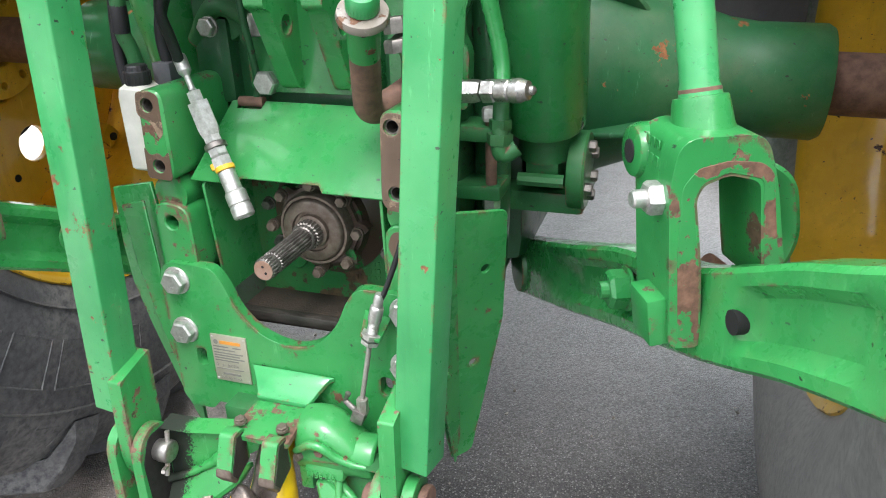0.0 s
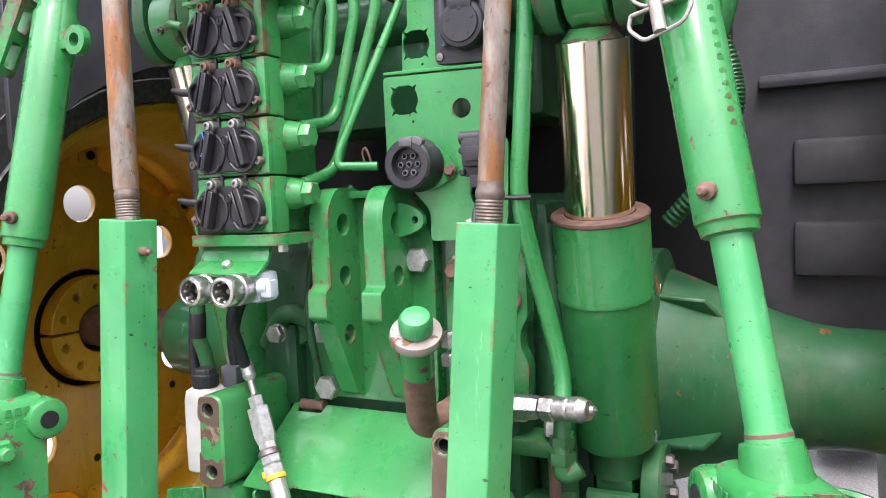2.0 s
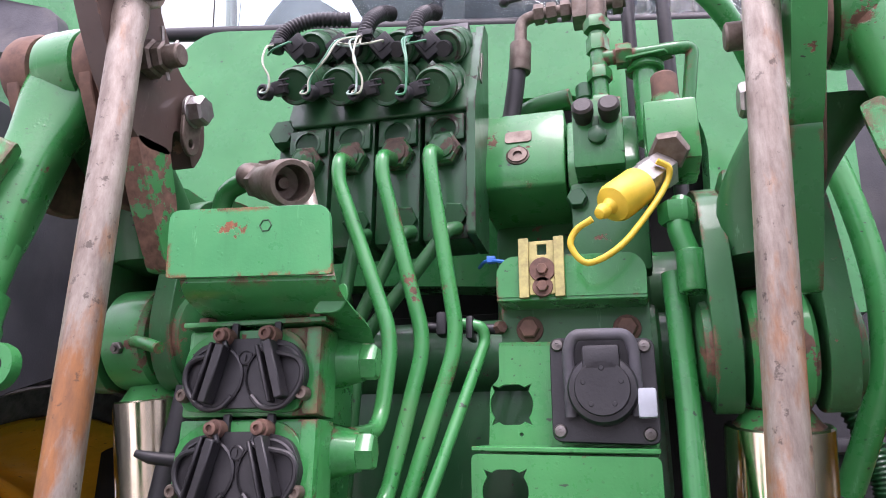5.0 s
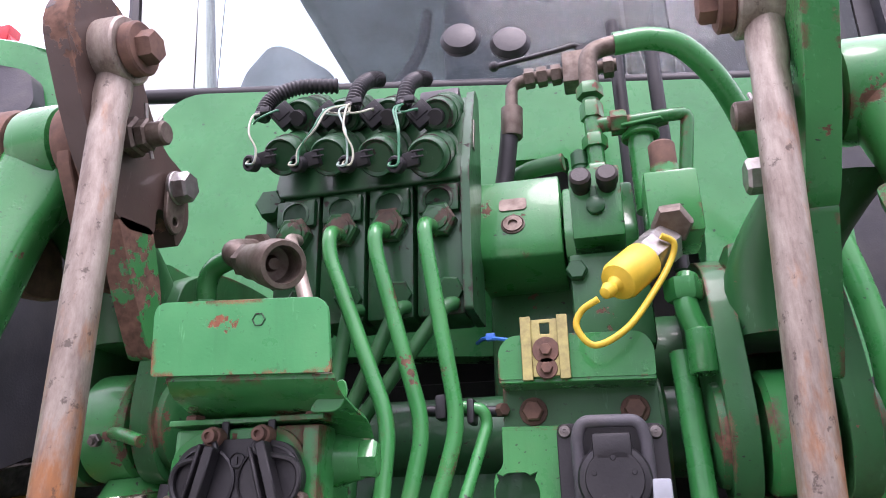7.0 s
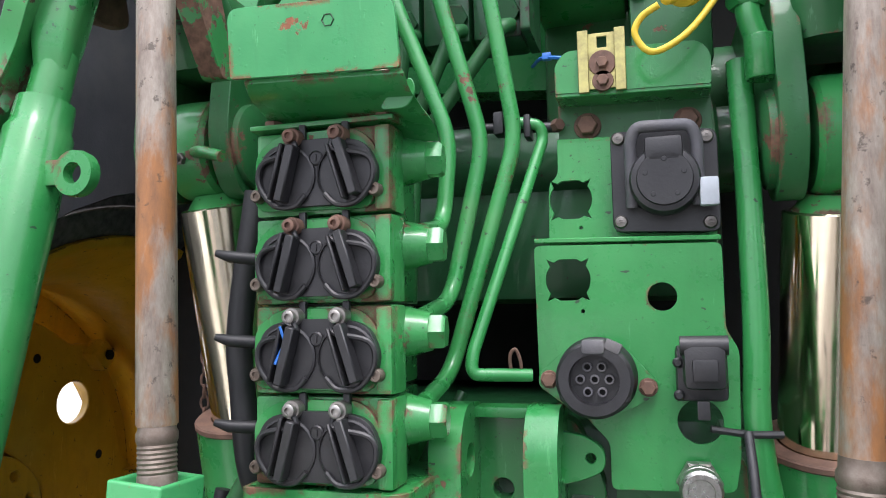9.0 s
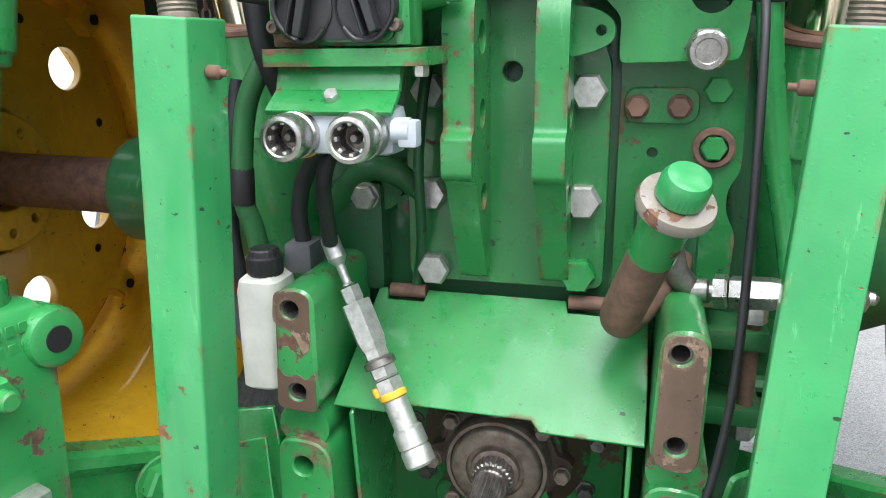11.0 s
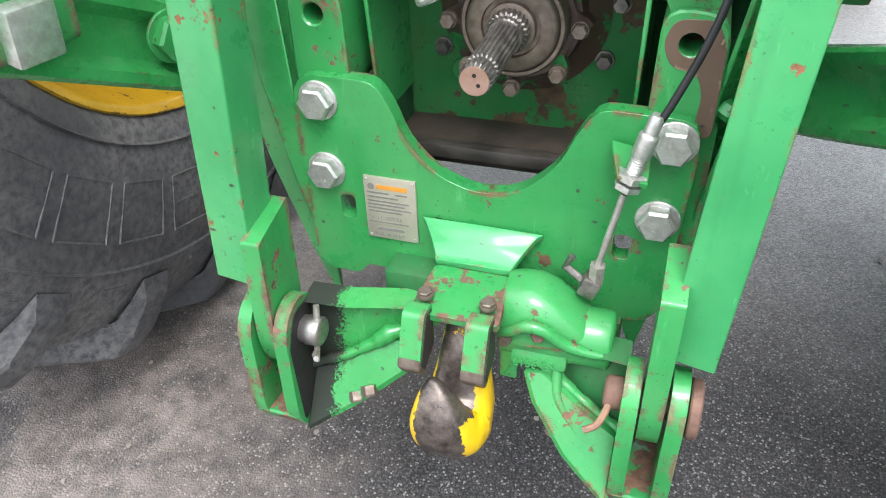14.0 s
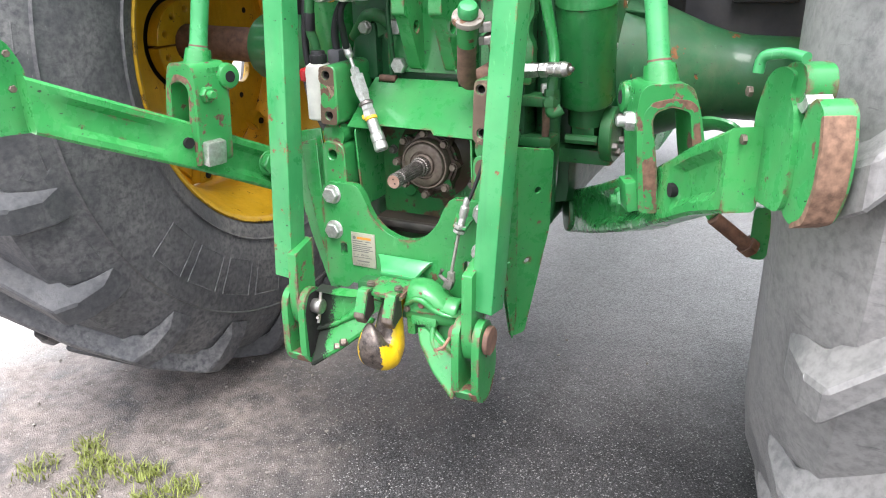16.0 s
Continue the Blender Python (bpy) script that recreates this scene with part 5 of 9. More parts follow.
lathe(bm, c + V(0, 0.06, 0), (0, -1, 0), [(0.063, 0), (0.063, 0.038), (0.060, 0.043), (0.0560, 0.043), (0.0550, 0.039), (0.0535, 0.046), (0.0500, 0.049), (0.0350, 0.050), (0.0340, 0.045), (0.0295, 0.045), (0.0285, 0.052), (0.0250, 0.054), (0.019, 0.054)], 56)
part("seal_ring", bm, rust_grey, pto, "turned steel ring round the shaft")
bm = B()
rows = []
for y, k in ((0.010, 0.0), (0.006, 0.0), (0.005, 1.0), (-0.010, 1.0), (-0.012, 0.4), (-0.020, 0.4), (-0.022, 0.0)):
    rows.append([c + V((0.0195 + k * (0.0050 if q % 4 < 2 else 0.0030)) * math.cos(2 * math.pi * q / 96), y, (0.0195 + k * (0.0050 if q % 4 < 2 else 0.0030)) * math.sin(2 * math.pi * q / 96)) for q in range(96)])
loft(bm, rows)
part("toothed_collar", bm, shaft_steel, pto, "dark toothed collar at the root of the shaft", 20)
bm = B()
star = []
for i in range(72):
    a = 2 * math.pi * i / 72
    r = 0.069 + 0.020 * max(0, math.cos(8 * a)) ** 1.4
    star.append((r * math.cos(a), r * math.sin(a)))
plate(bm, star, -0.018, c + V(0, 0.04, 0), (1, 0, 0), (0, 0, 1), bev=0.003)
lathe(bm, c + V(0, 0.10, 0), (0, -1, 0), [(0.105, 0), (0.105, 0.02), (0.080, 0.035), (0.075, 0.05)], 40)
part("flange", bm, flange_skin, pto, "oily star-shaped bearing flange with brown and green patches")
for k in range(8):
    a = 2 * math.pi * k / 8
    bolt(pto, c + V(0.077 * math.cos(a), 0.023, 0.077 * math.sin(a)), (0, -1, 0), 0.016, 0.009, 0.0105, material=rust_grey)
# shield over the shaft
sh = thing("pto_shield", (0, 0.05, 1.05), "folded green sheet metal shield over the shaft", "shield")
bm = B()
pts = [(-0.170, -0.045, 1.066), (-0.092, -0.045, 1.064), (-0.080, -0.037, 1.072), (0.052, -0.037, 1.070), (0.062, -0.045, 1.060), (0.169, -0.045, 1.056), (0.169, 0.01, 1.105), (0.166, 0.062, 1.158), (0.118, 0.074, 1.165), (0.115, 0.062, 1.155), (0.078, 0.062, 1.156), (0.075, 0.074, 1.166), (-0.090, 0.074, 1.168), (-0.093, 0.062, 1.157), (-0.138, 0.062, 1.157), (-0.141, 0.074, 1.168), (-0.152, 0.074, 1.166)]
u, v = V(1, 0, 0), V(0, 0.115, 0.098).normalized()
o = V(0, -0.045, 1.063)
plate(bm, [(V(*p).x, (V(*p) - o).dot(v)) for p in pts], 0.004, o, u, v, bev=0.001)
part("shield_plate", bm, green, sh, "green sloping shield plate")
for x0 in (-0.137, 0.078):
    bm = B()
    cyl(bm, (x0, 0.072, 1.167), (x0 + 0.045, 0.072, 1.167), 0.0085, n=16)
    part("hinge_pin", bm, rust, sh, "rusty hinge sleeve")
for s in (-1, 1):
    bm = B()
    slab(bm, [(s * 0.152, -0.045, 1.058), (s * 0.150, -0.030, 0.86), (s * 0.150, 0.10, 0.86), (s * 0.152, 0.10, 1.155)], 0.005, bev=0.001)
    part("shield_side", bm, green, sh)
bm = B()
box(bm, (-0.15, 0.085, 0.74), (0.15, 0.11, 1.15), 0.006)
lathe(bm, (-0.07, 0.097, 0.885), (0, -1, 0), [(0.019, 0), (0.019, 0.018), (0.017, 0.020), (0.0, 0.020)], 20)
part("rear_cover", bm, grimy_cover, sh, "dirty green cast cover with brown grime")
bm = B()
box(bm, (-0.148, -0.012, 0.800), (0.148, 0.09, 0.816), 0.004)
part("floor_ledge", bm, grime, sh, "grimy brown ledge")
for row in range(3):
    for k in range(6):
        bm = B()
        box(bm, (0.040 + 0.0085 * k, 0.0835, 0.884 - 0.014 * row), (0.0455 + 0.0085 * k, 0.0860, 0.893 - 0.014 * row), 0.0005)
        part("cast_mark", bm, grimy_cover, sh)
for x, z in ((-0.115, 0.985), (0.118, 0.985), (-0.10, 0.915), (0.105, 0.915)):
    bolt(sh, (x, 0.085, z), (0, -1, 0), 0.017, 0.012, material=shaft_steel, washer=0.012)

# side castings that carry the hitch plate
for s in (-1, 1):
    br = thing("hitch_bracket", (s * 0.2, 0.0, 0.70), "green cast bracket with threaded holes and bare brown faces", "bracket", "hitch brackets")
    bm = B()
    dz = 0.0 if s < 0 else -0.012
    prof = round2([(-0.024, 1.075 + dz), (0.024, 1.070 + dz), (0.026, 1.215 + dz), (-0.018, 1.215 + dz)], 0.022)
    holes = [circle2((-0.001, 1.192 + dz), 0.011, 14), circle2((0.001, 1.098 + dz), 0.011, 14)]
    plate(bm, prof, -0.17, (s * 0.195, -0.082, 0), (1, 0, 0), (0, 0, 1), holes, 0.004)
    cyl(bm, (s * 0.2, -0.06, 1.045), (s * 0.2, 0.08, 1.045), 0.030, n=20)
    plate(bm, round2([(-0.032, 0.90), (0.036, 0.90), (0.034, 1.03), (-0.030, 1.035)], 0.026), -0.12, (s * 0.2, -0.072, 0), (1, 0, 0), (0, 0, 1), [circle2((0, 1.0), 0.012, 14)], 0.006)
    lo, hi = (-0.04, 0.010) if s < 0 else (-0.024, 0.04)
    plate(bm, round2([(lo, 0.70), (hi, 0.70), (hi, 0.92), (lo, 0.92)], 0.01), -0.10, (s * 0.2, -0.06, 0), (1, 0, 0), (0, 0, 1), bev=0.006)
    part("casting", bm, green_scuffed, br)
    bm = B()
    if s > 0:
        plate(bm, round2([(-0.021, 1.062), (0.022, 1.058), (0.023, 1.200), (-0.016, 1.200)], 0.021), 0.002, (0.195, -0.0825, 0), (1, 0, 0), (0, 0, 1), [circle2((-0.001, 1.180), 0.0115, 14), circle2((0.001, 1.086), 0.0115, 14)], 0.0006)
    else:
        plate(bm, round2([(-0.022, 1.176), (0.002, 1.166), (0.012, 1.140), (0.020, 1.150), (0.022, 1.208), (0.008, 1.2135), (-0.018, 1.212)], 0.009), 0.0012, (-0.195, -0.0815, 0), (1, 0, 0), (0, 0, 1), [circle2((-0.001, 1.192), 0.0112, 16)], 0.0004)
        plate(bm, round2([(-0.023, 1.078), (0.022, 1.075), (0.0235, 1.124), (0.012, 1.112), (0.004, 1.120), (-0.012, 1.114), (-0.0205, 1.130)], 0.008), 0.0012, (-0.195, -0.0815, 0), (1, 0, 0), (0, 0, 1), [circle2((0.001, 1.098), 0.0112, 16)], 0.0004)
    part("bare_face", bm, bare_face_skin, br, "bare brown machined face")
    if s > 0:
        bm = B()
        plate(bm, round2([(-0.027, 1.000), (-0.018, 1.024), (0.020, 1.026), (0.033, 1.000), (0.034, 0.905), (0.014, 0.903), (0.018, 0.950), (0.010, 0.972), (-0.016, 0.976)], 0.010), 0.0012, (0.2, -0.0715, 0), (1, 0, 0), (0, 0, 1), [circle2((0, 1.0), 0.0125, 16)], 0.0004)
        part("bare_face", bm, bare_face_skin, br, "bare brown patch round the lower hole")
    for z in (1.192 + dz, 1.098 + dz):
        bm = B()
        x = s * 0.195 + (-0.001 if z > 1.15 else 0.001)
        pipe(bm, (x, -0.078, z), (x, -0.03, z), 0.0115, 0.0085, 16)
        lathe(bm, (x, -0.035, z), (0, 1, 0), [(0.009, 0), (0.009, 0.004)], 14)
        part("thread", bm, shaft_steel, br)
    # wing plate
    bm = B()
    P = [(s * 0.262, -0.098, 1.058), (s * 0.349, 0.000, 1.034), (s * 0.330, 0.045, 0.83), (s * 0.266, 0.066, 0.528), (s * 0.226, 0.045, 0.525), (s * 0.232, -0.055, 0.80)]
    P = [V(*p) for p in P]
    if s < 0:
        P = P[::-1]
    nrm = (V(s * 0.74, -0.64, -0.2)).normalized()
    base = V(s * 0.294, 0.011, 0.944)
    P = [p - nrm * (p - base).dot(nrm) for p in P]
    if s < 0:
        P = [V(*p) for p in ((-0.318, -0.03, 1.045), (-0.322, -0.03, 0.945), (-0.318, -0.03, 0.872), (-0.296, -0.038, 0.785), (-0.259, -0.046, 0.665), (-0.234, -0.052, 0.597), (-0.222, -0.055, 0.583), (-0.222, -0.056, 0.70), (-0.230, -0.056, 0.95), (-0.240, -0.056, 1.06))][::-1]
        slab(bm, P, 0.008, bev=0.0015)
    else:
        slab(bm, P, -0.006, [((s * 0.294, 0.011, 0.944), 0.008), ((s * 0.265, 0.036, 0.755), 0.008)], 0.0015, 0.012)
    wing = part("wing_plate", bm, green_worn, br, "flared green guard plate with a slit")
    bm = B()
    if s < 0:
        slab(bm, [(-0.276, -0.085, 1.03), (-0.272, -0.083, 0.93), (-0.252, -0.078, 0.80), (-0.236, -0.070, 0.72), (-0.234, -0.058, 0.80), (-0.240, -0.058, 1.04)], 0.006, bev=0.0015)
    else:
        slab(bm, [(s * 0.262, -0.098, 1.055), (s * 0.232, -0.060, 0.80), (s * 0.226, 0.045, 0.525), (s * 0.215, 0.05, 0.60), (s * 0.232, -0.05, 1.05)], 0.006, bev=0.0015)
    part("wing_flange", bm, green_worn, br)
    for p in (((0.243, -0.062, 0.935), (0.236, -0.030, 0.765)) if s > 0 else ()):
        bolt(br, (s * p[0], p[1], p[2]), (s * 0.74, -0.64, -0.2), 0.019, 0.012, material=green_plain)


# ---- lower links ----
def lower_link(s, stations):
    """A forged arm of I section from its ball joint to its claw. stations: x, y, middle z, height."""
    link = thing("lower_link", (stations[0][0], stations[0][1], stations[0][2] - 0.06), "forged green lower link arm with an open claw end", "linkage arm", "lower links")
    bm = B()
    pts = [V(x, y, z) for x, y, z, h in stations]
    hs = [h for *_, h in stations]
    fine, fh = [], []
    k = 6
    cur = spline(pts, k)
    for i, p in enumerate(cur):
        f = min(i / k, len(hs) - 1.0001)
        j = int(f)
        fine.append(p)
        fh.append(hs[j] + (hs[min(j + 1, len(hs) - 1)] - hs[j]) * (f - j))
    rings = []
    m = len(fine)
    clevis_at = (3.1 if len(stations) < 7 else 4.75) / (len(stations) - 1)
    for i, (p, h) in enumerate(zip(fine, fh)):
        d = (fine[min(i + 1, m - 1)] - fine[max(i - 1, 0)]).normalized()
        side = d.cross(V(0, 0, 1)).normalized()
        up = V(0, 0, 1)
        f = i / (m - 1)
        # the pocket fades out at the ends and at the lift clevis
        depth = 0.016 * min(1, max(0, (f - 0.08) / 0.08)) * min(1, max(0, (0.98 - f) / 0.08)) * min(1, max(0, abs(f - clevis_at) - 0.035) / 0.05)
        t, r = 0.026, h / 2
        sec = []
        for sx in (1, -1):
            col = [(t - 0.006, r), (t, r - 0.006), (t, r * 0.66), (t - depth, r * 0.40), (t - depth, -r * 0.40), (t, -r * 0.66), (t, -r + 0.006), (t - 0.006, -r)]
            if sx < 0:
                col = [(-a, b) for a, b in reversed(col)]
            sec += [p + side * a + up * b for a, b in col]
        rings.append(sec)
    loft(bm, rings)
    part("arm", bm, green_link, link, "green forged arm with a hollowed side")
    end = pts[-1]
    d = V(0.461, -0.887, 0) if s > 0 else V(-0.25, -1, 0).normalized()
    side = V(-d.y, d.x, 0)
    # claw: end plate, hooked top with latch and lever, round jaw with its bare rim; heights run from the arm's end
    z0 = 0.0 if s > 0 else end.z - 1.172
    o = V(end.x, end.y, z0) - (d * 0.012 if s > 0 else d * 0)
    sd1 = side if s > 0 else -side

    def claw_plate(outline, r, thick, off, bev):
        pts2 = [(q[0], q[1], *q[2:]) for q in outline]
        b2 = B()
        plate(b2, round2(pts2, r, 5), thick * s, o + sd1 * off, d, (0, 0, 1), bev=bev)
        return b2

    bm = claw_plate([(-0.020, 1.112), (0.035, 1.116, 0.02), (0.078, 1.116, 0.02), (0.092, 1.150, 0.02), (0.090, 1.226, 0.006), (0.082, 1.256, 0.01), (0.066, 1.274, 0.01), (0.070, 1.302, 0.01), (0.034, 1.306, 0.02), (0.004, 1.290, 0.02), (-0.010, 1.262, 0.03), (-0.020, 1.232)], 0.012, -0.030, 0.022, 0.005)
    part("end_plate", bm, green_worn, link, "tall green end plate")
    bm = claw_plate([(0.030, 1.280), (0.062, 1.262), (0.090, 1.266), (0.096, 1.288), (0.086, 1.312), (0.056, 1.314), (0.034, 1.304)], 0.012, -0.040, 0.028, 0.007)
    part("hook_top", bm, green_scuffed, link, "scuffed pale rounded top of the hook")
    bm = claw_plate([(0.072, 1.262), (0.092, 1.252), (0.104, 1.268), (0.088, 1.282)], 0.006, -0.034, 0.028, 0.004)
    part("latch", bm, zinc, link, "bright bare latch in the claw")
    bm = claw_plate([(0.070, 1.118, 0.02), (0.104, 1.106, 0.03), (0.132, 1.122, 0.04), (0.148, 1.168, 0.04), (0.148, 1.222, 0.03), (0.138, 1.266, 0.02), (0.116, 1.280, 0.015), (0.098, 1.262, 0.02), (0.086, 1.224, 0.02), (0.080, 1.17, 0.02)], 0.012, -0.044, 0.030, 0.004)
    part("jaw", bm, green_worn, link, "green round claw jaw with patches worn away")
    bm = claw_plate([(0.104, 1.1045), (0.134, 1.120), (0.1505, 1.166), (0.1505, 1.222), (0.142, 1.262), (0.136, 1.258), (0.143, 1.220), (0.143, 1.170), (0.128, 1.127), (0.104, 1.112)], 0.010, -0.040, 0.028, 0.001)
    part("jaw_rim", bm, jaw_wear, link, "rim worn to orange-brown rust")
    bm = B()
    sweep(bm, rounded([o - sd1 * 0.006 + d * 0.030 + V(0, 0, 1.296), o - sd1 * 0.004 + d * 0.030 + V(0, 0, 1.318), o + sd1 * 0.014 + d * 0.060 + V(0, 0, 1.325), o + sd1 * 0.022 + d * 0.094 + V(0, 0, 1.322)], 0.012), 0.0075, 10)
    part("lock_lever", bm, green_bar, link, "pale green locking lever")
    for f2, z2 in ((0.018, 1.270), (0.020, 1.205)):
        bolt(link, o + d * f2 - sd1 * 0.008 + V(0, 0, z2), -sd1, 0.013, 0.004, material=rust_grey)
    # stabiliser nut on the inner flank
    q = V(0.512, -0.030, 0.956) if s > 0 else V(-0.372, -0.095, 0.970)
    bolt(link, q, (-s * 0.9, -0.4, 0), 0.048, 0.026 if s > 0 else 0.018, 0.032, green_plain, 0.016)
    # uncut hole: a black cylinder stands for the shade in it
    bm = B()
    hole = V(0.651, -0.292, 1.070) if s > 0 else V(stations[3][0], stations[3][1] - 0.03, stations[3][2] + 0.018)
    sd = (pts[5] - pts[4]).normalized() if s > 0 else (pts[3] - pts[2]).normalized()
    sv = sd.cross(V(0, 0, 1)).normalized()
    cyl(bm, hole - sv * 0.0264, hole + sv * 0.0264, 0.0125, n=22)
    part("cross_hole_shade", bm, shade_black, link, "black plug standing for a shaded through hole")
    bm = B()
    lathe(bm, pts[0] - sv * 0.035, sv, [(0.02, 0), (0.055, 0.004), (0.06, 0.02), (0.06, 0.05), (0.055, 0.066), (0.02, 0.07)], 24)
    part("ball_end", bm, green_dirty, link)
    return link


lower_link(1, [(0.285, 0.42, 0.760, 0.125), (0.408, 0.21, 0.848, 0.128), (0.506, 0.04, 0.925, 0.130), (0.572, -0.11, 0.985, 0.116), (0.606, -0.20, 1.025, 0.110), (0.645, -0.28, 1.066, 0.112), (0.683, -0.350, 1.105, 0.116), (0.714, -0.408, 1.132, 0.118), (0.745, -0.466, 1.158, 0.124)])
lower_link(-1, [(-0.270, 0.40, 0.752, 0.110), (-0.330, 0.22, 0.822, 0.115), (-0.374, 0.04, 0.895, 0.118), (-0.440, -0.28, 1.048, 0.112), (-0.485, -0.44, 1.122, 0.112), (-0.536, -0.60, 1.196, 0.112)])


# ---- lift links with clevis, turnbuckle and fork ----
def lift_link(s, low, top, u, cl, fr, gap):
    """low: collar over the clevis; top: pin in the rocker arm; u: across the arm; cl: middle of the clevis."""
    low, top, u = V(*low), V(*top), V(*u).normalized()
    ax = (top - low).normalized()
    link = thing("lift_link", (cl[0], cl[1], 1.0), "green adjustable lift link with forged clevis and slotted fork", "lift link", "lift links")
    w = V(0, 0, 1).cross(u)
    o = V(cl[0], cl[1], 0)
    flip = 1 if s > 0 else -1

    def mirrored(pts):
        return pts if s > 0 else [(-q[0], *q[1:]) for q in reversed(pts)]

    bm = B()
    arch = [(-0.036, 1.010, 0.012), (-0.001, 1.008, 0.010), (-0.010, 1.10, 0.03), (-0.024, 1.176, 0.010), (-0.018, 1.190, 0.006), (0.007, 1.199, 0.008), (0.040, 1.190, 0.010), (0.052, 1.11, 0.02), (0.060, 1.070, 0.006), (0.088, 1.068, 0.012), (0.074, 1.12, 0.03), (0.058, 1.19, 0.03), (0.040, 1.238, 0.020), (-0.046, 1.238, 0.022), (-0.053, 1.19, 0.03)]
    plate(bm, round2(mirrored(arch), 0.01, 5), 0.088, o + w * 0.044, u, (0, 0, 1), bev=0.009)
    part("clevis", bm, green_scuffed, link, "forged green clevis with bare brown edges")
    bm = B()
    bare = [(-0.027, 1.018), (-0.004, 1.016), (-0.013, 1.10), (-0.027, 1.176), (-0.020, 1.193), (0.007, 1.202), (0.042, 1.193), (0.055, 1.11), (0.062, 1.078), (0.078, 1.078), (0.066, 1.13), (0.052, 1.200), (0.038, 1.210), (0.006, 1.214), (-0.026, 1.208), (-0.040, 1.190), (-0.038, 1.12)]
    plate(bm, round2(mirrored(bare), 0.006), 0.0012, o - w * 0.0435, u, (0, 0, 1), bev=0.0004)
    part("bare_face", bm, green_rubbed, link, "front face rubbed to brown metal")
    bm = B()
    lathe(bm, low - ax * 0.022, ax, [(0.034, 0), (0.031, 0.012), (0.0285, 0.034), (0.027, 0.039), (0.020, 0.040)], 28)
    part("collar", bm, green_worn, link)
    bm = B()
    lathe(bm, low + ax * 0.016, ax, [(0.0200, 0), (0.0212, 0.001), (0.0212, 0.009), (0.0200, 0.010)], 24)
    part("rust_ring", bm, rust, link, "rusty ring over the collar")
    inn = -u if s > 0 else u
    for row in range(2):
        for k in range(4):
            bm = B()
            q = o + inn * 0.0515 + w * (-0.004 + 0.012 * k) + V(0, 0, 1.222 - 0.017 * row)
            slab(bm, [q + w * a + V(0, 0, b) for a, b in ((-0.004, -0.005), (0.004, -0.005), (0.004, 0.005), (-0.004, 0.005))], 0.0016 * flip, bev=0.0004)
            part("cast_mark", bm, green_worn, link)
    # eye, cross pin with its nut, and keeper block on the inner prong
    bm = B()
    e = o + inn * 0.049 + w * 0.046 + V(0, 0, 1.202)
    lathe(bm, e - inn * 0.030, inn, [(0.030, 0), (0.030, 0.030), (0.027, 0.038), (0.023, 0.040)], 28)
    ear = part("ear", bm, green_worn, link)
    # shade of the bore as a black disc
    bm = B()
    lathe(bm, e + inn * 0.0098, inn, [(0.013, 0), (0.0125, 0.0015), (0, 0.0015)], 20)
    part("ear_bore_shade", bm, shade_black, ear, "black disc standing for a shaded bore")
    bm = B()
    q = o + inn * 0.050 + V(0, 0, 1.172) - w * 0.018
    hex_head(bm, q - inn * 0.004, inn, 0.031, 0.020)
    cyl(bm, q + inn * 0.012, q + inn * 0.030, 0.0095, n=14, bev=0.002)
    part("pin_nut", bm, zinc if s > 0 else green_plain, link, "hexagon nut on the cross pin")
    bm = B()
    q = o + inn * 0.046 + V(0, 0, 1.038) - w * 0.012
    t = B()
    bmesh.ops.create_cube(t, size=1)
    rot = Matrix((u, w, V(0, 0, 1))).transposed().to_4x4()
    bmesh.ops.transform(t, matrix=Matrix.Translation(q) @ rot @ Matrix.Rotation(radians(-8 * flip), 4, "Y") @ Matrix.Diagonal((0.024, 0.050, 0.056, 1)), verts=t.verts)
    soften(t, 0.004)
    merge(bm, t)
    part("keeper", bm, green_scuffed if s > 0 else zinc, link, "keeper block" if s > 0 else "bare pale metal keeper block")
    # rod, tube, strap and fork
    L = (top - low).length
    zt = (1.456 - low.z) / ax.z
    bm = B()
    lathe(bm, low + ax * 0.015, ax, [(0.022, 0), (0.0205, 0.012), (0.0195, 0.016), (0.0195, zt - 0.02), (0.020, zt + 0.02)], 24)
    part("lower_rod", bm, green_bar, link, "green rod with flaked paint")
    bm = B()
    z2 = (1.80 - low.z) / ax.z
    lathe(bm, low + ax * (zt - 0.01), ax, [(0.020, 0), (0.027, 0.002), (0.028, 0.010), (0.0285, 0.012), (0.031, 0.014), (0.031, z2 - zt - 0.005), (0.0275, z2 - zt + 0.002), (0.0265, z2 - zt + 0.028), (0.0195, z2 - zt + 0.030), (0.0195, z2 - zt + 0.08)], 28)
    tube = part("tube", bm, green, link, "green turnbuckle tube")
    if s > 0:
        for k in range(14):
            bm = B()
            q = low + ax * (zt + 0.10 + 0.013 * k) + V(0.72, -0.69, 0).normalized() * 0.0305
            lathe(bm, q, V(0.72, -0.69, 0), [(0.0045, 0), (0.0040, 0.0018), (0.0, 0.0022)], 8)
            part("cast_mark", bm, green, tube)
    bm = B()
    g = low + ax * (zt + 0.035) - V(0.3 * s, 0.95, 0) * 0.031
    lathe(bm, g, (-0.3 * s, -0.95, 0), [(0.009, 0), (0.009, 0.008), (0.005, 0.010), (0.005, 0.018), (0.003, 0.020)], 12)
    part("grease_nipple", bm, rust, tube)
    front = V(*fr)
    front = (front - ax * front.dot(ax)).normalized()
    sx = ax.cross(front).normalized()
    bm = B()

    def on(z):
        return (z - low.z) / ax.z

    foot = low + ax * on(1.690) + front * gap
    crown = low + ax * on(1.950 if s > 0 else 1.965) + front * (gap if s > 0 else 0.004) + sx * (0.012 if s > 0 else 0)
    rise = (crown - foot).normalized()
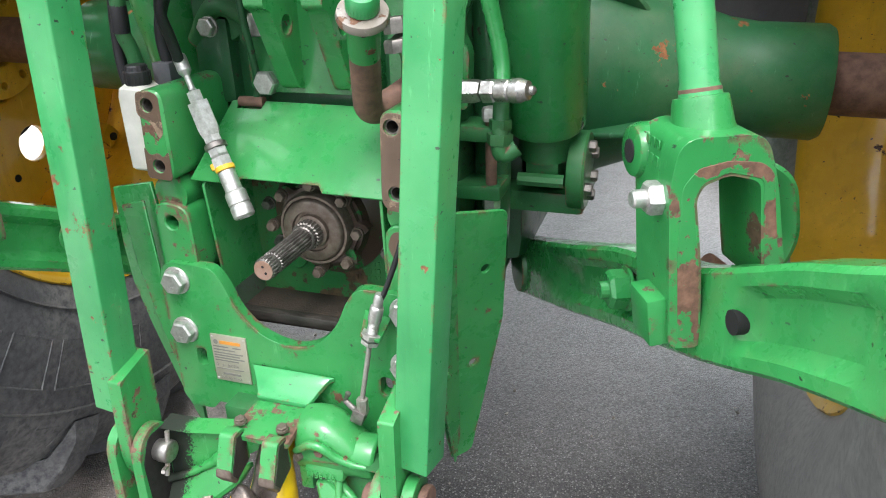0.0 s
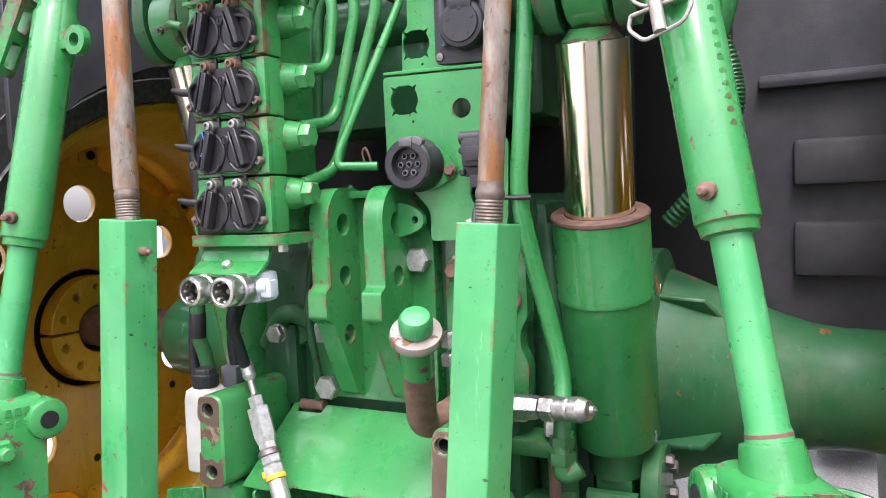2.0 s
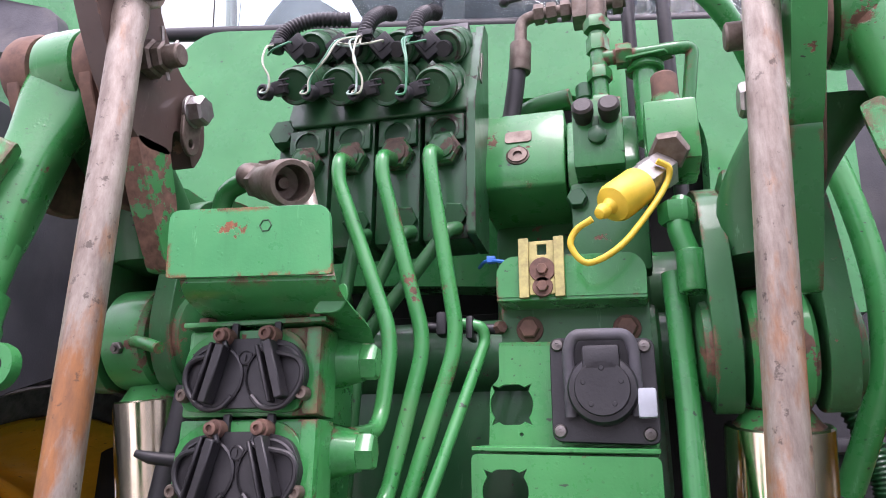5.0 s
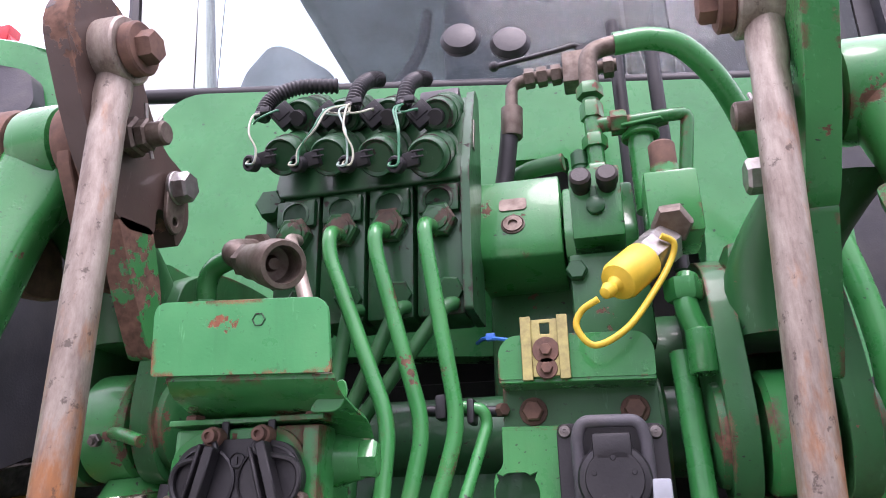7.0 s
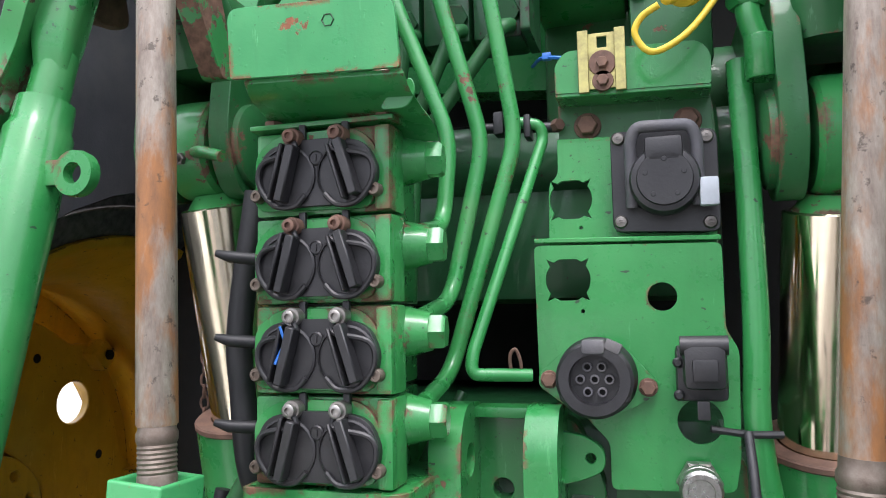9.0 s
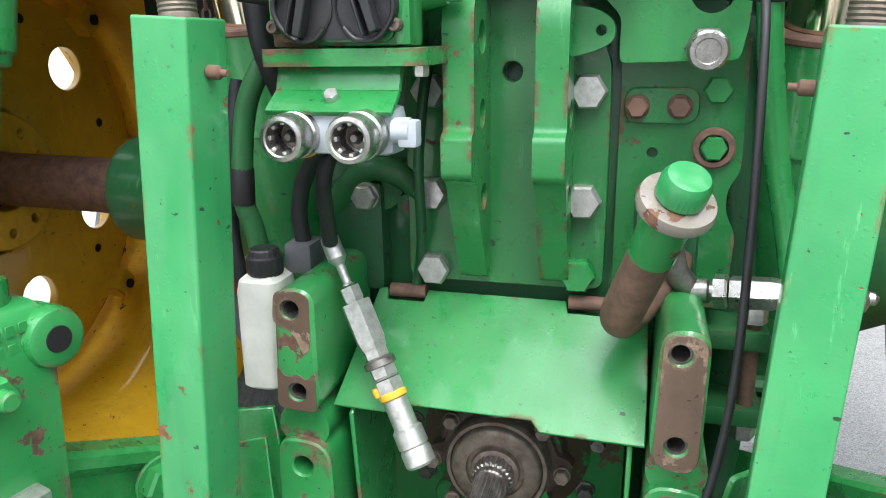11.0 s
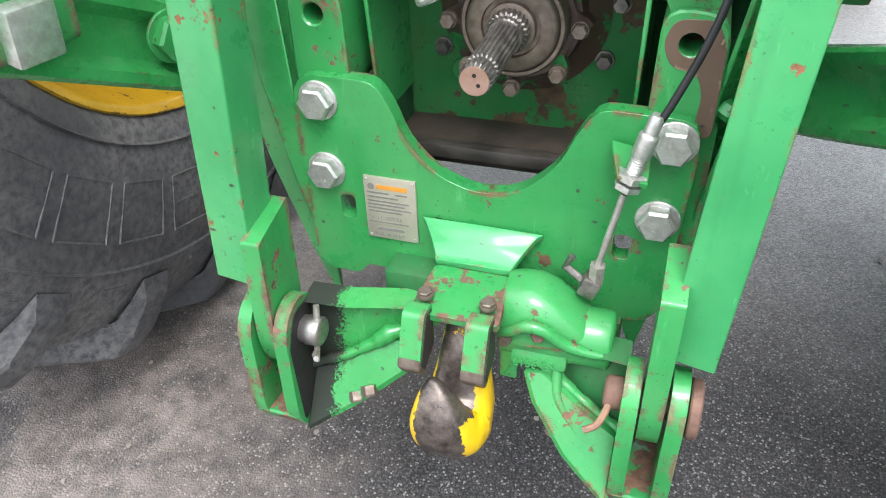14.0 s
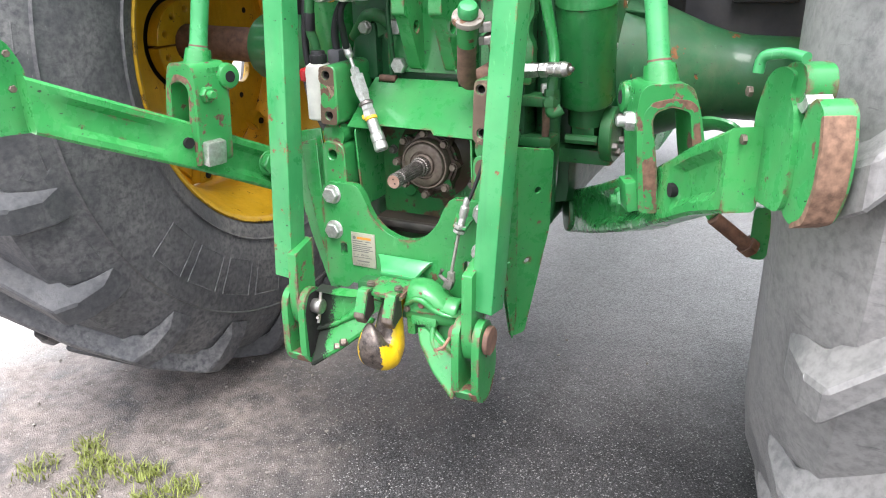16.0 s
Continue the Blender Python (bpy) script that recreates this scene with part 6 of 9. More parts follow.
    sink = ax * (0.024 if s > 0 else 0.0)
    base = foot - rise * on(1.690) - sink
    strap = [(-0.020, on(1.690), 0.012), (0.020, on(1.690), 0.012), (0.025, on(1.80), 0.01), (0.030, on(1.865), 0.03), (0.049, on(1.905), 0.03), (0.049, on(1.965), 0.006), (0.030, on(1.965), 0.006), (0.028, on(1.925), 0.01), (0.014, on(1.905), 0.01), (-0.014, on(1.905), 0.01), (-0.028, on(1.920), 0.01), (-0.030, on(1.965), 0.006), (-0.049, on(1.965), 0.006), (-0.049, on(1.905), 0.03), (-0.030, on(1.865), 0.03), (-0.025, on(1.80), 0.01)]
    slots = [round2([(-0.012, on(z) - h), (0.012, on(z) - h), (0.012, on(z) + h), (-0.012, on(z) + h)], 0.005) for z, h in ((1.820, 0.011), (1.776, 0.018), (1.722, 0.020))]
    plate(bm, round2(strap, 0.005), 0.020, base, sx, rise, slots, 0.002)
    part("slotted_fork", bm, green_scuffed, link, "green fork strap with three slots")
    bm = B()
    rings = []
    for z, a, b in ((1.850, 0.018, 0.017), (1.872, 0.025, 0.020), (1.90, 0.030, 0.024), (1.93, 0.032, 0.027), (1.96, 0.031, 0.029), (1.99, 0.029, 0.031), (2.015, 0.028, 0.036), (2.04, 0.028, 0.042), (2.06, 0.028, 0.045)):
        p = low + ax * on(z) - V(0.010 * math.sin(math.pi * (z - 1.85) / 0.21), 0, 0) * (1 if s < 0 else -1)
        rings.append([p + sx * a * math.copysign(abs(math.cos(t)) ** 0.65, math.cos(t)) + front * b * math.copysign(abs(math.sin(t)) ** 0.65, math.sin(t)) for t in [2 * math.pi * k / 24 for k in range(24)]])
    loft(bm, rings)
    lathe(bm, top - V(0.028, 0, 0), (1, 0, 0), [(0.030, 0), (0.046, 0.004), (0.048, 0.012), (0.048, 0.044), (0.046, 0.052), (0.030, 0.056)], 28)
    part("upper_arm", bm, green, link, "green upper arm with its eye")
    # retaining pin with ring and clip
    bm = B()
    q = low + ax * on(1.735) + front * (gap + 0.022) - sink
    sweep(bm, spline([q + ax * 0.02 - front * 0.012, q + ax * 0.012 + front * 0.008, q - ax * 0.012 + front * 0.010, q - ax * 0.026 - front * 0.002], 5), 0.011, 10)
    hook = part("pin_loop", bm, green_worn, link)
    bm = B()
    pts = [q - ax * 0.022 + front * 0.012 + (sx * math.cos(a) + ax * math.sin(a)) * 0.029 for a in [2 * math.pi * k / 28 for k in range(29)]]
    sweep(bm, pts, 0.0019, 8)
    part("ring", bm, galv, link, "wire ring of the retaining pin")
    bm = B()
    c2 = q - ax * 0.062 + front * 0.014
    pts = [c2 + sx * a + ax * b for a, b in ((-0.029, 0.010), (0.029, 0.005), (0.034, -0.005), (0.022, -0.019), (-0.020, -0.020), (-0.034, -0.002), (-0.029, 0.010))]
    sweep(bm, rounded(pts, 0.006), 0.0021, 8)
    sweep(bm, [c2 + ax * 0.030 + front * 0.004, c2 - ax * 0.020 + front * 0.004], 0.0065, 10)
    part("clip", bm, galv, link, "pale wire safety clip")
    if s < 0:
        bm = B()
        q = low + ax * on(1.742) + V(0.060, -0.005, 0)
        lathe(bm, q - V(0, 0.006, 0), (0, 1, 0), [(0.010, 0), (0.021, 0), (0.022, 0.006), (0.021, 0.012), (0.010, 0.012)], 20, closed=True)
        box(bm, q - V(0.05, 0.005, 0.010), q - V(0.016, -0.005, -0.014), 0.002)
        part("ring_ear", bm, green, link)
    return link


lift_link(1, (0.580, -0.200, 1.246), (0.433, -0.045, 2.055), (0.90, 0.44, 0), (0.586, -0.212), (-0.35, -1, 0), 0.026)
lift_link(-1, (-0.424, -0.242, 1.246), (-0.372, -0.085, 2.086), (0.975, -0.22, 0), (-0.426, -0.252), (-0.9, -0.45, 0), 0.062)

# ---- rocker arms, lift cylinders and linkage plates ----
for s in (-1, 1):
    pin = V(0.433, -0.045, 2.055) if s > 0 else V(-0.372, -0.085, 2.086)
    mx = 0.353 if s > 0 else -0.350
    eye = V(mx, 0.100, 1.778) if s > 0 else V(mx, 0.078, 1.812)
    dy, dz = eye.y - 0.055, eye.z - 1.772
    arm = thing("rocker_arm", (mx, 0.40, 1.70), "green cast rocker arm over the lift cylinder with rusty bushes", "lift arm", "rocker arms")
    prof = round2([(-0.006, 1.762, 0.04), (0.000, 1.83, 0.03), (0.012, 1.885, 0.03), (0.030, 1.935, 0.02), (0.10, 1.97, 0.05), (0.20, 1.98, 0.05), (0.42, 1.98, 0.05), (0.46, 1.86, 0.05), (0.38, 1.80, 0.05), (0.16, 1.83, 0.04), (0.112, 1.775, 0.03), (0.095, 1.715, 0.03), (0.03, 1.705, 0.03)], 0.03)
    prof = [(y + dy, z + dz) for y, z in prof]
    for dx in (-0.050, 0.050):
        bm = B()
        plate(bm, prof, 0.026, (mx + dx - 0.013, 0, 0), (0, 1, 0), (0, 0, 1), bev=0.008)
        lathe(bm, (mx + dx * 1.2, eye.y, eye.z), (1 if dx > 0 else -1, 0, 0), [(0.052, 0), (0.050, 0.010), (0.040, 0.014), (0.026, 0.015)], 32)
        part("side_plate", bm, green_dirty, arm)
    bm = B()
    rows = []
    foot, head = V(mx, eye.y, 1.86 + dz), V(pin.x, pin.y + 0.03, pin.z - 0.03)
    for q in range(9):
        f = q / 10
        hw, hy = 0.047 + 0.012 * f, 0.050 - 0.012 * f
        p = foot.lerp(head, f) + V(-(head.x - foot.x) * 0.30 * math.sin(math.pi * f), 0.020 * math.sin(math.pi * f), 0)
        rows.append([p + V(hw * math.copysign(abs(math.cos(t)) ** 0.7, math.cos(t)), hy * math.copysign(abs(math.sin(t)) ** 0.7, math.sin(t)), 0) for t in [2 * math.pi * k / 24 for k in range(24)]])
    loft(bm, rows)
    box(bm, (mx - 0.04, 0.02 + dy, 1.90 + dz), (mx + 0.04, 0.42, 1.965 + dz), 0.02)
    cyl(bm, (mx - 0.11, 0.42, 1.91), (mx + 0.10, 0.42, 1.91), 0.075, n=28)
    part("web", bm, green_dirty, arm)
    for dx in (-0.042, 0.042):
        bm = B()
        sg = 1 if dx > 0 else -1
        lathe(bm, pin + V(dx - sg * 0.013, 0, 0), (sg, 0, 0), [(0.020, 0), (0.046, 0.001), (0.049, 0.008), (0.049, 0.026), (0.046, 0.034), (0.026, 0.036)], 32)
        q = pin + V(dx + sg * 0.004, 0, 0)
        plate(bm, round2([(q.y - 0.040, q.z + 0.024, 0.02), (q.y - 0.044, q.z - 0.030, 0.03), (q.y + 0.030, q.z - 0.150, 0.02), (q.y + 0.095, q.z - 0.140, 0.02), (q.y + 0.050, q.z + 0.020, 0.03)], 0.02), 0.016, (q.x - 0.008, 0, 0), (0, 1, 0), (0, 0, 1), bev=0.004)
        part("bush", bm, rust, arm, "rusty brown bush and cheek at the pin")
    bm = B()
    cyl(bm, pin - V(0.085, 0, 0), pin + V(0.085, 0, 0), 0.018, n=20, bev=0.003)
    part("pin", bm, rust, arm)
    bm = B()
    cyl(bm, (mx - 0.070, eye.y, eye.z), (mx + 0.070, eye.y, eye.z), 0.0185, n=20, bev=0.003)
    part("cylinder_pin", bm, green_dirty, arm)

    ram = thing("lift_cylinder", (s * 0.36, 0.08, 0.98), "large green hydraulic lift cylinder with a chrome rod", "hydraulic cylinder", "lift cylinders")
    a, b, c = (V(0.338, 0.257, 1.105), V(0.341, 0.172, 1.462), V(0.349, 0.114, 1.706)) if s > 0 else (V(-0.315, 0.225, 1.115), V(-0.322, 0.140, 1.484), V(-0.338, 0.090, 1.744))
    bm = B()
    L = (b - a).length
    lathe(bm, a, b - a, [(0.045, -0.004), (0.064, 0.0), (0.070, 0.010), (0.0705, L * 0.66), (0.0728, L * 0.665), (0.0728, L * 0.68), (0.0715, L * 0.685), (0.0715, L - 0.01), (0.070, L), (0.0545, L + 0.001), (0.0545, L - 0.012)], 48)
    part("barrel", bm, green, ram, "smooth green cylinder barrel")
    bm = B()
    pipe(bm, b - (b - a).normalized() * 0.003, b + (b - a).normalized() * 0.006, 0.0725, 0.0525, 40)
    part("gland_ring", bm, rust, ram, "rust-edged gland ring")
    bm = B()
    cyl(bm, b - (c - b).normalized() * 0.05, c, 0.051, n=48, bev=0.002)
    part("rod", bm, chrome, ram, "polished chrome rod")
    bm = B()
    lathe(bm, c - V(0, 0, 0.004), c - b, [(0.049, 0), (0.040, 0.006), (0.030, 0.02)], 32)
    e = V(0.353, 0.100, 1.778) if s > 0 else V(-0.350, 0.078, 1.812)
    lathe(bm, e - V(0.030, 0, 0), (1, 0, 0), [(0.022, 0), (0.054, 0.001), (0.060, 0.006), (0.060, 0.054), (0.054, 0.059), (0.022, 0.060)], 40)
    part("rod_eye", bm, green_scuffed, ram)
    if s < 0:
        bm = B()
        sweep(bm, rounded([e + V(0.012, -0.050, -0.012), e + V(0.034, -0.066, -0.016), e + V(0.066, -0.074, -0.026)], 0.01), 0.007, 10)
        part("stub_lever", bm, green_worn, ram)
    bolt(ram, e + V(0, -0.057, -0.020), (0, -1, -0.3), 0.013, 0.006, material=shaft_steel, stud=0.006)
    bm = B()
    lathe(bm, V(a.x - 0.030, a.y + 0.022, 1.040), (1, 0, 0), [(0.02, 0), (0.045, 0.002), (0.048, 0.01), (0.048, 0.05), (0.045, 0.058), (0.02, 0.06)], 28)
    cyl(bm, (a.x, a.y + 0.012, 1.05), (a.x, a.y, 1.12), 0.046, n=24)
    sweep(bm, [(a.x - 0.040, a.y - 0.03, 1.015), (a.x + 0.040, a.y - 0.03, 1.015)], 0.012, 8)
    part("foot", bm, green_dirty, ram)
    bm = B()
    lathe(bm, V(s * 0.382, 0.285, 1.020), (s, 0, 0), [(0.03, 0), (0.068, 0.0), (0.070, 0.006), (0.070, 0.026), (0.066, 0.03), (0.02, 0.03)], 32)
    box(bm, (min(s * 0.22, s * 0.41), 0.25, 0.945), (max(s * 0.22, s * 0.41), 0.42, 0.985), 0.01)
    part("foot_bracket", bm, green_dirty, ram)
    for k in range(5):
        an = radians(-150 + 60 * k)
        bolt(ram, V(s * 0.412, 0.285 + 0.044 * math.cos(an), 1.020 + 0.044 * math.sin(an)), (s, 0, 0), 0.019, 0.012, material=shaft_steel)

    bell = thing("linkage_plate", (s * 0.30, -0.02, 1.87), "rust-brown bell plate between rocker arm and lift bar" if s < 0 else "green and brown bell plate between rocker arm and lift bar", "linkage plate", "linkage plates", moved=(0.004, -0.028, 0.006) if s < 0 else (0.0, -0.018, -0.052))
    bm = B()
    out = [(-0.195, 2.14, 0.04), (-0.170, 2.200, 0.04), (-0.105, 2.195, 0.04), (-0.060, 2.125, 0.03), (-0.020, 2.085, 0.02), (0.030, 2.078, 0.03), (0.045, 2.020, 0.02), (0.025, 1.985, 0.01), (0.010, 2.015, 0.015), (-0.020, 2.020, 0.015), (-0.016, 1.985, 0.01), (-0.060, 1.975, 0.01), (-0.085, 1.985, 0.02), (-0.140, 2.05, 0.03)]
    x0 = -0.296 if s < 0 else 0.352
    plate(bm, round2(out, 0.02), 0.026, (x0, 0, 0), (0, 1, 0), (0, 0, 1), bev=0.003)
    part("bell", bm, brown_plate if s < 0 else green_worn, bell)
    bm = B()
    leg = [(-0.078, 1.984, 0.01), (-0.020, 1.992, 0.01), (0.008, 1.930, 0.02), (0.028, 1.862, 0.008), (0.004, 1.858, 0.008), (-0.040, 1.920, 0.02)]
    plate(bm, round2(leg, 0.01), 0.026, (x0, 0, 0), (0, 1, 0), (0, 0, 1), bev=0.003)
    part("leg", bm, green_rubbed if s < 0 else green_mid, bell, "green lower leg with brown patches" if s < 0 else "dull green lower leg")
    xi = -0.266 if s < 0 else 0.352
    u = V(1, 0, 0) if s < 0 else V(-1, 0, 0)
    bm = B()
    q = V(xi, -0.083, 2.066)
    hex_head(bm, q, u, 0.036, 0.014)
    hex_head(bm, q + u * 0.015, u, 0.030, 0.010)
    cyl(bm, q, q + u * 0.042, 0.0125, n=18, bev=0.002)
    nut = part("castle_nut", bm, rust_grey, bell, "rusty castle nut")
    bm = B()
    sweep(bm, [q + u * 0.022 + V(0, -0.012, 0.030), q + u * 0.020, q + u * 0.022 + V(0, 0.01, -0.022)], 0.0022, 6)
    sweep(bm, [q + u * 0.022 + V(0, 0.016, 0.030), q + u * 0.020], 0.0020, 6)
    part("split_pin", bm, galv, nut)
    bolt(bell, V(xi, 0.0, 2.048) + u * 0.004, u, 0.030, 0.016, 0.019, steel)
    bm = B()
    plate(bm, round2([(-0.017, 2.055), (0.019, 2.055), (0.021, 2.006), (0.005, 1.992), (-0.013, 2.006)], 0.014), 0.005 * (1 if s < 0 else -1), (xi, 0, 0), (0, 1, 0), (0, 0, 1), [circle2((0.004, 2.009), 0.005, 12)], 0.001)
    part("lock_tab", bm, rust_grey, bell, "brown-grey locking tab")



stay = thing("stabiliser_stay", (0.77, 0.69, 0.60), "rusty stabiliser bolt with a green eye under the axle housing", "stabiliser")
bm = B()
cyl(bm, (0.640, 0.60, 0.728), (0.745, 0.665, 0.628), 0.021, n=16, bev=0.002)
part("bolt_shank", bm, rust, stay, "rusty shank")
bm = B()
hex_head(bm, V(0.735, 0.66, 0.637), V(0.7, 0.42, -0.67), 0.056, 0.030)
part("nut", bm, rust, stay)
bm = B()
plate(bm, round2([(-0.022, -0.012), (0.024, -0.012), (0.034, 0.02), (0.024, 0.15), (-0.020, 0.15)], 0.02), 0.020, (0.765, 0.69, 0.60), (1, 0.1, 0), (0, 0.0, 1), [circle2((0, 0.02), 0.009, 14)], 0.003)
part("eye", bm, green_plain, stay, "green eye plate")

bm = B()
sweep(bm, rounded([(0.60, 0.14, 1.085), (0.655, 0.11, 1.105), (0.705, 0.10, 1.092), (0.722, 0.10, 1.00), (0.690, 0.10, 0.935), (0.66, 0.12, 0.90)], 0.03, 6), 0.010, 10, 2.2)
solo("hoop_bracket", bm, green_worn, "curved green strap bracket under the axle housing", "bracket")


# ---- top link bracket on the housing ----
tl = thing("top_link_bracket", (0, 0.08, 1.17), "green cast top link bracket with two holed cheeks", "bracket")
bm = B()
# recess shade is put into this plate's darker green
plate(bm, round2([(-0.112, 1.184), (0.115, 1.184), (0.115, 1.435), (0.085, 1.50), (-0.085, 1.50), (-0.112, 1.435)], 0.015), -0.03, (0, 0.072, 0), (1, 0, 0), (0, 0, 1), [circle2((0.010, 1.425), 0.011, 14)], 0.004)
part("back_plate", bm, green_mid, tl)
cheek = round2([(0.085, 1.515, 0.02), (0.015, 1.518, 0.03), (-0.012, 1.485, 0.03), (-0.010, 1.372, 0.006), (-0.024, 1.366, 0.006), (-0.024, 1.325, 0.006), (-0.006, 1.318, 0.006), (0.022, 1.26, 0.02), (0.055, 1.195, 0.02), (0.085, 1.19, 0.002)], 0.01)
for x in (-0.046, 0.046):
    bm = B()
    plate(bm, cheek, 0.032, (x, 0, 0), (0, 1, 0), (0, 0, 1), [circle2((0.030, 1.462), 0.017, 16), circle2((0.030, 1.385), 0.015, 16), circle2((0.036, 1.295), 0.015, 16)], 0.005)
    part("cheek", bm, green_worn, tl, "green cheek with three holes and scuffed edges")
bm = B()
box(bm, (-0.016, 0.05, 1.50), (0.048, 0.085, 1.512), 0.004)
part("top_rib", bm, green_worn, tl)
bm = B()
plate(bm, round2([(0.055, 1.43), (0.075, 1.44), (0.098, 1.445), (0.118, 1.455), (0.118, 1.475), (0.098, 1.488), (0.080, 1.490), (0.055, 1.50)], 0.01), -0.012, (0, 0.036, 0), (1, 0, 0), (0, 0, 1), [circle2((0.104, 1.466), 0.005, 10)], 0.002)
part("side_ear", bm, green, tl)
for x, z in ((0.092, 1.405), (0.090, 1.287), (0.087, 1.202), (-0.080, 1.200), (-0.082, 1.405), (-0.082, 1.29)):
    bolt(tl, (x, 0.073, z), (0, -1, 0), 0.035, 0.018, 0.0, green_plain if z < 1.25 and x > 0 else zinc)

hp = thing("housing_cover", (0.18, 0.10, 1.16), "green bolted cover plate on the transmission housing", "cover plate")
bm = B()
# cover and strip share the green darkened for shade
plate(bm, round2([(0.124, 1.165), (0.248, 1.165), (0.252, 1.25), (0.240, 1.275), (0.240, 1.30), (0.252, 1.32), (0.250, 1.46), (0.124, 1.46)], 0.008), -0.03, (0, 0.092, 0), (1, 0, 0), (0, 0, 1), [circle2((0.160, 1.338), 0.006, 10)], 0.003)
part("cover", bm, green_mid, hp)
bm = B()
plate(bm, round2([(0.128, 1.37), (0.205, 1.37), (0.205, 1.408), (0.128, 1.408)], 0.016), 0.008, (0, 0.092, 0), (1, 0, 0), (0, 0, 1), bev=0.002)
part("strip", bm, green_mid, hp)
for x, z in ((0.142, 1.388), (0.185, 1.388)):
    bolt(hp, (x, 0.084, z), (0, -1, 0), 0.020, 0.009, 0.013, rust)
bolt(hp, (0.222, 0.092, 1.405), (0, -1, 0), 0.026, 0.012, 0.0, green_plain)
bm = B()
pipe(bm, (0.222, 0.091, 1.345), (0.222, 0.084, 1.345), 0.022, 0.015, 24)
part("ring", bm, rust, hp, "dark rusty ring round a bolt")
bolt(hp, (0.222, 0.091, 1.345), (0, -1, 0), 0.024, 0.012, 0.0, green_plain)
for z in (1.15, 1.02):
    bolt(hp, (0.282, 0.105, z), (0, 0, 1 if z > 1.1 else -1), 0.026, 0.018, 0.0, zinc)
bm = B()
cyl(bm, (0.282, 0.105, 1.01), (0.282, 0.105, 1.16), 0.009, n=16)
part("stud", bm, rust, hp, "vertical rusty stud")
bm = B()
box(bm, (0.22, 0.09, 1.115), (0.30, 0.16, 1.14), 0.006)
part("stud_lug", bm, green_dirty, hp)
bm = B()
box(bm, (0.22, 0.09, 1.02), (0.30, 0.16, 1.045), 0.006)
part("stud_lug", bm, green_dirty, hp)
# cast bosses and ports on the other flank
bm = B()
for (x, y, z), r in (((-0.150, 0.085, 1.29), 0.030), ((-0.115, 0.085, 1.268), 0.017), ((-0.195, 0.10, 1.36), 0.030)):
    lathe(bm, (x, y + 0.05, z), (0, -1, 0), [(r * 1.5, 0), (r * 1.1, 0.025), (r, 0.045), (r * 0.9, 0.05)], 24)
sweep(bm, spline([(-0.215, 0.09, 1.26), (-0.16, 0.07, 1.315), (-0.11, 0.08, 1.30), (-0.09, 0.10, 1.25)]), 0.016, 10)
box(bm, (-0.245, 0.125, 1.20), (-0.10, 0.17, 1.40), 0.03)
part("cast_boss", bm, green_dirty, hp, "lumpy green cast boss")
bolt(hp, (-0.150, 0.036, 1.29), (0, -1, 0), 0.026, 0.012, 0.016, steel)
bm = B()
lathe(bm, (-0.115, 0.084, 1.268), (0, -1, 0), [(0.008, 0), (0.008, 0.003)], 14)
part("port", bm, rust, hp)

# ---- oil filler with cap ----
filler = thing("oil_filler", (0.16, 0.05, 1.17), "green and rusty oil filler neck with a knurled cap", "oil filler")
top, low = V(0.178, -0.113, 1.326), V(0.163, -0.083, 1.277)
bm = B()
sweep(bm, [low - (top - low) * 0.05, top], 0.0215, 24)
part("neck", bm, green_worn, filler, "green upper neck")
bm = B()
sweep(bm, rounded([low, V(0.133, -0.018, 1.178), V(0.165, 0.035, 1.196), V(0.195, 0.095, 1.225)], 0.05, 8), 0.0208, 24)
part("elbow", bm, rust, filler, "rust-brown bent pipe")
d = (top - low).normalized()
bm = B()
lathe(bm, top - d * 0.006, d, [(0.024, 0), (0.033, 0.003), (0.034, 0.008), (0.032, 0.014), (0.018, 0.016)], 32)
part("cap_flange", bm, cap_rim, filler, "pale rusty flange")
bm = B()
ring = []
rows = []
for h, k in ((0.008, 0.018), (0.012, 0.0205), (0.028, 0.0205), (0.034, 0.0175), (0.036, 0.010)):
    rows.append([along(top, d) @ V((k + (0.0007 if i % 2 and h > 0.01 and h < 0.03 else 0)) * math.cos(2 * math.pi * i / 60), (k + (0.0007 if i % 2 and h > 0.01 and h < 0.03 else 0)) * math.sin(2 * math.pi * i / 60), h) for i in range(60)])
loft(bm, rows)
part("cap", bm, green_bar, filler, "bright green knurled cap", 30)

# ---- hydraulic coupling behind the lift bar ----
hyd = thing("hydraulic_coupling", (0.21, 0.05, 1.20), "steel hydraulic coupling with hexagon fittings", "coupling")
a, b = V(0.205, 0.040, 1.202), V(0.370, 0.000, 1.219)
d = (b - a).normalized()
bm = B()
lathe(bm, a, d, [(0.010, 0), (0.013, 0.005), (0.013, 0.02), (0.010, 0.022), (0.010, 0.03)], 20)
hex_head(bm, a + d * 0.026, d, 0.032, 0.014)
hex_head(bm, a + d * 0.042, d, 0.030, 0.048)
hex_head(bm, a + d * 0.094, d, 0.030, 0.020)
lathe(bm, a + d * 0.112, d, [(0.014, 0), (0.016, 0.003), (0.016, 0.02), (0.0145, 0.023), (0.017, 0.026), (0.017, 0.038), (0.015, 0.042), (0.013, 0.050), (0.007, 0.053), (0.006, 0.058), (0.002, 0.061)], 24)
part("plug", bm, nickel, hyd, "plated male coupling", 25)
bm = B()
sweep(bm, spline([(0.172, 0.02, 1.285), (0.182, 0.03, 1.255), (0.192, 0.035, 1.222), (0.205, 0.040, 1.205)]), 0.013, 14)
hex_head(bm, V(0.170, 0.018, 1.262), V(-0.1, 0, 1), 0.034, 0.018)
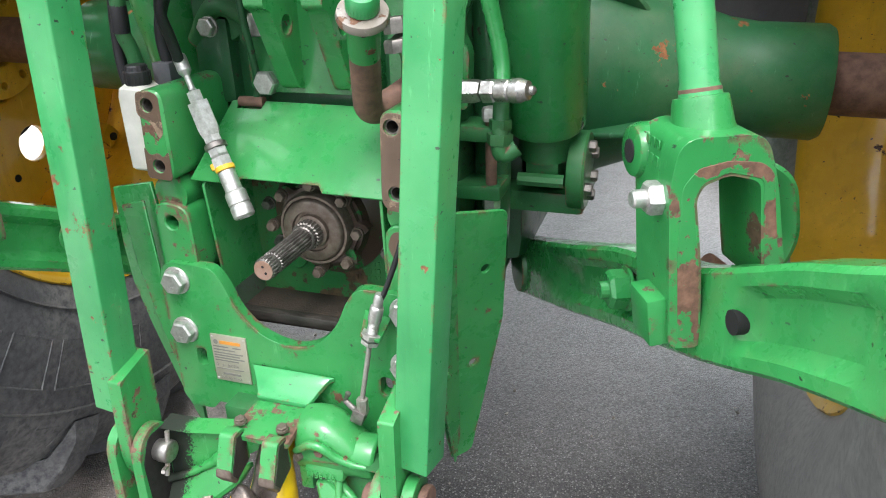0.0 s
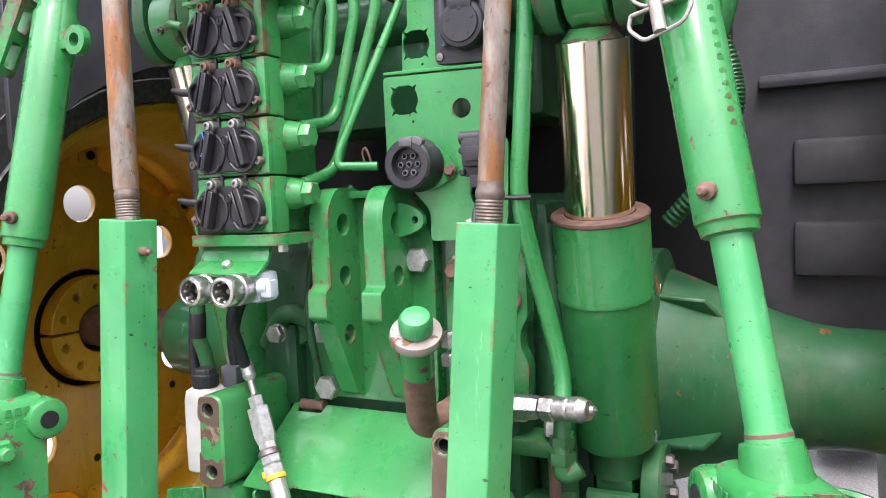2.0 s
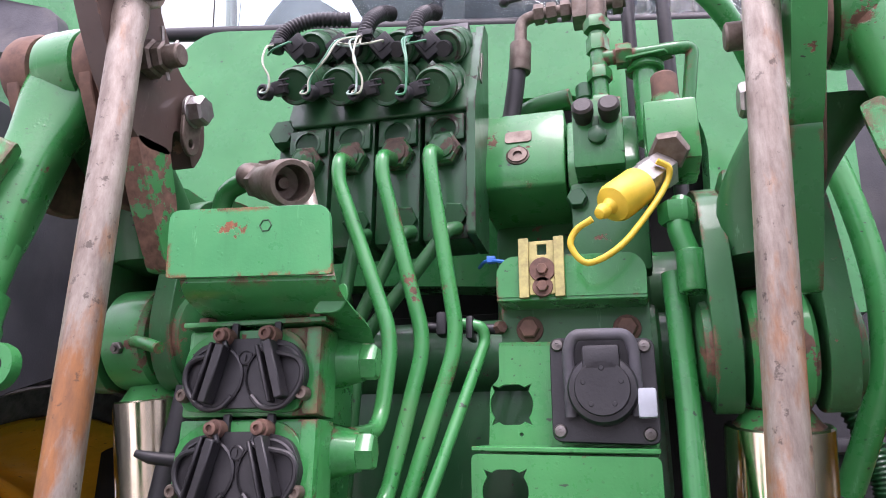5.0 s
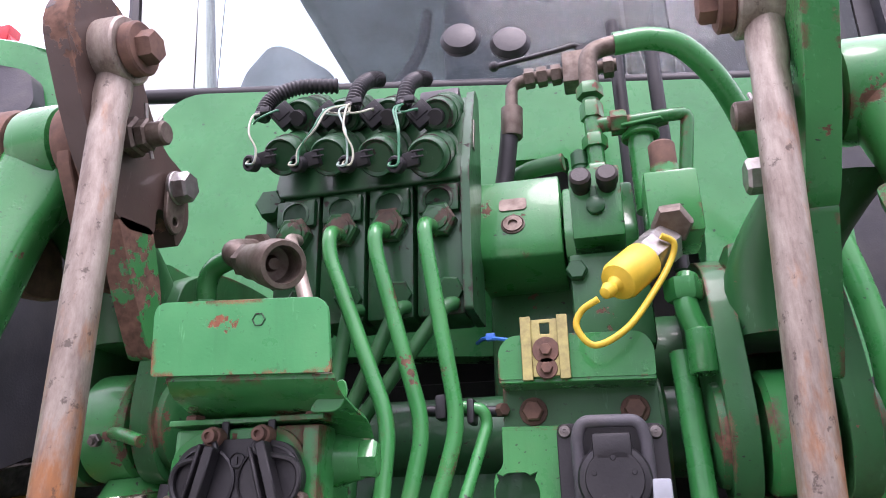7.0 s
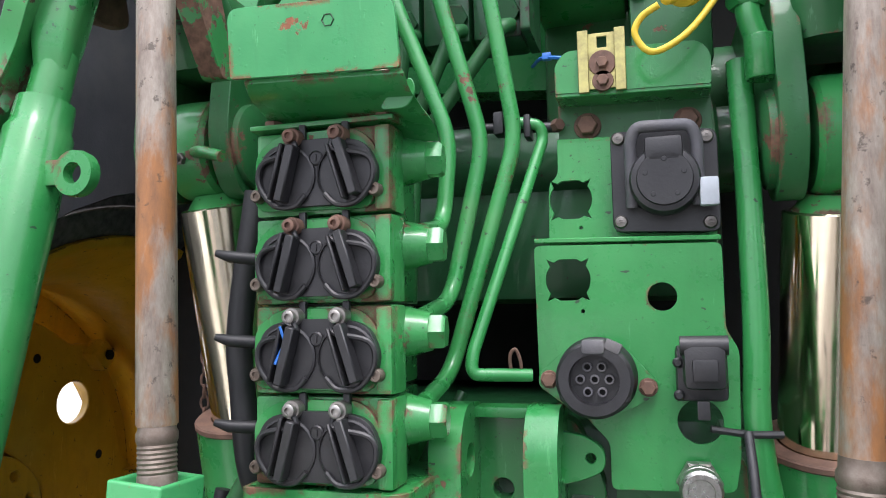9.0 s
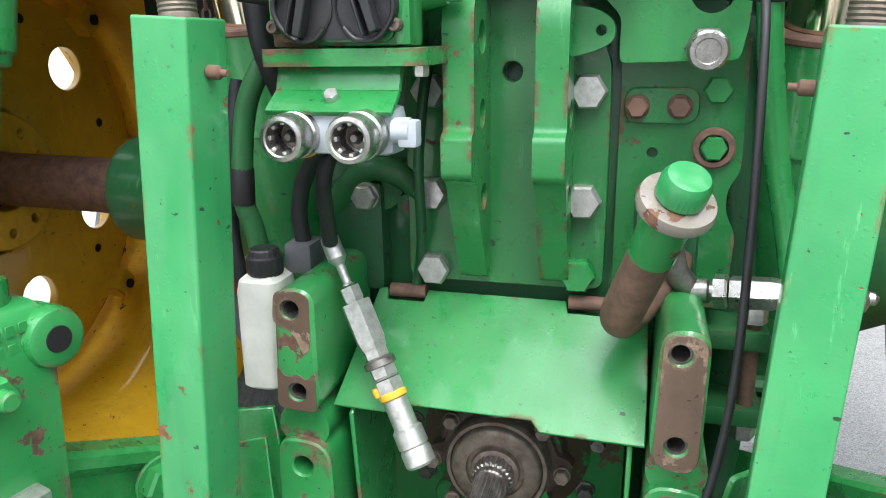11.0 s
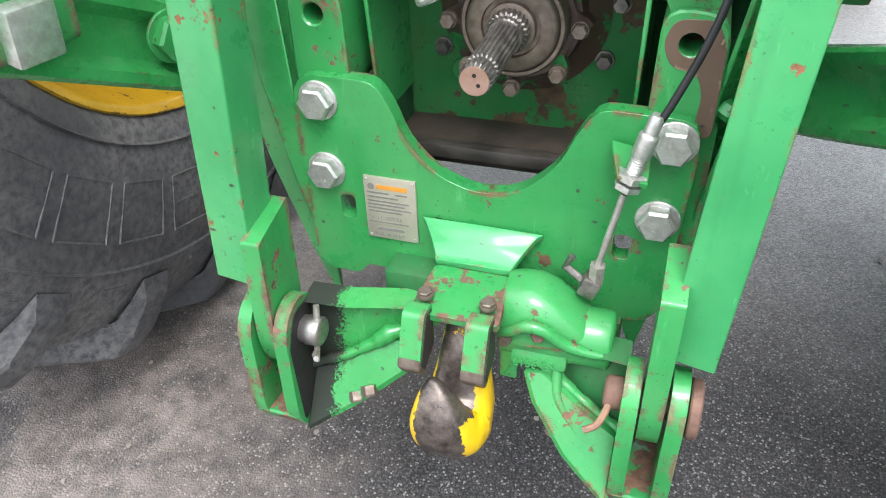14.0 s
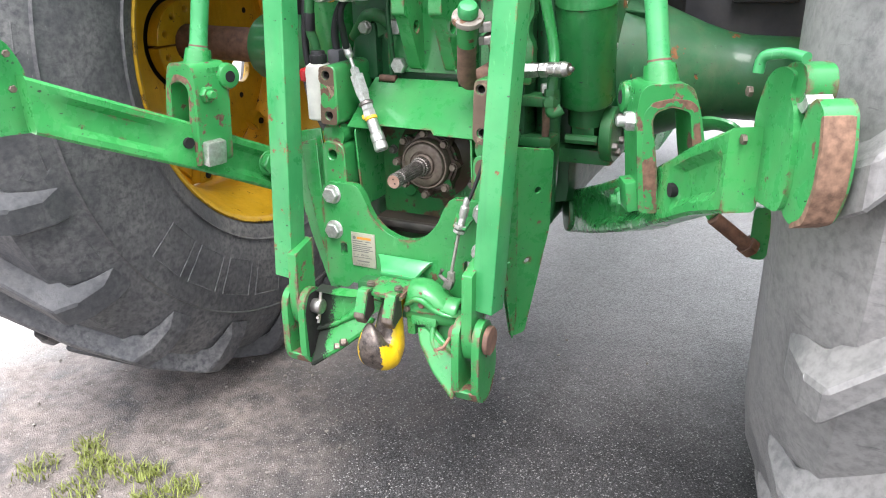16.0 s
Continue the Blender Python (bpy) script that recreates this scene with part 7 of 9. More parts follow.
hex_head(bm, V(0.168, 0.018, 1.288), V(-0.1, 0, 1), 0.030, 0.022)
part("elbow_fitting", bm, shaft_steel, hyd, "dark steel elbow")

# ---- remote valve stack ----
stack = thing("remote_valve_stack", (-0.12, 0.0, 1.43), "stack of four green remote valves with black dust caps", "valve block")
for k in range(4):
    z0 = 1.454 + 0.0823 * k
    zc = z0 + 0.0415
    bm = B()
    box(bm, (-0.192, -0.080, z0 + 0.001), (-0.054, -0.046, z0 + 0.0815), 0.004)
    box(bm, (-0.186, -0.060, z0 + 0.002), (-0.078, 0.06, z0 + 0.0805), 0.004)
    plate(bm, round2([(-0.190, z0 + 0.006), (-0.070, z0 + 0.004), (-0.066, z0 + 0.06), (-0.085, z0 + 0.079), (-0.165, z0 + 0.079), (-0.190, z0 + 0.062)], 0.014), 0.006, (0, -0.080, 0), (1, 0, 0), (0, 0, 1), bev=0.003)
    cyl(bm, (-0.084, -0.032, zc + 0.014), (-0.056, -0.031, zc + 0.014), 0.026, 0.024, 20)
    cyl(bm, (-0.058, -0.031, zc + 0.014), (-0.034, -0.030, zc + 0.014), 0.024, 0.018, 20)
    cyl(bm, (-0.190, -0.03, zc + 0.01), (-0.206, -0.03, zc + 0.01), 0.022, 0.016, 18)
    box(bm, (-0.069, -0.087, z0 + 0.002), (-0.054, -0.075, z0 + 0.080), 0.003)
    valve = part("valve_section", bm, green_worn, stack, "green valve section with flaked edges")
    bm = B()
    hex_head(bm, V(-0.036, -0.030, zc + 0.014), V(1, 0.12, 0), 0.031, 0.016)
    part("union_nut", bm, green_worn, valve)
    bm = B()
    plate(bm, round2([(-0.186, zc - 0.005, 0.03), (-0.178, zc - 0.024, 0.02), (-0.150, zc - 0.034, 0.02), (-0.098, zc - 0.034, 0.02), (-0.068, zc - 0.024, 0.02), (-0.062, zc - 0.004, 0.03), (-0.074, zc + 0.022, 0.02), (-0.100, zc + 0.028, 0.01), (-0.146, zc + 0.028, 0.01), (-0.174, zc + 0.022, 0.02)], 0.02, 5), 0.008, (0, -0.086, 0), (1, 0, 0), (0, 0, 1), bev=0.002)
    box(bm, (-0.143, -0.090, zc + 0.022), (-0.136, -0.084, zc + 0.044), 0.002)
    box(bm, (-0.100, -0.090, zc + 0.022), (-0.093, -0.084, zc + 0.044), 0.002)
    guard = part("cap_plate", bm, black_plastic, valve, "black moulded cap plate")
    for cx, lean in ((-0.152, 14), (-0.093, -18)):
        bm = B()
        lathe(bm, (cx, -0.093, zc - 0.006), (0, -1, 0), [(0.0285, 0), (0.0285, 0.003), (0.0265, 0.004), (0.0265, 0.002), (0.0, 0.002)], 28)
        t = radians(lean)
        ex, ez = V(math.cos(t), 0, -math.sin(t)), V(math.sin(t), 0, math.cos(t))
        o = V(cx, -0.096, zc - 0.003)
        for off, wd, dp in ((-0.0065, 0.0035, 0.012), (0.0045, 0.0085, 0.015)):
            q = [o + ex * (off - wd / 2) + ez * -0.027, o + ex * (off + wd / 2) + ez * -0.027, o + ex * (off + wd / 2) + ez * 0.026, o + ex * (off - wd / 2) + ez * 0.026]
            slab(bm, q, dp, bev=0.0012)
        part("dust_cap", bm, black_plastic, valve, "black dust cap with a turn handle")
        bm = B()
        sgn = 1 if lean < 0 else -1
        sx = -0.145 if lean > 0 else -0.100
        pts = [(sx, -0.100, zc + 0.030), (sx + sgn * -0.004, -0.102, zc + 0.016), (cx + sgn * 0.022, -0.099, zc + 0.008), (cx + sgn * 0.027, -0.098, zc - 0.012), (cx + sgn * 0.012, -0.097, zc - 0.032), (cx - sgn * 0.008, -0.097, zc - 0.034), (cx - sgn * 0.020, -0.097, zc - 0.024)]
        sweep(bm, spline(pts, 5), 0.0027, 8)
        part("cap_strap", bm, black_plastic, valve)
        bm = B()
        lathe(bm, (sx, -0.088, zc + 0.030), (0, -1, 0), [(0.0085, 0), (0.0085, 0.012), (0.0080, 0.013), (0.0062, 0.013), (0.0060, 0.019), (0.0045, 0.020), (0.003, 0.020), (0.0028, 0.017), (0, 0.017)], 18)
        part("socket_screw", bm, rust if k > 1 else steel, valve, "socket-head screw with a washer")
    for sx in (-0.183, -0.066):
        bm = B()
        lathe(bm, (sx, -0.088, zc - 0.022), (0, -1, 0), [(0.0062, 0), (0.0062, 0.008), (0.005, 0.010), (0.0028, 0.010), (0.0026, 0.008), (0, 0.008)], 16)
        part("corner_screw", bm, rust_grey, valve)
    bm = B()
    lathe(bm, (-0.1225, -0.094, zc + 0.010), (0, -1, 0), [(0.0068, 0), (0.0068, 0.002), (0.0055, 0.003), (0.0055, 0.002), (0, 0.002)], 16)
    box(bm, (-0.1235, -0.0975, zc + 0.007), (-0.1215, -0.0955, zc + 0.013), 0)
    part("numeral_disc", bm, black_plastic, valve)
    if k < 2 or k == 2:
        bm = B()
        sweep(bm, [(-0.195, -0.04, zc + 0.004), (-0.232, -0.062, zc + 0.008), (-0.245, -0.066, zc + 0.012)], [0.007, 0.006, 0.0035], 10)
        part("drain_nozzle", bm, black_rubber, valve, "short black nozzle")
bm = B()
sweep(bm, rounded([(-0.146, -0.105, 1.5897), (-0.155, -0.103, 1.5747), (-0.158, -0.106, 1.5657)], 0.004), 0.0016, 8)
sweep(bm, [(-0.147, -0.108, 1.5857), (-0.151, -0.110, 1.5997)], 0.0013, 6)
part("cable_tie", bm, blue_tie, stack, "blue cable tie end")
bm = B()
plate(bm, round2([(-0.200, -0.092), (-0.048, -0.092), (-0.040, -0.080), (-0.040, 0.06), (-0.200, 0.06)], 0.006), 0.016, (0, 0, 1.438), (1, 0, 0), (0, 1, 0), bev=0.003)
part("base_flange", bm, green_worn, stack, "green flange with rust along its rim")
bm = B()
slab(bm, [(-0.190, -0.078, 1.438), (-0.066, -0.078, 1.438), (-0.066, -0.086, 1.416), (-0.190, -0.086, 1.416)], 0.006, bev=0.001)
slab(bm, [(-0.190, -0.086, 1.417), (-0.066, -0.086, 1.417), (-0.066, -0.112, 1.400), (-0.190, -0.112, 1.400)], 0.006, bev=0.001)
part("lower_bracket", bm, green, stack, "folded green bracket")
bolt(stack, (-0.128, -0.098, 1.412), (0, -0.6, 0.8), 0.013, 0.005, 0.0, zinc)
bolt(stack, (-0.050, -0.07, 1.438), (0, 0, -1), 0.013, 0.010, 0.0, zinc)
# folded cover on top
bm = B()
plate(bm, round2([(-0.182, 0.0, 0.003), (-0.182, 0.062, 0.012), (-0.027, 0.055, 0.014), (-0.024, -0.006, 0.003)], 0.003), 0.005, (0, -0.138, 1.818), (1, 0, 0), (0, -0.10, 0.995), [], 0.001)
flap = part("flap", bm, green_bar, stack, "upright green flap with rounded corners")
bm = B()
fo, fv = V(-0.086, -0.1432, 1.818) + V(0, -0.10, 0.995) * 0.040, V(0, -0.10, 0.995)
sweep(bm, [fo + V(0.0055 * math.cos(t), 0, 0) + fv * 0.0055 * math.sin(t) for t in [2 * math.pi * q / 6 for q in range(7)]], 0.0007, 6)
part("embossed_ring", bm, green_dark, flap)
bm = B()
rows = []
for y, z in ((-0.136, 1.818), (-0.128, 1.811), (-0.118, 1.807), (-0.085, 1.800), (-0.060, 1.797), (-0.045, 1.792), (-0.036, 1.783)):
    rows.append([(-0.180 + 0.2 * max(0, -0.10 - y), y, z), (-0.024, y, z - 0.006), (-0.022, y, z - 0.010), (-0.178 + 0.2 * max(0, -0.10 - y), y, z - 0.004)])
loft(bm, rows)
box(bm, (-0.195, -0.088, 1.7845), (-0.050, 0.03, 1.7895), 0.0015)
plate(bm, round2([(-0.055, 1.786), (-0.028, 1.786), (-0.020, 1.80), (-0.024, 1.814), (-0.045, 1.80)], 0.008), -0.003, (0, -0.112, 0), (1, 0, 0), (0, 0, 1), bev=0.0006)
part("flap_base", bm, green, stack, "curved green base of the flap")
for x in (-0.175, -0.062):
    bolt(stack, (x, -0.078, 1.789), (0, 0, 1), 0.016, 0.005, 0.0, rust)

# ---- quick couplers under the stack ----
for x, y, z, m in ((-0.160, -0.142, 1.378, nickel), (-0.091, -0.155, 1.380, nickel)):
    qc = thing("quick_coupler", (x, -0.07, z - 0.02), "plated female quick coupler with a ball ring", "coupler", "quick couplers")
    bm = B()
    lathe(bm, (x, y, z), (0, 1, 0), [(0.0145, 0.006), (0.0150, 0.001), (0.0165, 0.0), (0.020, 0.001), (0.0215, 0.004), (0.0215, 0.020), (0.020, 0.022), (0.020, 0.026), (0.022, 0.028), (0.022, 0.045), (0.018, 0.050), (0.018, 0.070)], 36, caps=False)
    lathe(bm, (x, y + 0.004, z), (0, 1, 0), [(0.0145, 0.0), (0.0140, 0.028), (0.0, 0.028)], 28, caps=False)
    part("sleeve", bm, m, qc)
    bm = B()
    for q in range(8):
        t = 2 * math.pi * q / 8
        p = V(x + 0.0138 * math.cos(t), y + 0.010, z + 0.0138 * math.sin(t))
        box(bm, p - V(0.002, 0.004, 0.002), p + V(0.002, 0.004, 0.002), 0.0008, (0, -math.degrees(t), 0))
    part("ball_ring", bm, zinc, qc)
    bm = B()
    lathe(bm, (x, y + 0.030, z), (0, -1, 0), [(0.0125, 0), (0.0105, 0.006), (0.006, 0.008), (0.0045, 0.014), (0.003, 0.016), (0, 0.016)], 20)
    part("valve_seat", bm, shaft_steel, qc)
bm = B()
box(bm, (-0.185, -0.105, 1.358), (-0.066, -0.060, 1.404), 0.012)
cyl(bm, (-0.068, -0.10, 1.382), (-0.052, -0.10, 1.382), 0.012, n=12)
box(bm, (-0.062, -0.110, 1.368), (-0.044, -0.092, 1.392), 0.003)
holder = solo("coupler_holder", bm, grey_plastic, "pale grey plastic holder behind the quick couplers", "holder")
bm = B()
pipe(bm, (-0.160, -0.100, 1.378), (-0.160, -0.094, 1.378), 0.0235, 0.019, 28)
part("band", bm, yellow_band, holder, "yellow marker band")

# ---- hose that hangs with a coupling on its end ----
dang = thing("hanging_hose", (-0.12, -0.05, 1.02), "black hose with plated coupling hanging over the shield", "hose")
bm = B()
sweep(bm, spline([(-0.140, -0.03, 1.365), (-0.150, -0.060, 1.350), (-0.158, -0.062, 1.320), (-0.166, -0.040, 1.285), (-0.172, -0.022, 1.250)], 6), 0.0085, 12)
part("hose", bm, black_rubber, dang, "short black hose")
a, b = V(-0.173, -0.016, 1.245), V(-0.057, -0.076, 1.022)
d = (b - a).normalized()
L = (b - a).length
bm = B()
lathe(bm, a - d * 0.010, d, [(0.0095, 0), (0.0105, 0.003), (0.0105, 0.026), (0.008, 0.030), (0.005, 0.034), (0.005, 0.055), (0.0075, 0.058)], 18)
part("ferrule", bm, zinc, dang, "crimped steel ferrule", 25)
for at, af, h in ((0.050, 0.020, 0.018), (0.068, 0.030, 0.054), (0.122, 0.024, 0.012), (0.142, 0.026, 0.014), (0.157, 0.027, 0.022)):
    bm = B()
    hex_head(bm, a + d * at, d, af, h)
    part("hexagon", bm, zinc, dang, "plated hexagon nut", 25)
bm = B()
lathe(bm, a + d * 0.133, d, [(0.014, 0), (0.0175, 0.002), (0.0175, 0.009), (0.014, 0.010)], 22)
part("collar", bm, shaft_steel, dang, "dark grooved collar", 25)
bm = B()
lathe(bm, a + d * 0.178, d, [(0.0, 0), (0.012, 0), (0.0135, 0.002), (0.0135, L - 0.225), (0.0165, L - 0.222), (0.0168, L - 0.204), (0.0150, L - 0.202), (0.0168, L - 0.198), (0.0168, L - 0.184), (0.0145, L - 0.181), (0.011, L - 0.181), (0.0105, L - 0.195), (0, L - 0.195)], 28)
part("socket", bm, zinc, dang, "plated coupling socket", 25)
bm = B()
lathe(bm, a + d * 0.171, d, [(0.0145, 0), (0.0155, 0.001), (0.0155, 0.007), (0.0145, 0.008)], 24)
lathe(bm, a + d * 0.175 + V(-0.016, -0.004, 0.002), d, [(0.005, -0.005), (0.0055, 0), (0.005, 0.005)], 12)
part("marker_band", bm, yellow_band, dang, "yellow band")

# ---- reservoir bottle ----
jug = thing("reservoir_bottle", (-0.262, -0.02, 1.075), "white plastic fluid bottle with a black screw cap", "bottle")
bm = B()
rows = []
for z, w, dd in ((1.074, 0.020, 0.022), (1.078, 0.024, 0.026), (1.12, 0.025, 0.028), (1.192, 0.027, 0.030), (1.205, 0.025, 0.028), (1.211, 0.018, 0.020), (1.213, 0.014, 0.014)):
    rows.append([(-0.258 + w * math.copysign(abs(math.cos(t)) ** 0.5, math.cos(t)) + (1.21 - z) * -0.05 + 0.004, -0.020 + dd * math.copysign(abs(math.sin(t)) ** 0.5, math.sin(t)), z) for t in [2 * math.pi * q / 28 for q in range(28)]])
loft(bm, rows)
part("body", bm, white_plastic, jug, "translucent white bottle body")
bm = B()
rows = []
for h, r in ((1.210, 0.0185), (1.214, 0.020), (1.230, 0.020), (1.232, 0.017), (1.238, 0.016), (1.240, 0.014)):
    rows.append([(-0.252 + (r + (0.0008 if q % 2 else 0)) * math.cos(2 * math.pi * q / 40), -0.024 + (r + (0.0008 if q % 2 else 0)) * math.sin(2 * math.pi * q / 40), h) for q in range(40)])
loft(bm, rows)
part("cap", bm, black_plastic, jug, "black ribbed cap", 30)
bm = B()
box(bm, (-0.238, -0.005, 1.205), (-0.205, 0.035, 1.240), 0.004)
part("holder_clamp", bm, dark_panel, jug, "dark grey clamp on the bottle neck")
bm = B()
sweep(bm, spline([(-0.222, 0.015, 1.235), (-0.223, 0.012, 1.275), (-0.210, 0.005, 1.315), (-0.180, -0.01, 1.350), (-0.150, -0.03, 1.362)], 6), 0.0095, 12)
part("hose", bm, black_rubber, jug, "black hose from the bottle")

# red plug behind the bottle, on a short grey tube
plug = thing("red_plug", (-0.36, 0.075, 1.10), "small red plastic plug on a grey tube", "plug")
bm = B()
lathe(bm, (-0.358, 0.075, 1.150), (0, -0.2, 1), [(0.012, 0), (0.017, 0.003), (0.018, 0.020), (0.014, 0.030), (0.0, 0.033)], 22)
part("knob", bm, red_plastic, plug)
bm = B()
sweep(bm, [(-0.358, 0.078, 1.155), (-0.352, 0.085, 1.09), (-0.335, 0.11, 1.02), (-0.290, 0.16, 0.96)], 0.014, 14)
part("tube", bm, dark_panel, plug, "dull grey tube")

# hoses and lines along the cylinders
for name, pts, r, m, lab in (
    ("hydraulic_hose", [(-0.225, 0.02, 1.48), (-0.249, 0.00, 1.435), (-0.274, 0.00, 1.384), (-0.285, 0.00, 1.292), (-0.278, 0.01, 1.237), (-0.268, 0.04, 1.05)], 0.012, green_dirty, "green-painted hydraulic hose beside the cylinder"),
    ("hydraulic_hose", [(-0.232, -0.01, 1.74), (-0.246, -0.02, 1.60), (-0.241, -0.022, 1.53), (-0.233, -0.02, 1.455), (-0.228, 0.01, 1.40)], 0.0135, black_rubber, "thick black hydraulic hose beside the valves"),
    ("hydraulic_hose", [(-0.296, 0.03, 1.42), (-0.306, 0.02, 1.346), (-0.316, 0.02, 1.256), (-0.311, 0.02, 1.192), (-0.300, 0.04, 1.06)], 0.009, black_rubber, "thin black hose beside the lift cylinder"),
    ("hydraulic_pipe", [(0.262, 0.09, 1.86), (0.264, 0.085, 1.75), (0.262, 0.062, 1.60), (0.258, 0.055, 1.50), (0.268, 0.065, 1.42), (0.285, 0.080, 1.33), (0.303, 0.080, 1.25), (0.310, 0.060, 1.20)], 0.0125, green_plain, "green-painted hydraulic hose beside the chrome cylinder"),
    ("wiring_lead", [(-0.040, 0.10, 1.52), (-0.075, 0.05, 1.44), (-0.085, 0.03, 1.34), (-0.090, 0.05, 1.25), (-0.100, 0.072, 1.20), (-0.108, 0.075, 1.165)], 0.006, green_dark, "dark green lead beside the bracket"),
):
    bm = B()
    sweep(bm, spline(pts, 7), r, 14)
    solo(name, bm, m, lab, "hose")
bm = B()
lathe(bm, (-0.2835, 0.0, 1.325), (-0.05, 0.0, -1), [(0.0126, 0), (0.0132, 0.002), (0.0132, 0.04), (0.0126, 0.042)], 18)
solo("tape_wrap", bm, black_rubber, "black tape wrapped round a green hose", "tape")
el = thing("hose_fitting", (0.31, 0.05, 1.12), "green elbow fitting at the foot of the cylinder", "fitting")
bm = B()
cyl(bm, (0.310, 0.060, 1.215), (0.312, 0.040, 1.14), 0.012, n=16)
hex_head(bm, V(0.311, 0.048, 1.165), V(0, -0.1, -1), 0.030, 0.016)
hex_head(bm, V(0.311, 0.045, 1.145), V(0, -0.1, -1), 0.034, 0.018)
sweep(bm, rounded([(0.312, 0.042, 1.14), (0.313, 0.042, 1.11), (0.335, 0.05, 1.125)], 0.02), 0.014, 14)
part("elbow", bm, green_dirty, el)

# ---- electrical socket plates ----
def star(c, r, m=0.0075):
    """A round cut-out with four screw notches."""
    out = []
    for i in range(48):
        a = 2 * math.pi * i / 48
        k = abs(((a - math.pi / 4) % (math.pi / 2)) - 0)
        k = min(k, math.pi / 2 - k)
        rr = r + m if k < 0.10 else r
        if k >= 0.10 and abs(math.sin(a)) > 0.93:
            rr = r * 0.93 / abs(math.sin(a))
        out.append((c[0] + rr * math.cos(a), c[1] + rr * math.sin(a)))
    return out


sp = thing("socket_plate", (0.15, 0.05, 1.43), "green sheet metal plate with socket cut-outs", "mounting plate", moved=(0.002, 0.006, 0.004))
bm = B()
out = [(0.050, 1.672), (0.232, 1.668), (0.232, 1.585), (0.243, 1.565), (0.240, 1.465), (0.234, 1.432), (0.120, 1.430), (0.120, 1.475), (0.092, 1.505), (0.076, 1.525), (0.052, 1.535)]
plate(bm, round2(out, 0.007), -0.005, (0, 0.046, 0), (1, 0, 0), (0, 0, 1), [star((0.084, 1.636), 0.0225), circle2((0.175, 1.617), 0.014, 22), circle2((0.205, 1.497), 0.021, 26), circle2((0.098, 1.604), 0.002, 8)], 0.001)
part("lower_plate", bm, green_plain, sp, "green plate with rounded edges")
bm = B()
plate(bm, round2([(0.060, 1.672), (0.232, 1.668), (0.232, 1.786), (0.072, 1.790), (0.072, 1.752), (0.062, 1.742)], 0.006), -0.005, (0, 0.088, 0), (1, 0, 0), (0, 0, 1), [star((0.085, 1.724), 0.0225), circle2((0.095, 1.693), 0.002, 8)], 0.001)
part("upper_plate", bm, green_plain, sp)
bm = B()
slab(bm, [(0.050, 0.046, 1.6745), (0.232, 0.046, 1.6705), (0.232, 0.092, 1.6745), (0.060, 0.092, 1.6785)], 0.005, bev=0.001)
part("lower_fold", bm, green_plain, sp)
bm = B()
slab(bm, [(0.072, 0.088, 1.786), (0.232, 0.088, 1.782), (0.232, 0.14, 1.786), (0.072, 0.14, 1.790)], 0.005, bev=0.001)
part("upper_fold", bm, green_plain, sp)

s7 = thing("trailer_socket", (0.108, 0.02, 1.50), "black seven-pole trailer socket with an open lid", "electrical socket", moved=(0.004, 0.004, 0.003))
c = V(0.1085, 0.044, 1.541)
bm = B()
plate(bm, round2([(-0.058, 0.002, 0.008), (-0.020, 0.036, 0.03), (0.020, 0.036, 0.03), (0.058, -0.006, 0.008), (0.054, -0.018, 0.006), (0.020, -0.038, 0.03), (-0.020, -0.038, 0.03), (-0.058, -0.010, 0.006)], 0.01), 0.004, c, (1, 0, 0), (0, 0, 1), bev=0.001)
part("backing", bm, green_plain, s7, "green backing plate")
for dx, dz in ((-0.047, -0.003), (0.048, -0.010)):
    bolt(s7, c + V(dx, -0.004, dz), (0, -1, 0), 0.013, 0.006, 0.009, rust)
bm = B()
lathe(bm, c + V(0, -0.004, 0), (0, -1, 0), [(0.038, 0), (0.039, 0.006), (0.036, 0.012), (0.034, 0.030), (0.036, 0.033), (0.036, 0.040), (0.033, 0.043), (0.0235, 0.043), (0.023, 0.030), (0, 0.030)], 40)
part("shell", bm, black_plastic, s7, "round black socket shell")
for q in range(3):
    bm = B()
    t = radians(90 + 120 * q)
    lathe(bm, c + V(0.031 * math.cos(t), -0.03, 0.031 * math.sin(t)), (0, -1, 0), [(0.006, 0), (0.006, 0.014), (0.004, 0.016)], 12)
    part("rim_screw", bm, black_plastic, s7)
bm = B()
box(bm, c + V(-0.011, -0.050, 0.024), c + V(0.011, -0.030, 0.038), 0.004)
box(bm, c + V(0.010, -0.048, 0.026), c + V(0.026, -0.036, 0.036), 0.002, (0, 25, 0))
part("latch", bm, dark_panel, s7, "grey latch of the socket")
bm = B()
for q in range(7):
    t = radians(60 * q)
    p = c + (V(0, -0.034, 0) if q == 6 else V(0.0135 * math.cos(t), -0.034, 0.0135 * math.sin(t)))
    pipe(bm, p, p - V(0, 0.005, 0), 0.0046, 0.0030, 14)
insert = part("contact_insert", bm, dark_panel, s7, "insert with seven contacts")
# small black discs stand for the shade inside the contacts
bm = B()
for q in range(7):
    t = radians(60 * q)
    p = c + (V(0, -0.034, 0) if q == 6 else V(0.0135 * math.cos(t), -0.034, 0.0135 * math.sin(t)))
    lathe(bm, p, (0, -1, 0), [(0.003, 0), (0.0028, 0.001), (0, 0.001)], 10)
part("contact", bm, shade_black, insert)

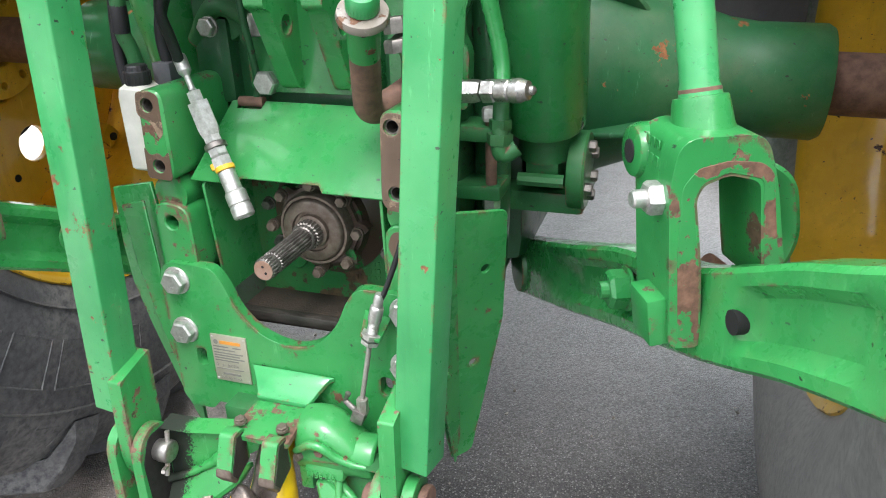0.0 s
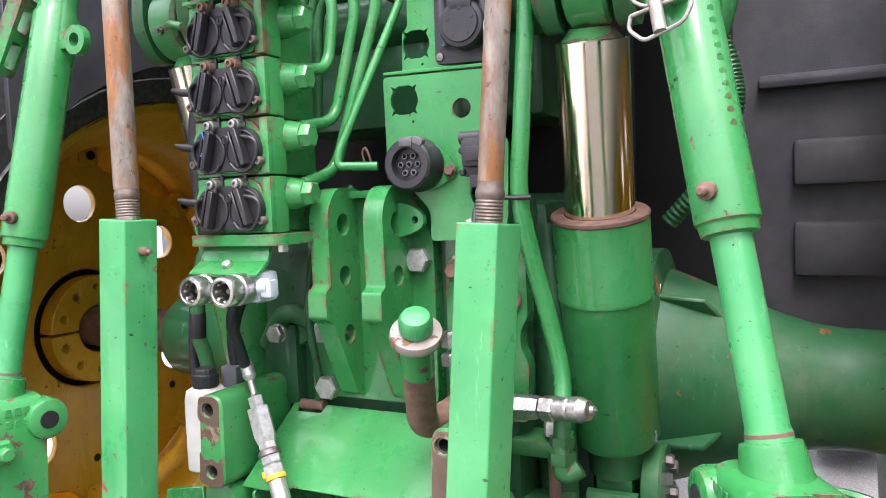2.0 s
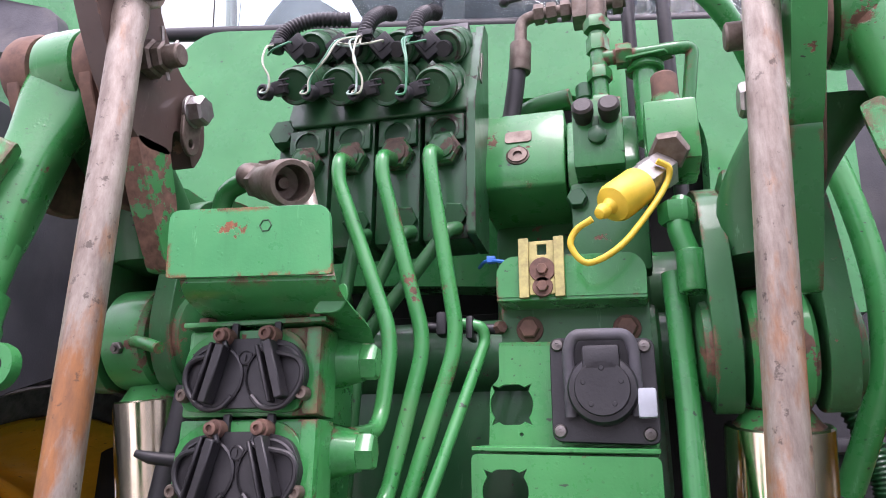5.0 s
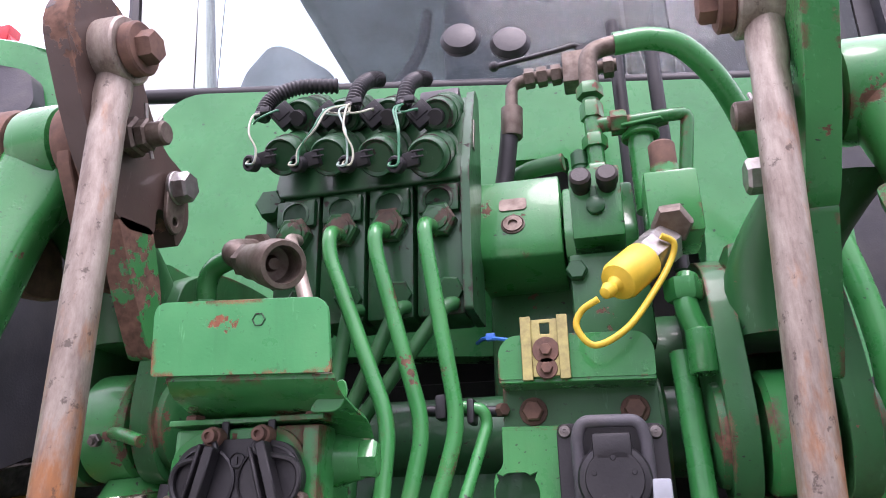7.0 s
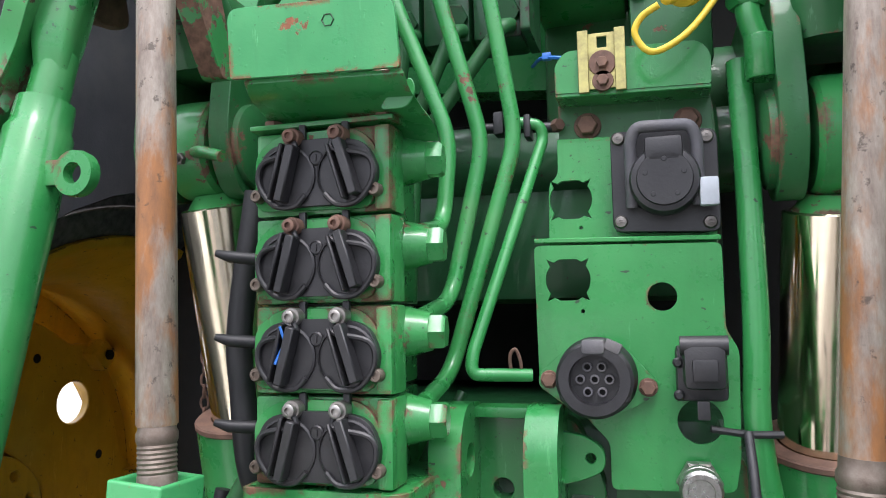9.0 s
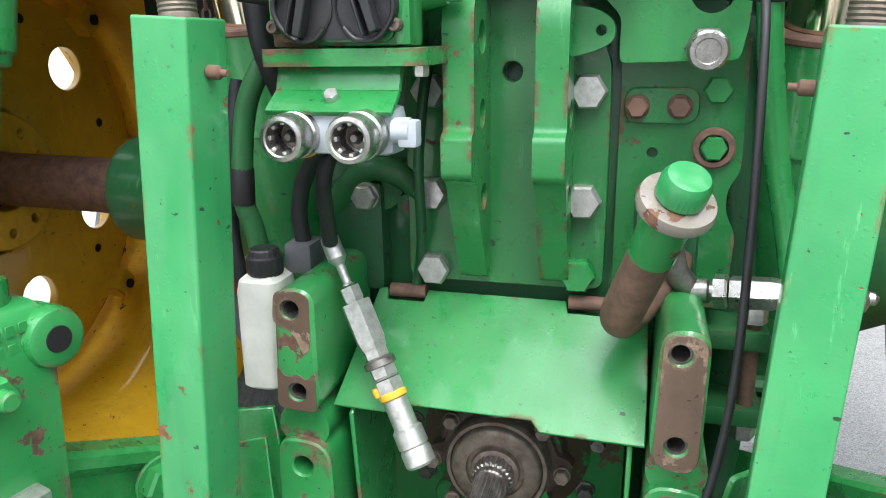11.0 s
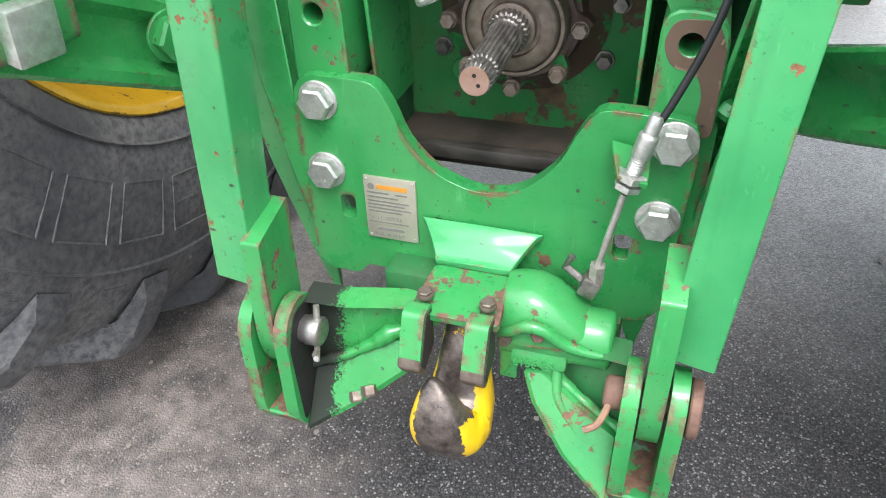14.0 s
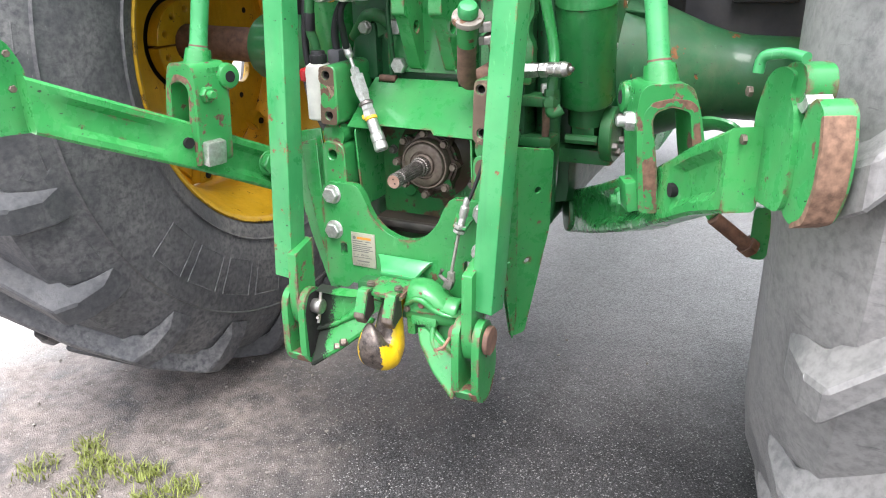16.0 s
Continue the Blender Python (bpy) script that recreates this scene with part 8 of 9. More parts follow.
# small flip-lid socket and hex plug
fs = thing("power_socket", (0.205, 0.03, 1.52), "small black power socket with a flip lid", "electrical socket", moved=(0.004, 0.004, 0.003))
bm = B()
box(bm, (0.182, 0.020, 1.520), (0.228, 0.042, 1.572), 0.006)
box(bm, (0.188, 0.002, 1.532), (0.226, 0.022, 1.575), 0.008)
cyl(bm, (0.186, 0.012, 1.572), (0.228, 0.012, 1.572), 0.009, n=16)
box(bm, (0.196, -0.002, 1.540), (0.218, 0.004, 1.560), 0.002)
part("lid", bm, black_plastic, fs, "black ribbed lid")
bm = B()
for dx, dz in ((0.184, 1.556), (0.184, 1.526)):
    lathe(bm, (dx, 0.022, dz), (0, -1, 0), [(0.005, 0), (0.005, 0.004), (0.003, 0.006)], 12)
box(bm, (0.199, 0.008, 1.505), (0.210, 0.014, 1.522), 0.001)
part("lid_tongue", bm, black_plastic, fs)
hx = thing("capped_fitting", (0.203, 0.03, 1.43), "plated hexagon fitting with a round cap", "fitting")
bm = B()
hex_head(bm, V(0.203, 0.042, 1.448), V(0, -1, 0), 0.036, 0.016)
lathe(bm, V(0.203, 0.027, 1.448), V(0, -1, -0.1), [(0.0175, 0), (0.019, 0.003), (0.019, 0.008), (0.0182, 0.009), (0.019, 0.011), (0.019, 0.020), (0.0165, 0.023), (0.012, 0.023), (0.011, 0.0215), (0, 0.0215)], 28)
part("cap", bm, nickel, hx)

# large square socket with a hinged cover
ls = thing("implement_socket", (0.183, 0.06, 1.68), "square black implement socket with a hinged round cover", "electrical socket", moved=(0.002, -0.006, 0.006))
bm = B()
plate(bm, round2([(0.130, 1.682), (0.234, 1.678), (0.234, 1.782), (0.130, 1.786)], 0.010), 0.010, (0, 0.083, 0), (1, 0, 0), (0, 0, 1), bev=0.002)
part("frame_plate", bm, black_plastic, ls, "square black plate")
bm = B()
lathe(bm, (0.182, 0.074, 1.730), (0, -1, 0), [(0.034, 0), (0.034, 0.022), (0.032, 0.026), (0.027, 0.027), (0.026, 0.030), (0.0, 0.030)], 36)
box(bm, (0.164, 0.044, 1.745), (0.200, 0.070, 1.772), 0.004)
part("cover", bm, black_plastic, ls, "round black cover")
bm = B()
sweep(bm, rounded([(0.150, 0.066, 1.705), (0.150, 0.056, 1.770), (0.156, 0.052, 1.784), (0.208, 0.052, 1.783), (0.214, 0.056, 1.768), (0.214, 0.066, 1.705)], 0.016), 0.0062, 10)
part("bail", bm, dark_panel, ls, "grey worn bail handle")
bm = B()
box(bm, (0.214, 0.050, 1.702), (0.232, 0.064, 1.730), 0.003)
part("side_tab", bm, grey_plastic, ls, "pale grey tab")
for dx, dz in ((0.138, 1.778), (0.224, 1.774), (0.138, 1.692), (0.224, 1.688)):
    bm = B()
    lathe(bm, (dx, 0.0735, dz), (0, -1, 0), [(0.007, 0), (0.007, 0.001), (0.0055, 0.004), (0.002, 0.0045), (0.0018, 0.0035), (0, 0.0035)], 14)
    box(bm, V(dx - 0.004, 0.0688, dz - 0.0008), V(dx + 0.004, 0.0696, dz + 0.0008), 0)
    part("cross_screw", bm, shaft_steel, ls)
for q in range(5):
    t = radians(72 * q + 90)
    bm = B()
    lathe(bm, (0.182 + 0.019 * math.cos(t), 0.0445, 1.730 + 0.019 * math.sin(t)), (0, -1, 0), [(0.0028, 0), (0.0022, 0.0012), (0, 0.0014)], 10)
    part("cover_rivet", bm, black_plastic, ls)

# ---- upper bracket with latch clip ----
ub = thing("upper_bracket", (0.15, 0.12, 1.79), "green folded bracket with bolts and a yellow zinc clip", "bracket", moved=(0.008, -0.028, -0.002))
bm = B()
plate(bm, round2([(0.068, 1.842, 0.003), (0.226, 1.838, 0.003), (0.227, 1.870, 0.016), (0.216, 1.884, 0.016), (0.080, 1.888, 0.016), (0.068, 1.874, 0.016)], 0.01), 0.005, (0, 0.108, 0), (1, 0, 0), (0, 0, 1), bev=0.001)
slab(bm, [(0.068, 0.104, 1.838), (0.226, 0.104, 1.834), (0.226, 0.16, 1.834), (0.068, 0.16, 1.838)], 0.005, bev=0.001)
part("lip", bm, green_plain, ub)
bm = B()
plate(bm, round2([(0.066, 1.785), (0.228, 1.781), (0.228, 1.84), (0.066, 1.842)], 0.004), 0.006, (0, 0.150, 0), (1, 0, 0), (0, 0, 1), bev=0.001)
part("back", bm, green_dirty, ub)
for x, z in ((0.098, 1.814), (0.203, 1.811)):
    bolt(ub, (x, 0.144, z), (0, -1, 0), 0.020, 0.010, 0.015, rust)
bm = B()
for x in (0.094, 0.132):
    plate(bm, [(x, 1.838), (x + 0.011, 1.838), (x + 0.011, 1.905), (x, 1.905)], 0.004, (0, 0.098, 0), (1, 0, 0), (0, 0, 1), bev=0.0006)
plate(bm, [(0.100, 1.842), (0.138, 1.842), (0.138, 1.902), (0.100, 1.902)], 0.003, (0, 0.101, 0), (1, 0, 0), (0, 0, 1), [[(0.114, 1.886), (0.124, 1.886), (0.124, 1.898), (0.114, 1.898)]], 0.0005)
part("clip", bm, pale_clip, ub, "worn yellow zinc clip")
for z, w in ((1.869, 0.014), (1.850, 0.011)):
    bolt(ub, (0.119, 0.099, z), (0, -1, 0), 0.011, 0.005, w, rust)

# ---- yellow boot on its coupling ----
yb = thing("capped_coupling", (0.235, 0.06, 1.86), "coupling with a yellow rubber boot and loop", "coupling", moved=(0.008, 0.016, 0.018))
a, b = V(0.252, 0.075, 1.962), V(0.178, 0.002, 1.884)
d = (b - a).normalized()
bm = B()
hex_head(bm, a, d, 0.040, 0.022)
hex_head(bm, a + d * 0.024, d, 0.038, 0.026)
part("hex_fitting", bm, steel, yb, "plated hexagon fitting", 25)
bm = B()
lathe(bm, a + d * 0.046, d, [(0.020, 0), (0.0215, 0.003), (0.0215, 0.044), (0.019, 0.050), (0.009, 0.054), (0.006, 0.060), (0.0085, 0.066), (0.006, 0.074), (0.003, 0.076)], 28)
part("boot", bm, yellow_rubber, yb, "yellow rubber boot")
bm = B()
loop = [b + d * 0.002, V(0.160, 0.006, 1.874), V(0.154, 0.008, 1.858), V(0.170, 0.010, 1.840), V(0.203, 0.014, 1.857), V(0.236, 0.035, 1.902), V(0.254, 0.048, 1.934), V(0.258, 0.045, 1.950), V(0.246, 0.040, 1.957)]
sweep(bm, spline(loop, 6), 0.0034, 10)
part("loop", bm, yellow_rubber, yb, "yellow rubber retaining loop")

# ---- electro-hydraulic valve bank ----
bank = thing("valve_bank", (-0.09, 0.18, 1.91), "oily green valve bank with eight solenoids and wiring", "valve block", moved=(0.008, -0.004, 0.016))
lean = V(0, 0.81, 0.59)
low_face, top_face = [], []
for k in range(4):
    x = -0.192 + 0.0625 * k
    bm = B()
    box(bm, (x - 0.0295, 0.135, 1.915), (x + 0.0295, 0.205, 2.100), 0.006)
    box(bm, (x - 0.026, 0.126, 2.045), (x + 0.026, 0.15, 2.082), 0.004)
    lathe(bm, (x, 0.128, 2.060), (0, -1, 0), [(0.019, 0), (0.019, 0.003), (0.016, 0.004), (0.016, 0.002), (0, 0.002)], 20)
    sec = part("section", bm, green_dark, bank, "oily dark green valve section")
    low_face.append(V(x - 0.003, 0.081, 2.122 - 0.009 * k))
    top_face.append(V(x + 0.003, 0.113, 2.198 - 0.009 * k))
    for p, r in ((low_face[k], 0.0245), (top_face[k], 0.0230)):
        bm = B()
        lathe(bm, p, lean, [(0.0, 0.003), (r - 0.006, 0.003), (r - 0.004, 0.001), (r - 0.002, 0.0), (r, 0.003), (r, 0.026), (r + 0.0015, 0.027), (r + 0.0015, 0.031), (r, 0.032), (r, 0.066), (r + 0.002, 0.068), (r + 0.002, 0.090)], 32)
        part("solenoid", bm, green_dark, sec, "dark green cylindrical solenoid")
        bm = B()
        if p == top_face[k]:
            box(bm, p + V(-0.034, -0.014, -0.012), p + V(-0.004, 0.006, 0.016), 0.003, (20, -40, 0))
            box(bm, p + V(-0.030, -0.017, -0.006), p + V(-0.010, -0.012, 0.010), 0.001, (20, -40, 0))
            lathe(bm, p + V(0, 0.001, 0), -lean, [(0.011, 0), (0.010, 0.012), (0.0, 0.012)], 14)
        else:
            box(bm, p + V(-0.026, -0.014, -0.012), p + V(-0.008, 0.004, 0.006), 0.003, (20, -10, 0))
            pipe(bm, p + V(-0.030, -0.008, -0.010), p + V(-0.034, -0.020, -0.014), 0.0105, 0.0065, 18)
            sweep(bm, [p + V(-0.014, -0.016, 0.002), p + V(0.000, -0.014, 0.004)], 0.0014, 6)
            sweep(bm, [p + V(-0.014, -0.016, -0.006), p + V(0.000, -0.014, -0.004)], 0.0014, 6)
        part("connector", bm, black_plastic, sec, "black plug connector")
    bm = B()
    hex_head(bm, V(x, 0.134, 2.034), V(0, -1, -0.1), 0.040, 0.016)
    lathe(bm, V(x, 0.119, 2.0325), V(0, -1, -0.1), [(0.0150, 0), (0.0140, 0.004), (0.0100, 0.005)], 20)
    part("union_nut", bm, nut_brown, sec)
    bm = B()
    hex_head(bm, V(x + 0.010, 0.134, 1.945), V(0.3, -1, -0.3), 0.030, 0.016)
    part("lower_nut", bm, green_dark, sec)
bm = B()
plate(bm, round2([(0.118, 1.915), (0.205, 1.915), (0.215, 2.252), (0.186, 2.250), (0.150, 2.172), (0.120, 2.095)], 0.006), 0.011, (0.026, 0, 0), (0, 1, 0), (0, 0, 1), bev=0.002)
part("end_plate", bm, green_dark, bank, "green end plate")
bm = B()
plate(bm, round2([(0.150, 2.14), (0.162, 2.14), (0.175, 2.19), (0.163, 2.19)], 0.002), 0.001, (0.0375, 0, 0), (0, 1, 0), (0, 0, 1), bev=0)
part("rating_tag", bm, shaft_steel, bank)
bm = B()
slope = [(0.128, 2.088), (0.205, 2.088), (0.212, 2.246), (0.186, 2.242), (0.152, 2.165)]
plate(bm, round2(slope, 0.006), 0.250, (-0.225, 0, 0), (0, 1, 0), (0, 0, 1), bev=0.002)
box(bm, (-0.245, 0.15, 1.98), (-0.220, 0.205, 2.10), 0.006)
hex_head(bm, V(-0.232, 0.150, 2.085), V(0, -1, 0), 0.036, 0.022)
part("cover_block", bm, green_dark, bank, "sloping top of the valve bank")
for x in (-0.17, -0.09, -0.01):
    bm = B()
    box(bm, (x - 0.030, 0.176, 2.228), (x + 0.026, 0.205, 2.252), 0.004, (-20, 0, 0))
    part("top_clip", bm, black_plastic, bank, "dark clip on the top edge")
# corrugated conduits and wires
for pts in ([(-0.237, 0.100, 2.195), (-0.228, 0.108, 2.228), (-0.195, 0.120, 2.250), (-0.144, 0.135, 2.254)], [(-0.111, 0.100, 2.190), (-0.105, 0.113, 2.230), (-0.098, 0.138, 2.258), (-0.090, 0.155, 2.268)], [(-0.042, 0.100, 2.182), (-0.038, 0.113, 2.222), (-0.031, 0.138, 2.248), (-0.024, 0.155, 2.258)]):
    cur = spline(pts, 32)
    bm = B()
    sweep(bm, cur, [0.0092 + 0.0020 * ((q // 2) % 2) for q in range(len(cur))], 12)
    part("conduit", bm, black_plastic, bank, "black corrugated conduit", 60)
random.seed(5)
heads = [V(-0.238, 0.098, 2.196), V(-0.111, 0.098, 2.190), V(-0.042, 0.098, 2.182)]
for h, top, k in ((0, 0, 0), (0, 0, 0), (0, 1, 0), (1, 0, 1), (1, 0, 1), (1, 0, 2), (1, 0, 2), (1, 1, 1), (1, 1, 1), (1, 1, 2), (2, 0, 3), (2, 0, 3), (2, 1, 3), (2, 1, 3)):
    bm = B()
    a = heads[h] + V(random.uniform(-0.004, 0.004), random.uniform(-0.003, 0.003), 0)
    j = random.uniform(-0.004, 0.004)
    if top:
        e = top_face[k] + V(-0.022 + j, -0.012, 0.004)
        pts = [a + V(0, 0, 0.006), a + V(j, -0.014, -0.016), a.lerp(e, 0.6) + V(j, -0.026, -0.020), e + V(0.004, -0.014, -0.006), e]
    else:
        e = low_face[k] + V(-0.032 + j, -0.018, -0.010)
        pts = [a + V(0, 0, 0.006), a.lerp(e, 0.28) + V(j, -0.024, 0.004), a.lerp(e, 0.65) + V(-j + 0.006, -0.026, 0.002), e + V(0.008, -0.010, 0.010), e + V(0.006, -0.008, -0.008), e + V(-0.006, -0.004, -0.006), e + V(-0.004, 0.002, 0.004)]
    sweep(bm, spline(pts, 6), 0.0014, 6)
    part("wire", bm, (wire_pale, wire_green, wire_teal)[random.randrange(3)], bank)
for h in heads:
    bm = B()
    lathe(bm, h + V(0, 0, 0.004), (0, -0.3, -1), [(0.0078, 0), (0.0082, 0.002), (0.0078, 0.006)], 12)
    box(bm, h + V(0.005, -0.012, 0.0), h + V(0.018, -0.005, 0.008), 0.001)
    part("cable_tie", bm, black_plastic, bank)

# coupling at the side of the bank
sc = thing("return_coupler", (-0.13, -0.02, 1.91), "rusty female coupler on an elbow beside the valve bank", "coupler", moved=(0.008, -0.004, 0.009))
a, b = V(-0.127, -0.034, 1.938), V(-0.188, 0.016, 1.965)
d = (b - a).normalized()
bm = B()
lathe(bm, a, d, [(0.019, 0.004), (0.0195, 0.0), (0.0245, 0.0), (0.026, 0.003), (0.026, 0.022), (0.024, 0.024), (0.024, 0.040), (0.020, 0.046), (0.020, 0.080)], 32, caps=False)
lathe(bm, a + d * 0.002, d, [(0.0195, 0), (0.0185, 0.028), (0.009, 0.030), (0.006, 0.022), (0, 0.022)], 28, caps=False)
part("socket", bm, rust_grey, sc, "worn rusty socket")
bm = B()
hex_head(bm, b, d, 0.034, 0.022)
sweep(bm, rounded([b + d * 0.02, V(-0.222, 0.030, 1.985), V(-0.215, 0.12, 2.02)], 0.03), 0.015, 14)
hex_head(bm, V(-0.215, 0.070, 2.002), V(0.02, 0.9, 0.3), 0.036, 0.02)
part("elbow", bm, rust_grey, sc, "steel elbow")
bm = B()
sweep(bm, rounded([V(-0.215, 0.04, 1.985), V(-0.262, 0.05, 1.975), V(-0.266, 0.06, 1.93), V(-0.255, 0.08, 1.88)], 0.03), 0.012, 14)
hex_head(bm, V(-0.266, 0.058, 1.938), V(0.05, 0.1, -1), 0.030, 0.018)
part("side_elbow", bm, green_mid, sc, "green elbow with its nut")

# rigid pipes from the bank down to the stack
def steel_pipe(pts, r=0.0088, m=None, lab="green-painted rigid hydraulic pipe with bare worn spots", name="hydraulic_pipe", fr=0.03):
    b2 = B()
    sweep(b2, rounded(pts, fr, 6), r, 14)
    return solo(name, b2, m or green_worn, lab, "pipe", "hydraulic pipes")


steel_pipe([(-0.120, 0.125, 2.042), (-0.118, 0.076, 2.029), (-0.116, 0.074, 1.998), (-0.040, 0.070, 1.800), (-0.046, 0.055, 1.700), (-0.048, -0.022, 1.688)])
steel_pipe([(-0.0615, 0.125, 2.042), (-0.062, 0.076, 2.027), (-0.060, 0.074, 1.998), (-0.005, 0.079, 1.795), (-0.040, 0.060, 1.622), (-0.046, -0.022, 1.606)])
steel_pipe([(-0.003, 0.125, 2.042), (-0.003, 0.076, 2.027), (0.000, 0.074, 1.998), (0.031, 0.083, 1.798), (-0.040, 0.055, 1.545), (-0.046, -0.022, 1.524)])
steel_pipe([(-0.178, 0.125, 2.042), (-0.170, 0.080, 2.025), (-0.155, 0.065, 1.998), (-0.090, 0.020, 1.830), (-0.060, 0.0, 1.780), (-0.035, -0.026, 1.768)], 0.0085, rust_rod, "weathered bare steel hydraulic pipe")
steel_pipe([(0.005, 0.15, 1.83), (0.012, 0.095, 1.822), (0.055, 0.100, 1.815), (0.058, 0.104, 1.800), (-0.006, 0.012, 1.566), (-0.006, 0.010, 1.548), (0.050, 0.030, 1.546)], 0.0065, green_plain, fr=0.018)
for x0, x1 in ((-0.11, -0.09), (-0.052, -0.075), (0.006, -0.060)):
    steel_pipe([(x0 + 0.015, 0.125, 1.943), (x0 + 0.008, 0.105, 1.935), (x1 - 0.03, 0.10, 1.80), (x1 - 0.04, 0.10, 1.62)], 0.0085, green_dirty)
pc = thing("pipe_clip", (-0.0, 0.06, 1.80), "black pipe clamp with a bolt", "clamp")
bm = B()
cyl(bm, (-0.020, 0.105, 1.818), (0.075, 0.115, 1.814), 0.006, n=10)
box(bm, (0.004, 0.090, 1.806), (0.016, 0.115, 1.832), 0.003)
box(bm, (0.038, 0.090, 1.800), (0.046, 0.118, 1.826), 0.003)
part("clamp", bm, black_plastic, pc)
bolt(pc, (0.072, 0.112, 1.815), (0.6, -0.8, 0), 0.013, 0.008, material=rust)
bm = B()
sweep(bm, spline([(0.030, 0.030, 1.545), (0.030, 0.022, 1.565), (0.036, 0.020, 1.572), (0.040, 0.024, 1.560), (0.040, 0.030, 1.545)], 6), 0.0018, 8)
solo("wire_clip", bm, rust, "bent wire clip on a thin pipe", "clip")

# ---- middle block, right-hand block and fittings ----
mb = thing("manifold_block", (0.085, 0.28, 1.98), "green manifold block with a hexagon socket plug", "manifold", moved=(0.005, -0.005, 0.016))
bm = B()
rows = []
for x in (0.030, 0.143):
    rows.append([(x, 0.215, 2.118), (x, 0.186, 2.025), (x, 0.192, 2.000), (x, 0.225, 1.985), (x, 0.42, 1.985), (x, 0.42, 2.118)])
t = B()
loft(t, rows)
bmesh.ops.recalc_face_normals(t, faces=t.faces)
soften(t, 0.0035, 2)
merge(bm, t)
part("block", bm, green_worn, mb)
nrm = V(0, -0.95, 0.30).normalized()
bm = B()
lathe(bm, V(0.082, 0.192, 2.044), nrm, [(0.0155, 0), (0.0155, 0.002), (0.014, 0.003), (0.0125, 0.0015), (0.0125, 0.004), (0.006, 0.004), (0.0055, 0.001), (0, 0.001)], 26)
part("plug", bm, rust_grey, mb, "steel plug with a hexagon socket")
bm = B()
plate(bm, round2([(-0.018, -0.010), (0.018, -0.010), (0.018, 0.010), (-0.018, 0.010)], 0.006), 0.001, V(0.082, 0.2015, 2.076) + nrm * 0.0005, (1, 0, 0), nrm.cross(V(1, 0, 0)), bev=0)
part("scraped_label", bm, rust_grey, mb, "scraped brown label")
bm = B()
rows = []
for x in (0.145, 0.236):
    rows.append([(x, 0.218, 2.100), (x, 0.190, 2.025), (x, 0.20, 1.995), (x, 0.42, 1.995), (x, 0.42, 2.100)])
t = B()
loft(t, rows)
bmesh.ops.recalc_face_normals(t, faces=t.faces)
soften(t, 0.006, 2)
merge(bm, t)
part("side_block", bm, green, mb)
bm = B()
box(bm, (0.03, 0.30, 1.80), (0.24, 0.45, 2.0), 0.02)
box(bm, (0.15, 0.16, 1.87), (0.24, 0.20, 1.985), 0.006)
part("lower_casting", bm, green_dirty, mb)
bolt(mb, (0.158, 0.158, 1.962), (0, -1, 0), 0.022, 0.010, 0.0, green_dark)
# cross shaft behind the pipes: its shade is put into the darker green
cs = thing("cross_shaft", (0, 0.24, 1.62), "green cross shaft and casing, darkened for shade between the rocker arms", "shaft casing")
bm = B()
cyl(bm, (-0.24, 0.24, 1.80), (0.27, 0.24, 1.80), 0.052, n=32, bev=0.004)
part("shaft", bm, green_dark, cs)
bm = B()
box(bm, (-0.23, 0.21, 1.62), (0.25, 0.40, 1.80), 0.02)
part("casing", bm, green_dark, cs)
for x in (-0.20, 0.23):
    bm = B()
    cyl(bm, (x - 0.018, 0.24, 1.80), (x + 0.018, 0.24, 1.80), 0.062, n=32, bev=0.004)
    part("bearing_collar", bm, green_dirty, cs)

tb = thing("test_port_block", (0.18, 0.17, 2.02), "green valve block with two test ports and tee fitting", "valve block", moved=(0.011, 0.0, 0.010))
bm = B()
box(bm, (0.152, 0.130, 2.000), (0.212, 0.21, 2.090), 0.003)
part("block", bm, green_mid, tb)
for x in (0.166, 0.197):
    bm = B()
    lathe(bm, (x, 0.135, 2.064), (0, -1, 0.25), [(0.011, 0), (0.011, 0.012), (0.013, 0.013), (0.013, 0.026), (0.010, 0.029), (0, 0.029)], 20)
    part("test_port", bm, oily_steel, tb, "test port with a dark steel cap")
bm = B()
plate(bm, circle2((0.215, 2.066), 0.010, 16), 0.003, (0, 0.120, 0), (1, 0, 0), (0, 0.3, 0.95), bev=0.0005)
part("port_tag", bm, green_dark, tb)
bm = B()
box(bm, (0.176, 0.122, 2.045), (0.184, 0.130, 2.062), 0.001)
lathe(bm, (0.181, 0.130, 2.038), (0, -1, 0), [(0.011, 0), (0.011, 0.008), (0.008, 0.010)], 18)
part("lower_port", bm, green_dark, tb)
bm = B()
hex_head(bm, V(0.188, 0.16, 2.088), V(0, 0, 1), 0.032, 0.016)
cyl(bm, (0.188, 0.16, 2.09), (0.188, 0.16, 2.20), 0.011, n=18)
hex_head(bm, V(0.188, 0.16, 2.130), V(0, 0, 1), 0.028, 0.018)
hex_head(bm, V(0.188, 0.16, 2.172), V(0, 0, 1), 0.026, 0.024)
hex_head(bm, V(0.188, 0.16, 2.205), V(0, 0, 1), 0.030, 0.018)
cyl(bm, (0.188, 0.16, 2.163), (0.225, 0.16, 2.163), 0.010, n=16)
hex_head(bm, V(0.210, 0.16, 2.163), V(1, 0, 0), 0.028, 0.020)
sweep(bm, rounded([(0.228, 0.16, 2.163), (0.285, 0.16, 2.165), (0.305, 0.17, 2.17), (0.292, 0.18, 2.08), (0.290, 0.18, 2.0)], 0.02), 0.0085, 12)
part("tee_fitting", bm, green_mid, tb, "green tee with a bent pipe")
bm = B()
